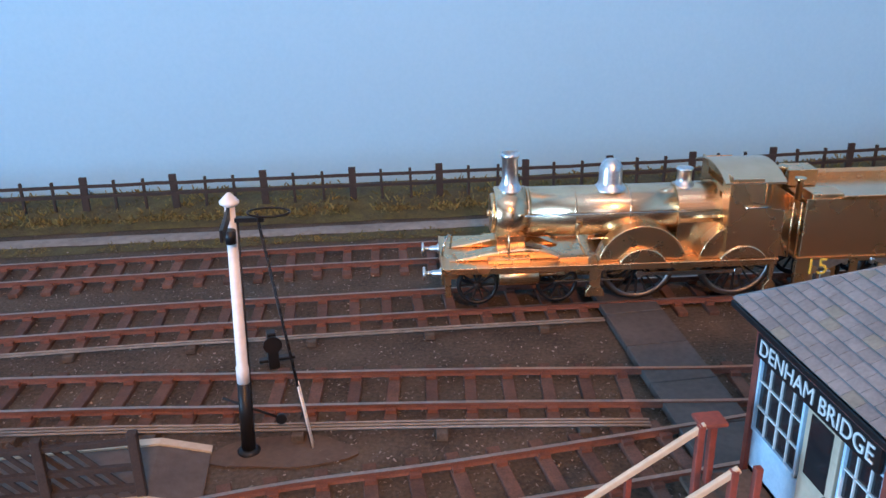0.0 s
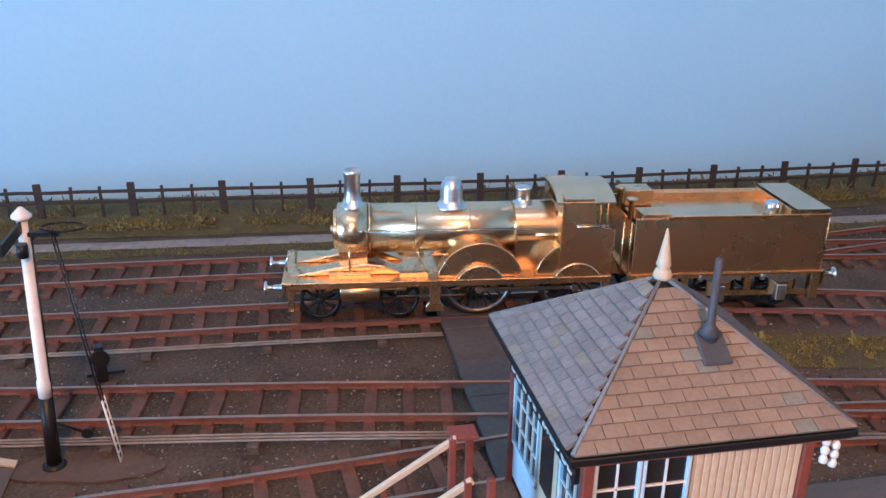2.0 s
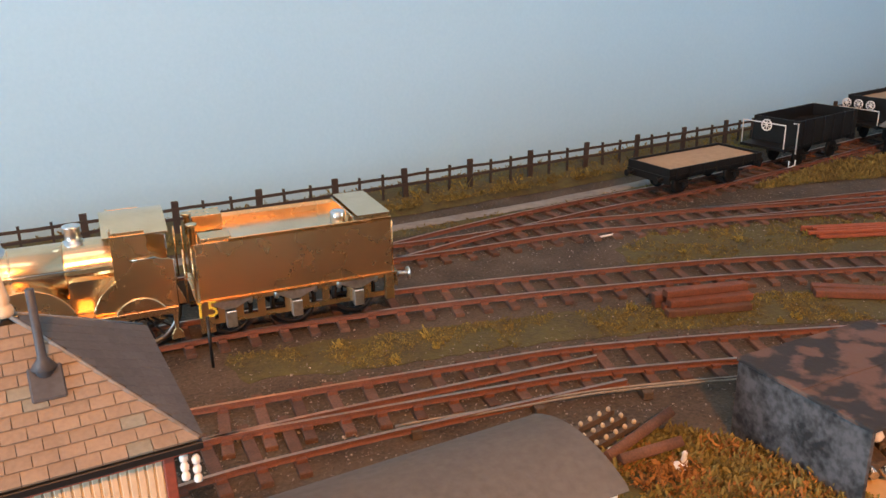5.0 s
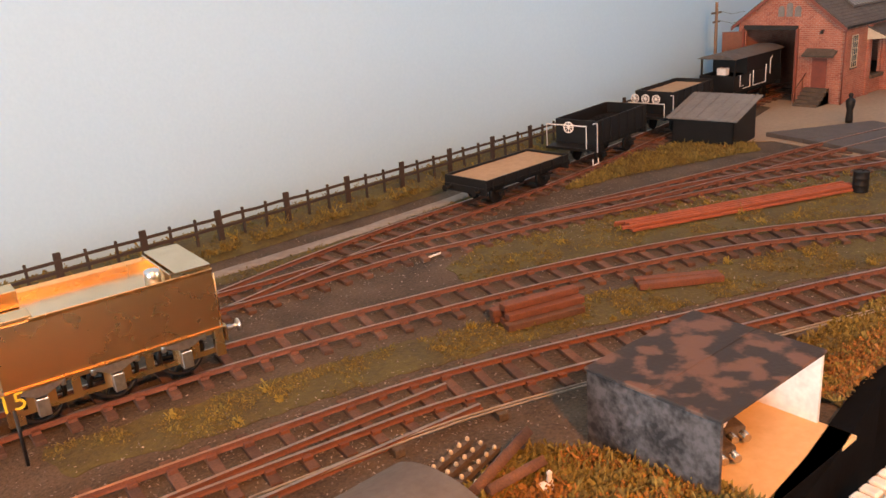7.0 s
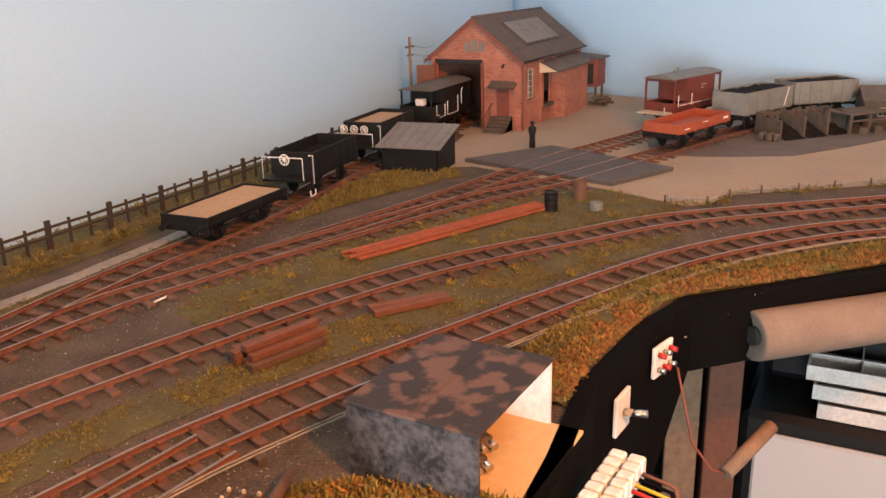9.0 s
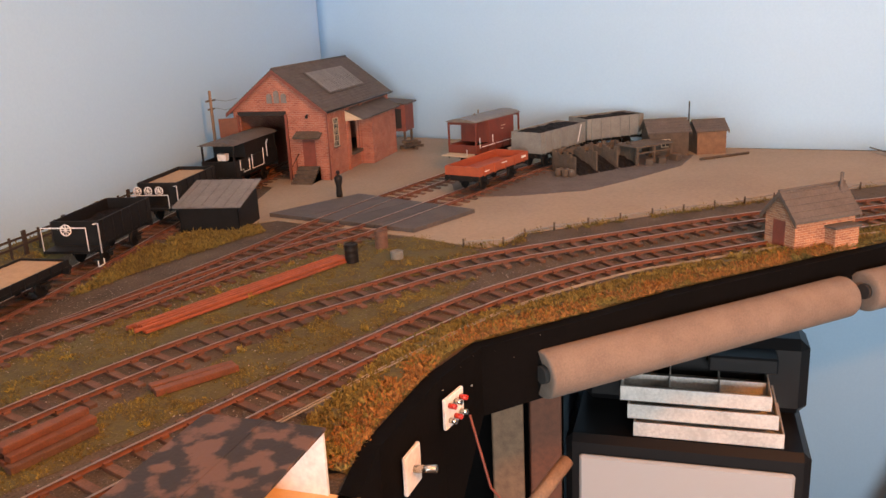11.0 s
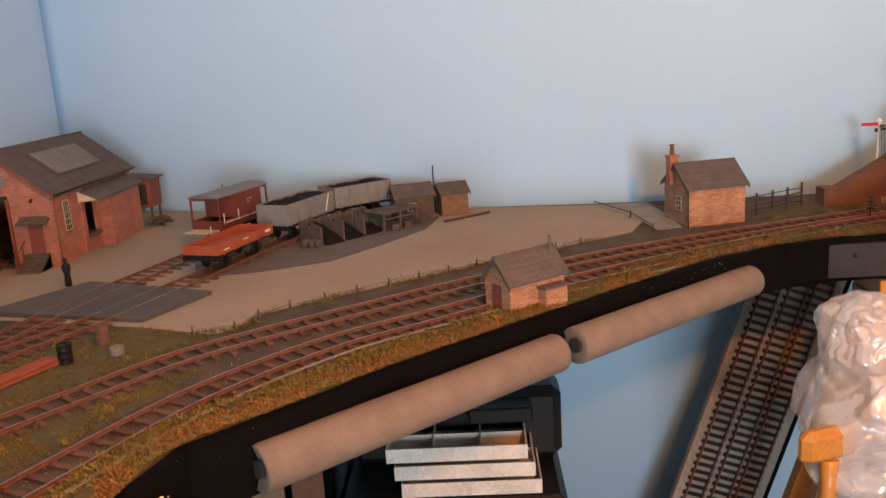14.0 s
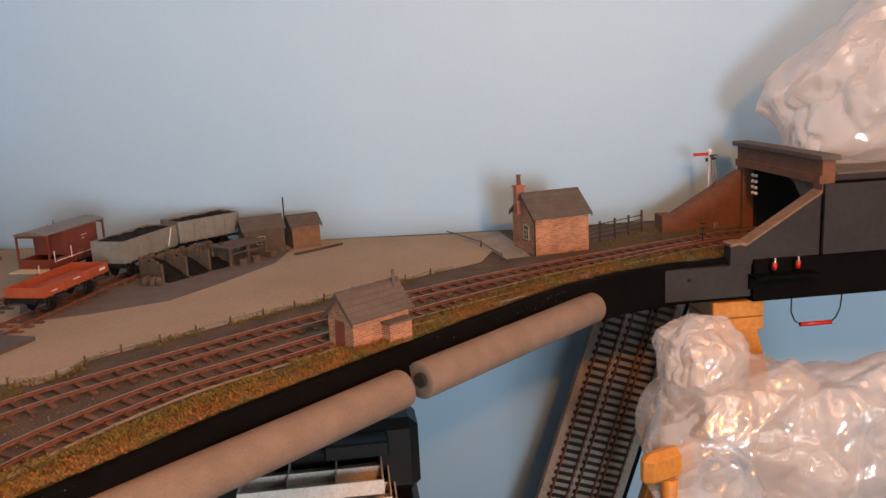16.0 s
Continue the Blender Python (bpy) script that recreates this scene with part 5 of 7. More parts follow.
rng = random.Random(77)
grit_v, grit_f = [], []
for k in range(76000):
    ln = rng.choice((LINE_A, LINE_B, LINE_B, LINE_C, LINE_D, LINE_E, LINE_F))
    p = ln.side(rng.uniform(0, ln.length), rng.gauss(0, 0.034))
    if p.x < -0.35 or p.x > 1.35 or p.y < -0.8:
        continue
    r, n = rng.uniform(0.0005, 0.0012), len(grit_v)
    c = Vector((p.x, p.y, 0.0003 + r * 0.2))
    grit_v += [tuple(c + Vector((rng.uniform(-1, 1), rng.uniform(-1, 1), rng.uniform(-0.2, 1))) * r) for _ in range(4)]
    grit_f += [(n, n + 1, n + 2), (n, n + 1, n + 3), (n + 1, n + 2, n + 3), (n, n + 2, n + 3)]
me = bpy.data.meshes.new("ballast_stones")
me.from_pydata(grit_v, [], grit_f)
M["stone"] = material("ballast_stone", (0.29, 0.25, 0.21), 0.9, colour2=(0.13, 0.11, 0.10), scale=80, random=0.5, island=True)
me.materials.append(M["stone"])
tagged(new("ballast_stones", me), "loose grey ballast stones between the sleepers", "ballast", kind="stuff")

# ---- goods yard surface ----
YARD = [(1.225, 0.150), (1.245, 0.125), (1.185, -0.085), (1.145, -0.185), (1.165, -0.205), (1.215, -0.222), (1.275, -0.305), (1.335, -0.39), (1.415, -0.505), (1.475, -0.60), (1.55, -0.72),
        (1.66, -0.765), (1.79, -0.775), (1.79, -0.7), (1.835, -0.4), (1.89, -0.1), (1.97, 0.185), (2.05, 0.40), (1.52, 0.40), (1.50, 0.330), (1.45, 0.235), (1.36, 0.215), (1.26, 0.215)]
ngon_sheet("yard", YARD, 0.0002, 0.0013, "concrete", "pale buff goods yard surface", "yard")
ngon_sheet("ground_patch", [(1.395, -0.085), (1.415, -0.175), (1.455, -0.265), (1.545, -0.330), (1.65, -0.395), (1.75, -0.415), (1.80, -0.30), (1.62, -0.11), (1.50, -0.05)], 0.0014, 0.0019, "ash", "dark coal-stained ground round the coal bins", "ground")


def crossing(label, corners, n, mat, gap=0.0008, z=0.0068):
    t = thing("board_crossing", label, "crossing")
    a, b, c, d = [Vector((*p, 0)) for p in corners]
    for k in range(n):
        f0, f1 = k / n, (k + 1) / n
        p = [a.lerp(d, f0), b.lerp(c, f0), b.lerp(c, f1), a.lerp(d, f1)]
        v = (p[3] - p[0]).normalized() * gap
        bm = bmesh.new()
        prism(bm, [(q + w).to_2d()[:] for q, w in zip(p, (v, v, -v, -v))], "z", 0.0014, z)
        part("crossing_board", bm, mat, t, bevel=0.0003)
    return t


M["tarred"] = material("tarred_board", (0.085, 0.075, 0.070), 0.8, colour2=(0.055, 0.05, 0.048), scale=40, random=0.12, bump=0.0002)
crossing("dark tarred boards laid across the yard tracks", [(1.262, 0.145), (1.392, 0.064), (1.308, -0.135), (1.200, -0.084)], 4, "tarred", 0.0006, 0.0066)
crossing("dark boarded foot crossing over the running tracks", [(0.216, 0.306), (0.252, 0.308), (0.240, -0.062), (0.203, -0.062)], 9, "tarred", 0.0004, 0.0062)


# ---- buildings ----
def gable_house(name, label, category, x, y, turn, w, d, eave, ridge, brick, over=0.005, parts=None):
    """Brick building; local x is the long side with the ridge along it."""
    t = thing(name, label, category, x, y, 0, turn)
    th = 0.003
    h = [(-d / 2, 0), (d / 2, 0), (d / 2, eave), (0, ridge), (-d / 2, eave)]
    for s in (-1, 1):
        part("gable_wall", new_bm(prism, h, "x", s * w / 2 - th * (s > 0), s * w / 2 + th * (s < 0)), brick, t)
    for s in (-1, 1):
        y0, y1 = sorted((s * d / 2, s * (d / 2 - th)))
        part("side_wall", boxes((-w / 2 + th, y0, 0, w / 2 - th, y1, eave)), brick, t)
    slope = (ridge - eave) / (d / 2)
    for s in (-1, 1):
        e = d / 2 + over
        bm = bmesh.new()
        prism(bm, [(0, ridge + 0.003), (s * e, eave - slope * over + 0.003), (s * e, eave - slope * over + 0.0006), (0, ridge + 0.0004)], "x", -w / 2 - over, w / 2 + over)
        rf = part("roof_slope", bm, "roof_dark", t, "dark slated roof slope")
        n = max(5, int(e / 0.007))
        for k in range(n):
            f = (k + 0.5) / n
            yy, zz = s * e * f, ridge + 0.0031 - slope * e * f
            bm = boxes((-w / 2 - over, yy - 0.0004, zz - 0.0012, w / 2 + over, yy + 0.0004, zz + 0.0005))
            part("slate_course", bm, "roof_dark", rf)
    bm = bmesh.new()
    rod(bm, (-w / 2 - over, 0, ridge + 0.0030), (w / 2 + over, 0, ridge + 0.0030), 0.0014, 8)
    part("ridge_tile", bm, "roof_dark", t)
    for s in (-1, 1):
        bm = bmesh.new()
        for q in (-1, 1):
            e = d / 2 + over
            xx = s * (w / 2 + over)
            prism(bm, [(0, ridge + 0.0002), (q * e, eave - slope * over), (q * e, eave - slope * over - 0.003), (0, ridge - 0.003)], "x", min(xx, xx - s * 0.0014), max(xx, xx - s * 0.0014))
        part("bargeboard", bm, "maroon" if brick == "brick_red" else "old_wood", t)
    return t


def small_window(parent, m, w, h, mat="cream", cols=2, rows=3, arch=False):
    """A window standing in the local xz plane, facing -y."""
    bm = bmesh.new()
    f = 0.0012
    for r in ((-w / 2, -0.0008, 0, w / 2, 0.0006, f), (-w / 2, -0.0008, h - f, w / 2, 0.0006, h), (-w / 2, -0.0008, 0, -w / 2 + f, 0.0006, h), (w / 2 - f, -0.0008, 0, w / 2, 0.0006, h)):
        box(bm, *r, m)
    wf = part("window", bm, mat, parent, "small paned window")
    for k in range(1, cols):
        bar = bmesh.new()
        box(bar, -w / 2 + w * k / cols - 0.0004, -0.0006, f, -w / 2 + w * k / cols + 0.0004, 0.0004, h - f, m)
        part("glazing_bar", bar, mat, wf)
    for k in range(1, rows):
        bar = bmesh.new()
        box(bar, -w / 2 + f, -0.0007, h * k / rows - 0.0004, w / 2 - f, 0.0003, h * k / rows + 0.0004, m)
        part("glazing_bar", bar, mat, wf)
    bm = bmesh.new()
    box(bm, -w / 2, -0.0003, 0, w / 2, 0.0003, h, m)
    part("pane", bm, "window", wf)
    bm = bmesh.new()
    box(bm, -w / 2 - 0.001, -0.002, -0.0016, w / 2 + 0.001, 0.0006, 0, m)
    part("sill", bm, "old_wood", wf)
    return wf


def goods_shed():
    # the long axis runs along x; its near gable holds the rail door
    x0, x1, y0, y1, eave, ridge = 1.512, 1.812, 0.163, 0.327, 0.117, 0.180
    cx, cy, w, d = (x0 + x1) / 2, (y0 + y1) / 2, x1 - x0, y1 - y0
    t = thing("goods_shed", "red brick goods shed with dark slate roof and skylight", "goods shed", cx, cy, 0, 0)
    th = 0.004
    DX0, DX1, DH = -0.012, 0.070, 0.110     # rail door: along y, from the middle towards the back wall
    half = d / 2
    lo, hi = -half, half
    g = bmesh.new()
    prism(g, [(lo, 0), (DX0, 0), (DX0, DH), (DX1, DH), (DX1, 0), (hi, 0), (hi, eave), (0, ridge), (lo, eave)], "x", -w / 2, -w / 2 + th)
    front = part("front_gable", g, "brick_red", t, "red brick gable wall with rail doorway")
    part("rear_gable", new_bm(prism, [(lo, 0), (hi, 0), (hi, eave), (0, ridge), (lo, eave)], "x", w / 2 - th, w / 2), "brick_red", t)
    part("side_wall", boxes((-w / 2 + th, lo, 0, -w / 2 + 0.098, lo + th, eave), (-w / 2 + 0.098, lo, 0.084, -w / 2 + 0.142, lo + th, eave), (-w / 2 + 0.098, lo, 0, -w / 2 + 0.142, lo + th, 0.030), (-w / 2 + 0.142, lo, 0, w / 2 - th, lo + th, eave)), "brick_red", t)
    part("back_wall", boxes((-w / 2 + th, hi - th, 0, w / 2 - th, hi, eave)), "brick_red", t)
    part("dark_floor", boxes((-w / 2 + th, lo + th, 0.0013, w / 2 - th, hi - th, 0.0016)), "ash", t)
    part("loading_stage", boxes((-w / 2 + 0.02, lo + th, 0.0016, w / 2 - 0.02, -0.01, 0.028)), "old_wood", t)
    # brick buttresses and corner piers
    for xx in (-w / 2 - 0.0015, -w / 2 + 0.088, -w / 2 + 0.148, w / 2 - 0.012):
        part("pier", boxes((xx, lo - 0.003, 0, xx + 0.012, lo + 0.001, eave - 0.004)), "brick_red", t)
    part("pier", boxes((-w / 2 - 0.003, lo - 0.0015, 0, -w / 2 + 0.001, lo + 0.010, eave - 0.004)), "brick_red", t)
    over, slope = 0.009, (ridge - eave) / half
    for s in (-1, 1):
        e = half + over
        bm = bmesh.new()
        prism(bm, [(0, ridge + 0.004), (s * e, eave - slope * over + 0.004), (s * e, eave - slope * over + 0.001), (0, ridge + 0.001)], "x", -w / 2 - 0.008, w / 2 + 0.008)
        r = part("roof_slope", bm, "roof_dark", t, "dark grey slated roof slope")
        for k in range(18):
            f = (k + 0.5) / 18
            yy, zz = s * e * f, ridge + 0.0042 - slope * e * f
            part("slate_course", boxes((-w / 2 - 0.008, yy - 0.0005, zz - 0.0016, w / 2 + 0.008, yy + 0.0005, zz + 0.0004)), "roof_dark", r)
        if s < 0:
            ang = math.degrees(math.atan(slope))
            m = Matrix.Translation((0.0, -e * 0.46, ridge + 0.0046 - slope * e * 0.46)) @ pose(0, 0, 0, ang, 0, 0)
            bm = bmesh.new()
            box(bm, -0.082, -0.030, 0, 0.082, 0.030, 0.0022, m)
            sk = part("skylight", bm, "roof_dark", t, "long roof skylight", bevel=0.0004)
            for k in range(16):
                for q in (-1, 1):
                    bm = bmesh.new()
                    box(bm, -0.078 + k * 0.0098, min(0, q * 0.027), 0.0022, -0.0695 + k * 0.0098, max(0, q * 0.027) - 0.0008, 0.0030, m)
                    part("pane", bm, "skylight", sk)
    bm = bmesh.new()
    rod(bm, (-w / 2 - 0.008, 0, ridge + 0.004), (w / 2 + 0.008, 0, ridge + 0.004), 0.0018, 8)
    part("ridge_tile", bm, "roof_dark", t)
    for q in (-1, 1):
        e, xx = half + over, -w / 2 - 0.008
        part("bargeboard", new_bm(prism, [(0, ridge + 0.002), (q * e, eave - slope * over + 0.002), (q * e, eave - slope * over - 0.003), (0, ridge - 0.003)], "x", xx - 0.0012, xx), "maroon", t)
    # rail doorway: frame, open door leaf
    part("door_lintel", boxes((-w / 2 - 0.002, DX0 - 0.003, DH - 0.002, -w / 2 + 0.004, DX1 + 0.003, DH + 0.005)), "dark", t)
    for yy in (DX0 - 0.005, DX1 + 0.001):
        part("door_post", boxes((-w / 2 - 0.004, yy, 0, -w / 2 - 0.0002, yy + 0.004, DH)), "maroon", t, "red-brown door post")
    leaf = bmesh.new()
    m = pose(-w / 2 - 0.004, DX1 + 0.004, 0, 0, 0, 118)
    box(leaf, 0, 0, 0.008, 0.030, 0.002, DH - 0.004, m)
    part("door_leaf", leaf, "rust", t, "open rust-brown shed door leaf")
    # round-headed gable lights
    for k, (yy, hh) in enumerate(((-0.013, 0.016), (0.0, 0.021), (0.013, 0.016))):
        bm = bmesh.new()
        prism(bm, [(yy - 0.0048, 0.128), (yy + 0.0048, 0.128), *arc(yy, 0.128 + hh - 0.005, 0.0048, 0, 180, 8)], "x", -w / 2 - 0.0009, -w / 2 + 0.0003)
        part("gable_light", bm, "grey_zinc", front, "round-headed gable light")
    # personnel door with canopy, steps, handrail
    dy = -0.050
    part("door", boxes((-w / 2 - 0.0012, dy - 0.012, 0.024, -w / 2 + 0.0004, dy + 0.010, 0.068)), "maroon", t, "red-brown boarded door")
    part("canopy", new_bm(prism, [(-w / 2 - 0.016, 0.071), (-w / 2, 0.079), (-w / 2, 0.082), (-w / 2 - 0.017, 0.0735)], "y", dy - 0.027, dy + 0.020), "old_wood", t, "weathered canopy over the door")
    st = part("door_steps", boxes(*[(-w / 2 - 0.010 - 0.0075 * k, dy - 0.018, 0.0013, -w / 2 - 0.0005, dy + 0.018, 0.024 - 0.0048 * k) for k in range(5)]), "old_wood", t, "weathered wooden steps")
    bm = bmesh.new()
    for yy in (dy + 0.018,):
        tube(bm, [(-w / 2 - 0.002, yy, 0.045), (-w / 2 - 0.038, yy, 0.024), (-w / 2 - 0.038, yy, 0.001)], 0.0008, 6)
        tube(bm, [(-w / 2 - 0.012, yy, 0.02), (-w / 2 - 0.012, yy, 0.039)], 0.0008, 6)
    part("step_rail", bm, "rust", st)
    bm = bmesh.new()
    box(bm, -w / 2 - 0.006, -0.0545, 0.108, -w / 2, -0.0530, 0.1095)
    lathe(bm, [(0.0018, 0), (0.0024, 0.002), (0.0010, 0.005)], pose(-w / 2 - 0.007, -0.0538, 0.104), 10)
    part("wall_lamp", bm, "black", t)
    # side windows and road door with canopy
    small_window(t, pose(-w / 2 + 0.042, lo - 0.0006, 0.050), 0.020, 0.048, "cream", 3, 5)
    small_window(t, pose(w / 2 - 0.060, lo - 0.0006, 0.070), 0.026, 0.024, "wagon_grey", 3, 2)
    part("road_canopy", new_bm(prism, [(lo + 0.001, 0.107), (lo - 0.034, 0.090), (lo - 0.034, 0.088), (lo + 0.001, 0.1045)], "x", -w / 2 + 0.086, w / 2 - 0.018), "roof_dark", t, "slated canopy over the road door")
    part("canopy_end", new_bm(prism, [(lo, 0.106), (lo - 0.032, 0.089), (lo, 0.086)], "x", -w / 2 + 0.0865, -w / 2 + 0.0885), "cream", t)
    part("office_wall", boxes((-w / 2 + 0.150, lo - 0.024, 0, w / 2 - 0.022, lo - 0.0032, 0.088)), "brick_red", t, "red brick office extension")
    part("loading_sill", boxes((-w / 2 + 0.099, lo - 0.008, 0.026, -w / 2 + 0.141, lo + 0.002, 0.031)), "old_wood", t)
    # end lean-to with clutter
    sx, sy = w / 2 + 0.002, lo - 0.036
    part("end_shelter", boxes((sx, sy, 0.036, sx + 0.052, sy + 0.050, 0.088)), "maroon", t, "dark red-brown timber lean-to at the far end", bevel=0.0006)
    part("shelter_roof", new_bm(prism, [(sy - 0.006, 0.0885), (sy + 0.056, 0.094), (sy + 0.056, 0.0965), (sy - 0.006, 0.091)], "x", sx - 0.004, sx + 0.058), "roof_dark", t)
    # No hole is cut; a dark plate imitates the hatch's shade.
    part("shelter_hatch_shade", boxes((sx - 0.0008, sy + 0.008, 0.042, sx - 0.0002, sy + 0.024, 0.080)), "dark", t, "dark plate standing in for the shade of an open hatch")
    for lx in (0.004, 0.046):
        for ly in (0.003, 0.044):
            part("shelter_leg", boxes((sx + lx, sy + ly, 0.0013, sx + lx + 0.004, sy + ly + 0.004, 0.036)), "old_wood", t)
    rr = random.Random(8)
    for k in range(7):
        bm = bmesh.new()
        m = pose(sx + rr.uniform(0.0, 0.045), sy - 0.010 + rr.uniform(-0.008, 0.012), 0.0042 + 0.006 * (k // 3), rr.uniform(-25, 25), 0, rr.uniform(0, 180))
        box(bm, -0.016, -0.003, -0.0024, 0.016, 0.003, 0.0024, m)
        part("stacked_timber", bm, "old_wood", t)
    # downpipes and gutter on the yard side
    bm = bmesh.new()
    rod(bm, (-w / 2 - 0.0035, lo - 0.0055, 0.0013), (-w / 2 - 0.0035, lo - 0.0055, eave - 0.004), 0.0011, 6)
    part("downpipe", bm, "maroon", t)
    bm = bmesh.new()
    rod(bm, (-w / 2 - 0.008, lo - 0.0105, eave - 0.0035), (w / 2 + 0.008, lo - 0.0105, eave - 0.0035), 0.0016, 6)
    part("gutter", bm, "black", t)


goods_shed()

hut = gable_house("platelayers_hut", "small mottled brick lineside hut with slate roof", "hut", 1.1985, -0.5330, -53, 0.080, 0.044, 0.039, 0.063, "brick_brown", 0.0045)
part("door", boxes((-0.0406, -0.0075, 0.001, -0.0398, 0.0095, 0.034)), "maroon", hut, "dark brown plank door")
part("coal_bunker", boxes((0.000, -0.036, 0, 0.032, -0.0222, 0.026)), "brick_brown", hut, "brick bunker against the side wall")
part("bunker_lid", boxes((-0.002, -0.038, 0.0262, 0.034, -0.0222, 0.0282)), "roof_dark", hut)
bm = bmesh.new()
lathe(bm, [(0.0042, 0.040), (0.0042, 0.056), (0.0020, 0.058), (0.0018, 0.078), (0.0010, 0.0785)], pose(0.034, -0.006, 0), 12)
part("stove_pipe", bm, "roof_dark", hut, "dark iron stove pipe")
house = gable_house("lineside_cottage", "brick lineside building with dark slate roof and chimney", "house", 1.6150, -0.8470, -76.5, 0.096, 0.082, 0.062, 0.093, "brick_brown", 0.0050)
bm = boxes((-0.054, 0.010, 0.060, -0.040, 0.024, 0.108), (-0.0555, 0.0085, 0.104, -0.0385, 0.0255, 0.1075))
stack = part("chimney", bm, "brick_red", house, "red brick chimney stack")
bm = bmesh.new()
lathe(bm, [(0.0045, 0), (0.0036, 0.002), (0.0032, 0.014), (0.0040, 0.0145), (0.0040, 0.0165), (0.0025, 0.0166)], pose(-0.047, 0.017, 0.108), 14)
part("chimney_pot", bm, "rust", stack)
small_window(house, pose(-0.0486, -0.010, 0.022, 0, 0, -90), 0.018, 0.024, "cream", 2, 3)
bm = bmesh.new()
rod(bm, (-0.0490, -0.0425, 0.0), (-0.0490, -0.0425, 0.060), 0.0010, 6)
rod(bm, (-0.0490, -0.0435, 0.0605), (0.0490, -0.0435, 0.0600), 0.0014, 6)
part("downpipe", bm, "black", house)


def lean_to(label, x, y, turn, w, d, h0, h1, wall_mat, roof_mat, strips):
    t = thing("lean_to_shed", label, "shed", x, y, 0, turn)
    th = 0.002
    part("shed_wall", boxes((-w / 2, -d / 2, 0, w / 2, -d / 2 + th, h0)), wall_mat, t)
    part("shed_wall", boxes((-w / 2, d / 2 - th, 0, w / 2, d / 2, h1)), wall_mat, t)
    for s in (-1, 1):
        xx = s * w / 2
        part("shed_wall", new_bm(prism, [(-d / 2, 0), (d / 2, 0), (d / 2, h1), (-d / 2, h0)], "x", min(xx, xx - s * th), max(xx, xx - s * th)), wall_mat, t)
    bm = bmesh.new()
    k = (h1 - h0) / d
    e = 0.006
    prism(bm, [(-d / 2 - e, h0 - k * e + 0.0004), (d / 2 + e, h1 + k * e + 0.0004), (d / 2 + e, h1 + k * e + 0.0022), (-d / 2 - e, h0 - k * e + 0.0022)], "x", -w / 2 - e, w / 2 + e)
    rf = part("shed_roof", bm, roof_mat, t)
    for q in range(strips):
        xx = -w / 2 - e + (w + 2 * e) * (q + 0.5) / strips
        bm = bmesh.new()
        prism(bm, [(-d / 2 - e, h0 - k * e + 0.0022), (d / 2 + e, h1 + k * e + 0.0022), (d / 2 + e, h1 + k * e + 0.0030), (-d / 2 - e, h0 - k * e + 0.0030)], "x", xx - 0.0006, xx + 0.0006)
        part("roof_batten", bm, roof_mat, rf)
    return t


lean_to("low black tarred lean-to hut with grey sheet roof", 1.2090, 0.1880, -82, 0.080, 0.072, 0.036, 0.052, "wagon_black", "grey_zinc", 6)
M["tan_wood"] = material("tan_weathered_wood", (0.24, 0.145, 0.09), 0.85, colour2=(0.15, 0.09, 0.06), scale=90, bump=0.0004)
office = gable_house("coal_office", "dark timber coal office with felt roof and tan door", "office", 1.758, -0.366, -72, 0.068, 0.050, 0.044, 0.060, "old_wood", 0.004)
part("door", boxes((0.0342, -0.010, 0.0014, 0.0352, 0.006, 0.036)), "tan_wood", office, "tan painted plank door")
small_window(office, pose(-0.006, -0.0252, 0.018), 0.016, 0.014, "cream", 2, 2)
store = gable_house("timber_store", "weathered tan timber store beside the coal office", "shed", 1.783, -0.437, -72, 0.050, 0.046, 0.042, 0.055, "tan_wood", 0.004)
part("door", boxes((0.0252, -0.008, 0.0014, 0.0262, 0.008, 0.034)), "maroon", store, "dark red-brown plank door")


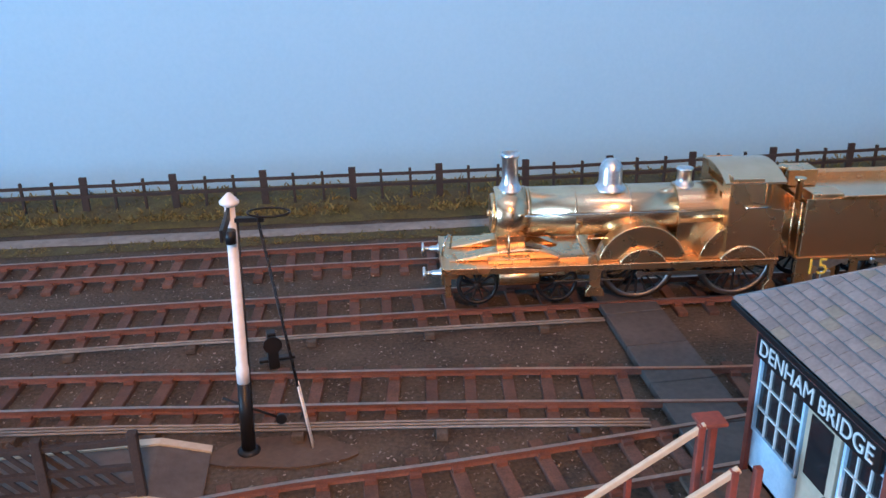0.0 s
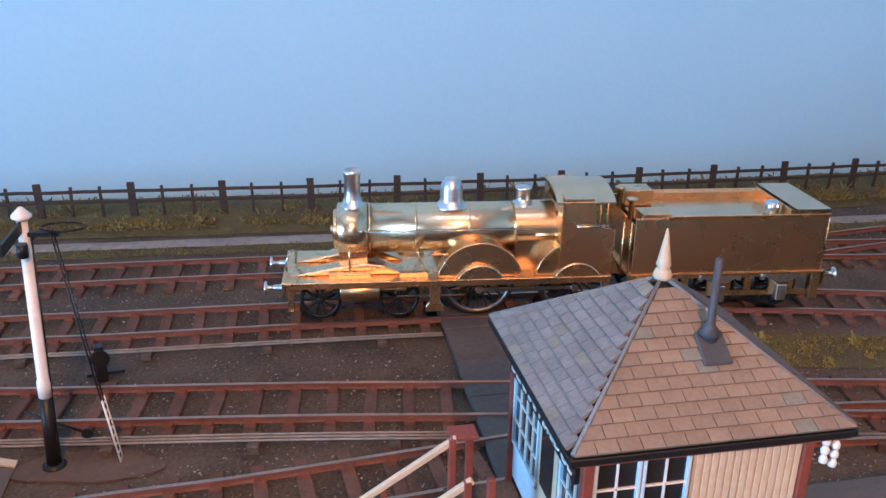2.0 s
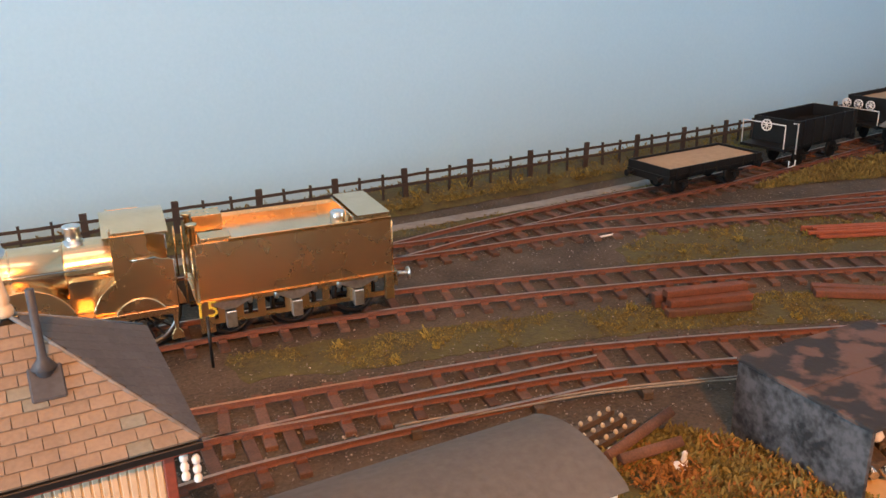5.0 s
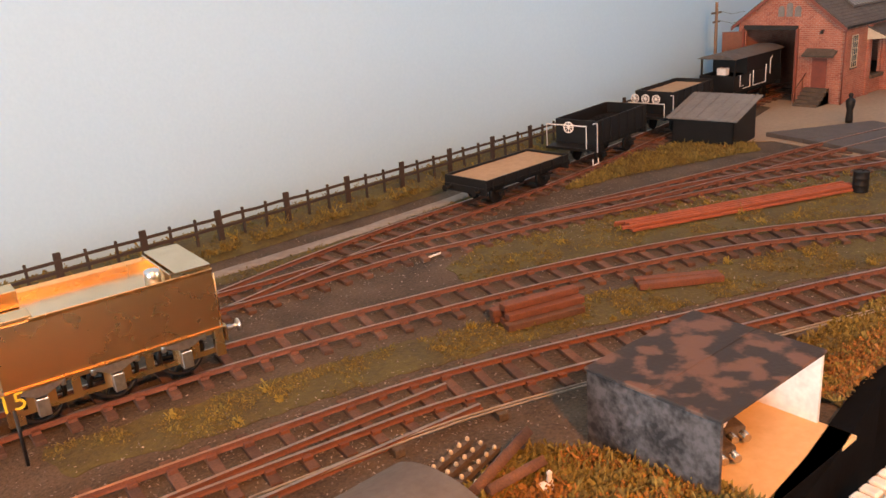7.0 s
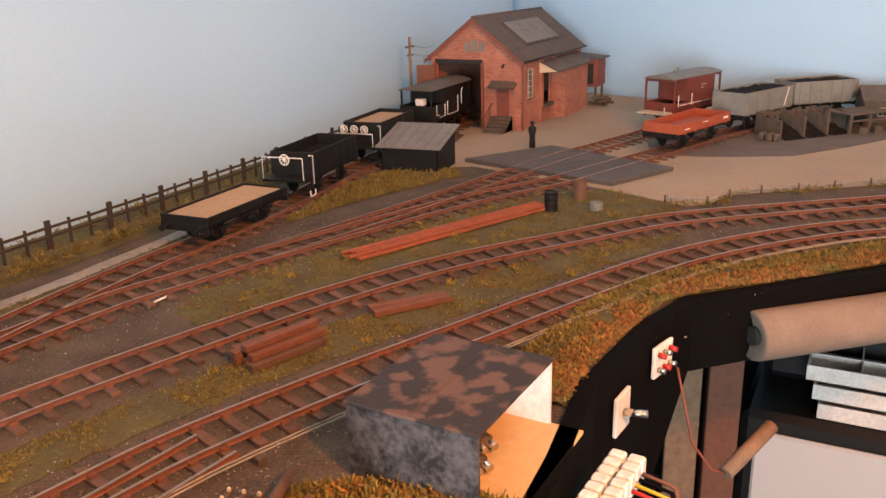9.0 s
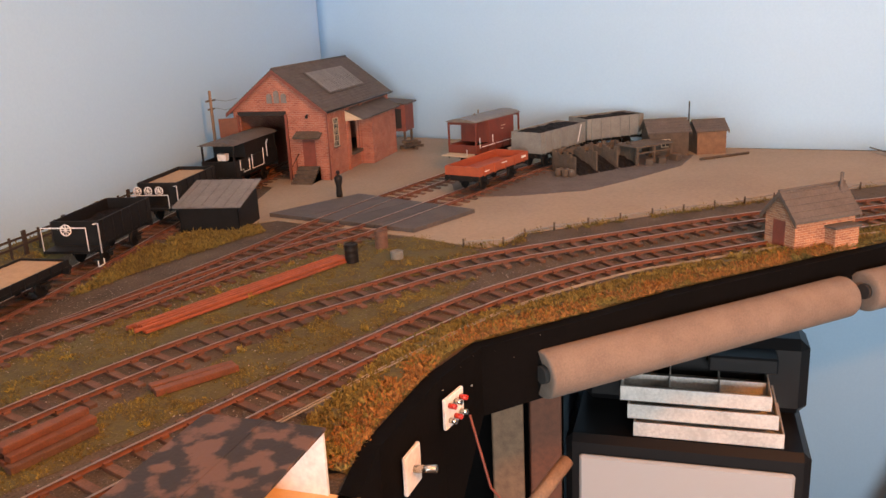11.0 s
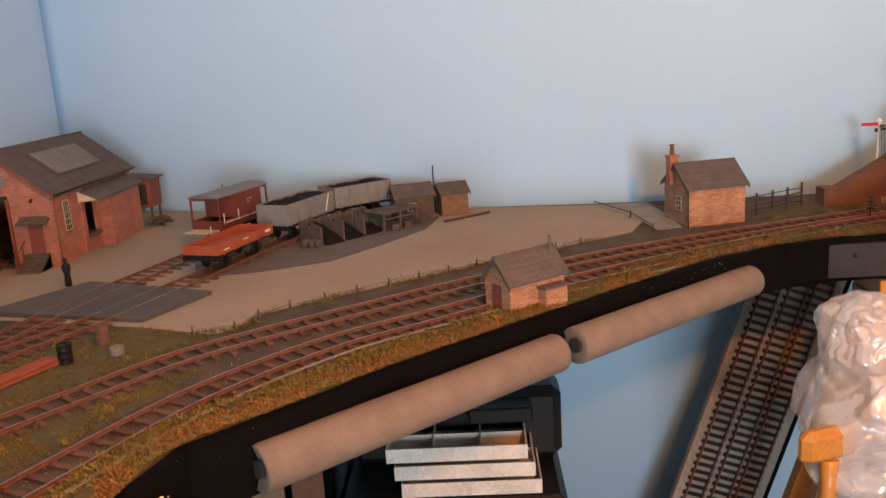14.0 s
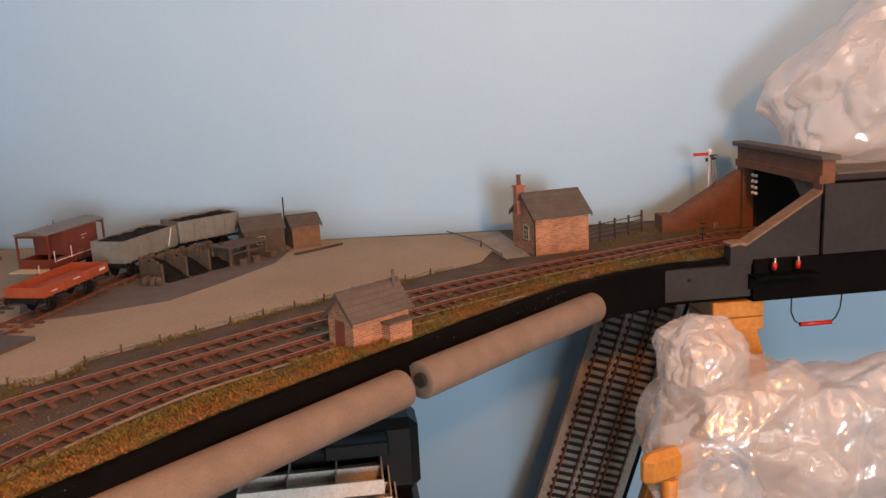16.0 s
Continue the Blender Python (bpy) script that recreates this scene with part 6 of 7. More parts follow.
# ---- wagons ----
def wagon(label, line, x, length, width, floor, top, side_mat, load=None, load_z=0.0, plank=0, van=None, ends=None, group=""):
    """A four-wheel wagon standing on a line at a given x."""
    s = line.s_at_x(x)
    p, d = line.at(s)
    t = thing("railway_wagon", label, "wagon", p.x, p.y, RAIL, math.degrees(math.atan2(d.y, d.x)), group)
    L, W = length / 2, width / 2
    part("underframe", boxes((-L, -W * 0.72, floor - 0.0065, L, -W * 0.72 + 0.002, floor - 0.0006), (-L, W * 0.72 - 0.002, floor - 0.0065, L, W * 0.72, floor - 0.0006),
                             (-L - 0.001, -W, floor - 0.0075, -L + 0.002, W, floor - 0.0002), (L - 0.002, -W, floor - 0.0075, L + 0.001, W, floor - 0.0002)), "wagon_black", t, bevel=0.0003)
    part("wagon_floor", boxes((-L, -W, floor - 0.0006, L, W, floor + 0.001)), side_mat, t)
    th = 0.0016
    if top > floor + 0.002:
        for s2 in (-1, 1):
            y0, y1 = sorted((s2 * W, s2 * (W - th)))
            sd = part("wagon_side", boxes((-L, y0, floor + 0.001, L, y1, top)), side_mat, t, bevel=0.0002)
            n = plank
            for k in range(n):
                xx = -L + 2 * L * (k + 0.5) / n
                yy = sorted((s2 * W, s2 * (W + 0.0012)))
                part("side_stanchion", boxes((xx - 0.0009, yy[0], floor - 0.002, xx + 0.0009, yy[1], top)), side_mat, sd)
            xx = s2 * L
            part("wagon_end", boxes((min(xx, xx - s2 * th), -W + th, floor + 0.001, max(xx, xx - s2 * th), W - th, top)), side_mat, t)
    if load:
        bm = bmesh.new()
        n = 14
        rr = random.Random(int(x * 1000))
        grid = [[bm.verts.new((-L + th + (2 * L - 2 * th) * i / n, -W + th + (2 * W - 2 * th) * j / 6, load_z + (rr.uniform(-0.0012, 0.0022) if load == "coal" else rr.uniform(-0.0002, 0.0002)))) for j in range(7)] for i in range(n + 1)]
        for a, b in zip(grid, grid[1:]):
            for j in range(6):
                bm.faces.new((a[j], b[j], b[j + 1], a[j + 1]))
        tagged(part("load", bm, load, t, "heaped coal load" if load == "coal" else "sandy boarded floor of the wagon"))
    for s2 in (-1, 1):
        for wx in (-L * 0.56, L * 0.56):
            bm = bmesh.new()
            lathe(bm, [(0.0108, -0.0014), (0.0100, 0.0014), (0.0070, 0.0016), (0.0022, 0.0022)], pose(wx, s2 * 0.0155, 0.0105, 90 if s2 < 0 else -90, 0, 0), 20)
            part("wheel", bm, "wagon_black", t)
            part("axlebox", boxes((wx - 0.003, s2 * W * 0.78 - 0.0015, 0.0075, wx + 0.003, s2 * W * 0.78 + 0.0015, 0.0125), (wx - 0.009, s2 * W * 0.78 - 0.0008, 0.0128, wx + 0.009, s2 * W * 0.78 + 0.0008, 0.0148)), "wagon_black", t, bevel=0.0004)
        for e in (-1, 1):
            bm = bmesh.new()
            lathe(bm, [(0.0022, 0), (0.0018, 0.005), (0.0012, 0.0052), (0.0012, 0.008), (0.0032, 0.0083), (0.0034, 0.0092)], pose(e * (L + 0.001), s2 * 0.0200, floor - 0.0036, 0, 90 * e, 0), 12)
            part("buffer", bm, "wagon_black", t)
    return t


def handrails(t, rows, r=0.0007, mat="white"):
    for pts in rows:
        bm = bmesh.new()
        tube(bm, pts, r, 6)
        part("handrail", bm, mat, t, "white painted handrail")


def brake_wheel(t, x, y, z, r=0.0052):
    bm = bmesh.new()
    m = pose(x, y, z, 0, 90, 0)
    pts = [m @ Vector((r * math.cos(math.radians(q)), r * math.sin(math.radians(q)), 0)) for q in range(0, 361, 30)]
    tube(bm, pts, 0.0007, 5)
    for q in range(0, 180, 45):
        c = Vector((r * math.cos(math.radians(q)), r * math.sin(math.radians(q)), 0))
        tube(bm, [m @ c, m @ -c], 0.0005, 5)
    part("brake_wheel", bm, "white", t, "white painted brake handwheel")


FL = 0.0265
w1 = wagon("black low-sided flat wagon with a sandy floor", LINE_E, 0.868, 0.132, 0.058, FL - 0.004, FL + 0.004, "wagon_black", "sand", FL + 0.0015, 7)
w2 = wagon("black ballast wagon with white handrails and brake wheel", LINE_E, 1.052, 0.118, 0.056, FL, 0.054, "wagon_black", "coal", 0.040, 6)
part("end_platform", boxes((-0.082, -0.027, FL - 0.003, -0.060, 0.027, FL)), "wagon_black", w2)
handrails(w2, [[(-0.081, -0.026, FL), (-0.081, -0.026, 0.052), (-0.081, 0.026, 0.052), (-0.081, 0.026, FL)], [(-0.061, -0.0285, FL - 0.008), (-0.061, -0.0285, 0.052), (-0.070, -0.0285, 0.053)], [(-0.072, -0.029, 0.006), (-0.060, -0.029, 0.006), (-0.060, -0.029, 0.012)], [(-0.072, -0.029, 0.006), (-0.072, -0.029, 0.013)]])
brake_wheel(w2, -0.0825, -0.004, 0.050, 0.0060)
w3 = wagon("black ballast hopper with sandy load and three brake wheels", LINE_E, 1.245, 0.118, 0.056, FL, 0.056, "wagon_black", "sand", 0.051, 6)
part("end_platform", boxes((-0.082, -0.027, FL - 0.003, -0.060, 0.027, FL)), "wagon_black", w3)
handrails(w3, [[(-0.081, -0.026, FL), (-0.081, -0.026, 0.044), (-0.081, 0.026, 0.044), (-0.081, 0.026, FL)], [(-0.061, -0.0285, FL - 0.010), (-0.061, -0.0285, 0.052), (-0.068, -0.0285, 0.053)]])
for yy in (-0.015, 0.0, 0.015):
    brake_wheel(w3, -0.0825, yy, 0.050, 0.0052)
w4 = wagon("black plough brake van with white handrails entering the shed", LINE_E, 1.445, 0.150, 0.056, FL, 0.050, "wagon_black", None, 0, 0)
for px in (-0.072, -0.036, 0.072):
    for py in (-0.026, 0.026):
        part("van_post", boxes((px - 0.0012, py - 0.0012, 0.050, px + 0.0012, py + 0.0012, 0.0745)), "wagon_black", w4)
part("van_body", boxes((-0.036, -0.0265, 0.050, 0.074, 0.0265, 0.0745)), "wagon_black", w4)
bm = bmesh.new()
prism(bm, [(-0.030, 0.0742), *[(a, b) for a, b in arc(0, 0.006, 0.0745, 114, 66, 10)], (0.030, 0.0742)], "x", -0.079, 0.079)
part("van_roof", bm, "roof_dark", w4)
handrails(w4, [[(-0.050, -0.0290, 0.030), (-0.030, -0.0290, 0.030), (-0.030, -0.0290, 0.048)], [(-0.020, -0.0290, 0.052), (-0.020, -0.0290, 0.030), (0.020, -0.0290, 0.030), (0.020, -0.0290, 0.056)], [(0.034, -0.0290, 0.040), (0.034, -0.0290, 0.062), (0.040, -0.0290, 0.066)], [(-0.060, -0.0290, 0.050), (-0.060, -0.0290, 0.034), (-0.050, -0.0290, 0.034)]])
part("cab_fitting", boxes((-0.068, -0.010, 0.050, -0.058, 0.004, 0.060)), "plastic_white", w4)

w5 = wagon("orange-red low-sided wagon with two bar markings", LINE_F, 1.472, 0.150, 0.058, FL - 0.001, 0.0385, "wagon_red", "wagon_red", FL + 0.001, 5)
part("number_bars", boxes((-0.062, -0.0304, 0.030, -0.048, -0.0302, 0.0315), (0.050, -0.0304, 0.031, 0.064, -0.0302, 0.0345), (-0.012, -0.0304, 0.034, 0.004, -0.0302, 0.0352)), "white", w5, "small white painted marking bars")
w6 = wagon("pale grey steel mineral wagon heaped with coal", LINE_F, 1.648, 0.140, 0.058, FL, 0.060, "wagon_grey", "coal", 0.0570, 6)
part("white_stripe", new_bm(prism, [(0.040, 0.030), (0.043, 0.030), (0.055, 0.058), (0.052, 0.058)], "y", -0.0306, -0.0303), "white", w6, "white diagonal door stripe")
w7 = wagon("grey high-sided mineral wagon filled with coal", LINE_F, 1.775, 0.120, 0.058, FL, 0.062, "wagon_grey", "coal", 0.0590, 6)
w8 = wagon("dark red goods brake van with grey roof", LINE_D, 1.648, 0.140, 0.056, FL, 0.040, "van_red", None, 0, 6)
part("van_body", boxes((-0.032, -0.0265, 0.040, 0.052, 0.0265, 0.0775)), "van_red", w8)
for px in (-0.069, -0.030, 0.069):
    for py in (-0.0265, 0.0265):
        part("veranda_post", boxes((px - 0.0013, py - 0.0013, 0.040, px + 0.0013, py + 0.0013, 0.0775)), "van_red", w8)
part("end_valance", boxes((-0.0695, -0.0265, 0.073, -0.0680, 0.0265, 0.0775), (0.0680, -0.0265, 0.073, 0.0695, 0.0265, 0.0775)), "van_red", w8)
bm = bmesh.new()
prism(bm, [(-0.0285, 0.0775), *[(a, b) for a, b in arc(0, 0.0, 0.0835, 109, 71, 10)], (0.0285, 0.0775)], "x", -0.074, 0.074)
rf = part("van_roof", bm, "skylight", w8, "dusty grey curved roof")
bm = bmesh.new()
rod(bm, (0.0, 0.012, 0.080), (0.0, 0.012, 0.089), 0.0012, 8)
rod(bm, (-0.030, 0.0, 0.083), (-0.030, 0.0, 0.087), 0.0014, 8)
part("roof_vent", bm, "grey_zinc", rf)
part("end_platform", boxes((-0.095, -0.025, FL - 0.002, -0.070, 0.025, FL)), "cream", w8, "pale boarded end platform")
handrails(w8, [[(-0.060, -0.0282, 0.034), (-0.060, -0.0282, 0.052)], [(-0.020, -0.0282, 0.034), (-0.020, -0.0282, 0.052)], [(-0.060, -0.0282, 0.036), (-0.020, -0.0282, 0.036), (0.040, -0.0282, 0.036)], [(-0.090, -0.022, FL), (-0.090, -0.022, FL + 0.010)]])
part("marking_bars", boxes((0.010, -0.0270, 0.062, 0.024, -0.0267, 0.0632), (0.010, -0.0270, 0.057, 0.018, -0.0267, 0.0582)), "cream", w8, "small pale marking bars")


# ---- coal bins and staging ----
def coal_bins():
    t = thing("coal_bins", "timber coal bins heaped with dark coal", "coal bin", 1.628, -0.262, 0, -43)
    for k in range(4):
        xx = -0.066 + k * 0.044
        for q in range(6):
            part("sleeper_wall", boxes((xx - 0.0018, -0.026 + q * 0.0095, 0.0015, xx + 0.0018, -0.0170 + q * 0.0095, 0.031 + 0.003 * ((q * 7 + k) % 3))), "old_wood", t, bevel=0.0004)
    for q in range(14):
        part("sleeper_wall", boxes((-0.066 + q * 0.0095, 0.030, 0.0015, -0.0572 + q * 0.0095, 0.0335, 0.034 + 0.002 * (q % 3))), "old_wood", t, bevel=0.0004)
    for k in range(3):
        bm = bmesh.new()
        rr = random.Random(k)
        n = 10
        g = [[bm.verts.new((-0.064 + k * 0.044 + 0.040 * i / n, -0.034 + 0.062 * j / n, max(0.0016, (0.032 - 0.004 * k) * (j / n) ** 0.9 * (1 - 0.5 * abs(i / n - 0.5)) + rr.uniform(-0.0014, 0.0014)))) for j in range(n + 1)] for i in range(n + 1)]
        for a, b in zip(g, g[1:]):
            for j in range(n):
                bm.faces.new((a[j], b[j], b[j + 1], a[j + 1]))
        part("coal", bm, "coal", t, "heap of dark coal")
    for k, (sx, sy) in enumerate(((-0.078, -0.030), (-0.076, -0.018), (-0.084, -0.022), (-0.080, -0.006), (-0.088, -0.010))):
        bm = bmesh.new()
        lathe(bm, [(0.0048, 0.0015), (0.0056, 0.006), (0.0050, 0.012), (0.0026, 0.0142)], pose(sx, sy, 0), 12)
        tagged(solid("coal_sack", bm, "old_wood"), "small filled brown coal sack by the bins", "sack", group="sacks by the coal bins").matrix_world = pose(1.628, -0.262, 0, 0, 0, -43)


coal_bins()
st = thing("loading_platform", "weathered timber staging with flat boarded top", "platform", 1.690, -0.335, 0, -43)
part("deck", boxes((-0.042, -0.026, 0.030, 0.042, 0.026, 0.033)), "old_wood", st, bevel=0.0005)
for xx in (-0.038, 0.0, 0.038):
    for yy in (-0.022, 0.022):
        part("leg", boxes((xx - 0.002, yy - 0.002, 0.0015, xx + 0.002, yy + 0.002, 0.030)), "old_wood", st)
part("brace", boxes((-0.040, -0.0245, 0.020, 0.040, -0.0225, 0.0225)), "old_wood", st)
bm = bmesh.new()
rod(bm, (1.700, -0.425, 0.0035), (1.762, -0.505, 0.0035), 0.0022, 8)
tagged(solid("timber_baulk", bm, "old_wood"), "round weathered timber baulk on the yard", "timber")
bm = bmesh.new()
rod(bm, (1.800, -0.405, 0.0013), (1.800, -0.405, 0.088), 0.0012, 8)
tagged(solid("yard_pole", bm, "black"), "thin dark upright pole behind the coal office", "pole")
for k, (bx, by) in enumerate(((1.655, -0.345), (1.672, -0.362), (1.700, -0.385))):
    bm = bmesh.new()
    box(bm, -0.008, -0.006, 0.0015, 0.008, 0.006, 0.012, pose(bx, by, 0, 0, 0, 25 * k))
    tagged(solid("crate", bm, "old_wood", 0.0006), "small dark wooden crate beneath the staging", "crate", group="crates by the staging")


# ---- figure, poles, drums, stacks ----
bm = bmesh.new()
lathe(bm, [(0.0045, 0.0013), (0.0048, 0.006), (0.0040, 0.018), (0.0056, 0.024), (0.0062, 0.031), (0.0040, 0.0335), (0.0016, 0.0345), (0.0030, 0.0370), (0.0030, 0.0395), (0.0014, 0.0412)], pose(1.390, 0.094, 0), 12)
tagged(solid("model_figurine", bm, "wagon_black"), "tiny dark model figurine standing in the yard", "figurine")
t = thing("telegraph_pole", "tall grey timber pole with wires beside the shed", "pole", 1.520, 0.372)
bm = bmesh.new()
lathe(bm, [(0.0030, 0), (0.0024, 0.150)], None, 10)
part("pole", bm, "tan_wood", t)
part("crossarm", boxes((-0.014, -0.0012, 0.132, 0.014, 0.0012, 0.135), (-0.010, -0.0012, 0.118, 0.010, 0.0012, 0.1205)), "old_wood", t)
bm = bmesh.new()
for zz in (0.135, 0.1205):
    tube(bm, [(0.010, 0, zz), (0.030, -0.010, zz - 0.006), (0.055, -0.020, zz - 0.004)], 0.0003, 4)
part("wire", bm, "black", t)

for x, y, r, h, mat, lab in ((1.075, -0.052, 0.0075, 0.022, "wagon_black", "rusty black oil drum on the moss"), (1.133, -0.066, 0.0075, 0.023, "sleeper", "dark rusty oil drum on the moss"), (1.094, -0.098, 0.0070, 0.010, "wagon_grey", "short bare metal drum on the moss")):
    t = thing("oil_drum", lab, "drum", x, y, 0, group="drums beside the rail stack")
    bm = bmesh.new()
    lathe(bm, [(r, 0.001), (r * 1.05, 0.0016), (r, 0.0025), (r, h * 0.36), (r * 1.05, h * 0.39), (r, h * 0.42), (r, h * 0.66), (r * 1.05, h * 0.69), (r, h * 0.72), (r, h - 0.001), (r * 1.04, h - 0.0004), (r * 0.94, h), (r * 0.92, h - 0.001)], None, 20)
    part("drum_body", bm, mat, t)
    bm = bmesh.new()
    lathe(bm, [(0.0012, h - 0.001), (0.0012, h + 0.0004)], pose(r * 0.5, 0, 0), 8)
    part("bung", bm, mat, t)

rng = random.Random(5)
stack_l = thing("rail_stack", "stack of long rust-red painted rails on the moss", "rail stack", 0.965, 0.010, 0, -23.5)
for k in range(9):
    z = 0.0018 + 0.0030 * (k // 5)
    yy = -0.011 + 0.0052 * (k % 5) + (0.0026 if k >= 5 else 0)
    bm = bmesh.new()
    a = rng.uniform(-0.9, 0.9)
    box(bm, -0.130 + rng.uniform(-0.008, 0.004), -0.0013, 0, 0.128 + rng.uniform(-0.004, 0.008), 0.0013, 0.0028, pose(0, yy, z, 0, 0, a))
    part("rail", bm, "red_rail", stack_l, bevel=0.0004)

pile = thing("sleeper_pile", "low pile of reddish old sleepers on the grass", "sleeper pile", 0.652, -0.002, 0, -20)
for k, (dx, dy, z, a) in enumerate(((0, -0.014, 0, 2), (0.002, -0.005, 0, -2), (-0.002, 0.004, 0, 1), (0, 0.013, 0, -1), (0.003, -0.009, 0.0052, 3), (-0.003, 0.001, 0.0052, -3), (0.002, 0.009, 0.0052, 1), (0.002, -0.003, 0.0104, 4))):
    bm = bmesh.new()
    box(bm, -0.031, -0.0038, 0.001, 0.031, 0.0038, 0.0060, pose(dx, dy, z, 0, 0, a))
    part("sleeper", bm, M["rust"] if k % 3 else "sleeper", pile, bevel=0.0005)
pair = thing("sleeper_pile", "two old rusty sleepers lying on the grass", "sleeper pile", 0.763, -0.048, 0, -38)
for dy, a in ((-0.004, 2), (0.005, -1)):
    bm = bmesh.new()
    box(bm, -0.033, -0.0036, 0.001, 0.033, 0.0036, 0.0062, pose(0, dy, 0, 0, 0, a))
    part("sleeper", bm, "rust", pair, bevel=0.0005)
for x, y, a in ((0.288, 0.270, 20), (0.700, 0.150, 40)):
    bm = bmesh.new()
    m = pose(x, y, 0.0022, 0, 0, a)
    tube(bm, [m @ Vector((-0.012, 0.010, 0)), m @ Vector((0, 0, 0)), m @ Vector((0.012, 0.002, 0))], 0.0010, 6)
    tagged(solid("white_marker", bm, "white"), "bent white wire marker lying by the track", "marker", group="white track markers")
t = thing("speed_sign", "small yellow figure sign on a thin black post", "sign", 0.328, 0.079, 0, -8)
bm = bmesh.new()
rod(bm, (0, 0, 0), (0, 0, 0.034), 0.0010, 8)
part("post", bm, "black", t)
M["sign_yellow"] = material("yellow_sign_paint", (0.65, 0.45, 0.05), 0.6)
writing("figures", "15", 0.0145, pose(0, -0.0012, 0.0385, 90, 0, 0), "sign_yellow", t)

bm = bmesh.new()
lathe(bm, [(0.0030, 0.0), (0.0030, 0.004), (0.0018, 0.006), (0.0018, 0.016), (0.0032, 0.017), (0.0032, 0.023), (0.0012, 0.025)], pose(0.203, 0.288, 0.0012), 12)
tagged(solid("lineside_post", bm, "black"), "short black iron post beside the path", "post")
# Plain shape standing in for a small white cat-like figurine.
bm = bmesh.new()
lathe(bm, [(0.0038, 0), (0.0042, 0.0014), (0.0026, 0.0026), (0.0008, 0.003)], pose(0.497, -0.146, 0.0020), 12)
lathe(bm, [(0.0014, 0), (0.0018, 0.0024), (0.0011, 0.0050), (0.0015, 0.0066), (0.0005, 0.0078)], pose(0.500, -0.146, 0.0030), 12)
tagged(solid("white_figurine", bm, "white"), "small white cat-like figurine in plain shape on the grass", "ornament")

# point rodding and wires
def rodding(label, line, s0, s1, off, n, gap, z=0.0062):
    t = thing("point_rodding", label, "rodding")
    for k in range(n):
        bm = bmesh.new()
        m = max(2, int((s1 - s0) / 0.03))
        tube(bm, [line.side(s0 + (s1 - s0) * i / m, off + k * gap) + Vector((0, 0, z)) for i in range(m + 1)], 0.0007, 5)
        part("rod", bm, "path", t)
    s = s0 + 0.01
    while s < s1:
        p, d = line.at(s)
        q = line.side(s, off + gap * (n - 1) / 2)
        bm = bmesh.new()
        w = 0.003 + gap * n / 2
        box(bm, -0.0030, -w, 0.0004, 0.0030, w, z - 0.0008, pose(q.x, q.y, 0, 0, 0, math.degrees(math.atan2(d.y, d.x))))
        part("rod_stool", bm, "old_wood", t, bevel=0.0005)
        s += 0.070
    return t


rodding("grey point rods on stools beside the running track", LINE_B, LINE_B.s_at_x(-0.12), LINE_B.s_at_x(0.20), -0.0370, 3, 0.0026)
rodding("rusty point rods on stools along the layout edge", LINE_B, LINE_B.s_at_x(0.40), LINE_B.s_at_x(1.35), -0.0400, 2, 0.0030)
rodding("thin signal wires on stakes between the tracks", LINE_A, LINE_A.s_at_x(-0.40), LINE_A.s_at_x(0.21), -0.0380, 2, 0.0030, 0.0052)


# ---- platform ramp with fence ----
def station_platform():
    t = thing("station_platform", "brick-faced station platform end with pale edging", "platform")
    bm = bmesh.new()
    prism(bm, [(-0.60, 0), (-0.018, 0), (-0.018, 0.0010), (-0.040, 0.0080), (-0.60, 0.0080)], "y", -0.0430, 0.0040)
    part("brick_face", bm, "brick_brown", t, "orange-brown brick platform face")
    part("ramp", new_bm(prism, [(-0.018, 0.0012), (-0.040, 0.0082), (-0.60, 0.0082), (-0.60, 0.0090), (-0.040, 0.0090), (-0.0176, 0.0020)], "y", -0.0380, 0.0000), "ash", t, "grey platform surface")
    for y0, y1 in ((-0.0445, -0.0380), (0.0000, 0.0050)):
        part("edging", new_bm(prism, [(-0.0176, 0.0012), (-0.040, 0.0082), (-0.60, 0.0082), (-0.60, 0.0100), (-0.040, 0.0100), (-0.0172, 0.0030)], "y", y0, y1), "cream", t, "pale painted platform edge")


station_platform()
pf = thing("platform_fence", "dark brown slatted fence standing on the platform", "fence", 0, -0.0365, 0.0090)
for x in (-0.041, -0.079, -0.117, -0.155, -0.193, -0.231):
    part("post", boxes((x - 0.0020, -0.0020, 0.0, x + 0.0020, 0.0020, 0.032)), "fence", pf, bevel=0.0003)
for z in (0.005, 0.0150, 0.0275):
    part("fence_rail", boxes((-0.26, -0.0012, z - 0.0012, -0.041, 0.0012, z + 0.0012)), "fence", pf)
x = -0.045
while x > -0.25:
    bm = bmesh.new()
    box(bm, -0.0011, 0.0014, 0.0, 0.0011, 0.0022, 0.0395, pose(x, 0, 0.001, 0, -42, 0))
    part("slat", bm, "fence", pf)
    x -= 0.0064


# ---- grounded van, shelter box, rack ----
v = thing("grounded_van_body", "old van body with curved dark grey roof on the ground", "van body", 0.360, -0.1560, 0.003, 0)
part("side", boxes((-0.064, -0.030, -0.003, 0.064, 0.030, 0.0375)), "white", v, "dirty white planked sides")
bm = bmesh.new()
curve = arc(0, -0.018, 0.0650, 119, 61, 12)
prism(bm, [(-0.0335, 0.0372), *curve, (0.0335, 0.0372)], "x", -0.070, 0.068)
M["felt"] = material("dusty_roof_felt", (0.115, 0.108, 0.100), 0.9, colour2=(0.085, 0.08, 0.075), scale=20, fine=250, bump=0.0004, bump_scale=300)
part("roof", bm, "felt", v, "smooth dusty dark grey roof", bevel=0.0008)

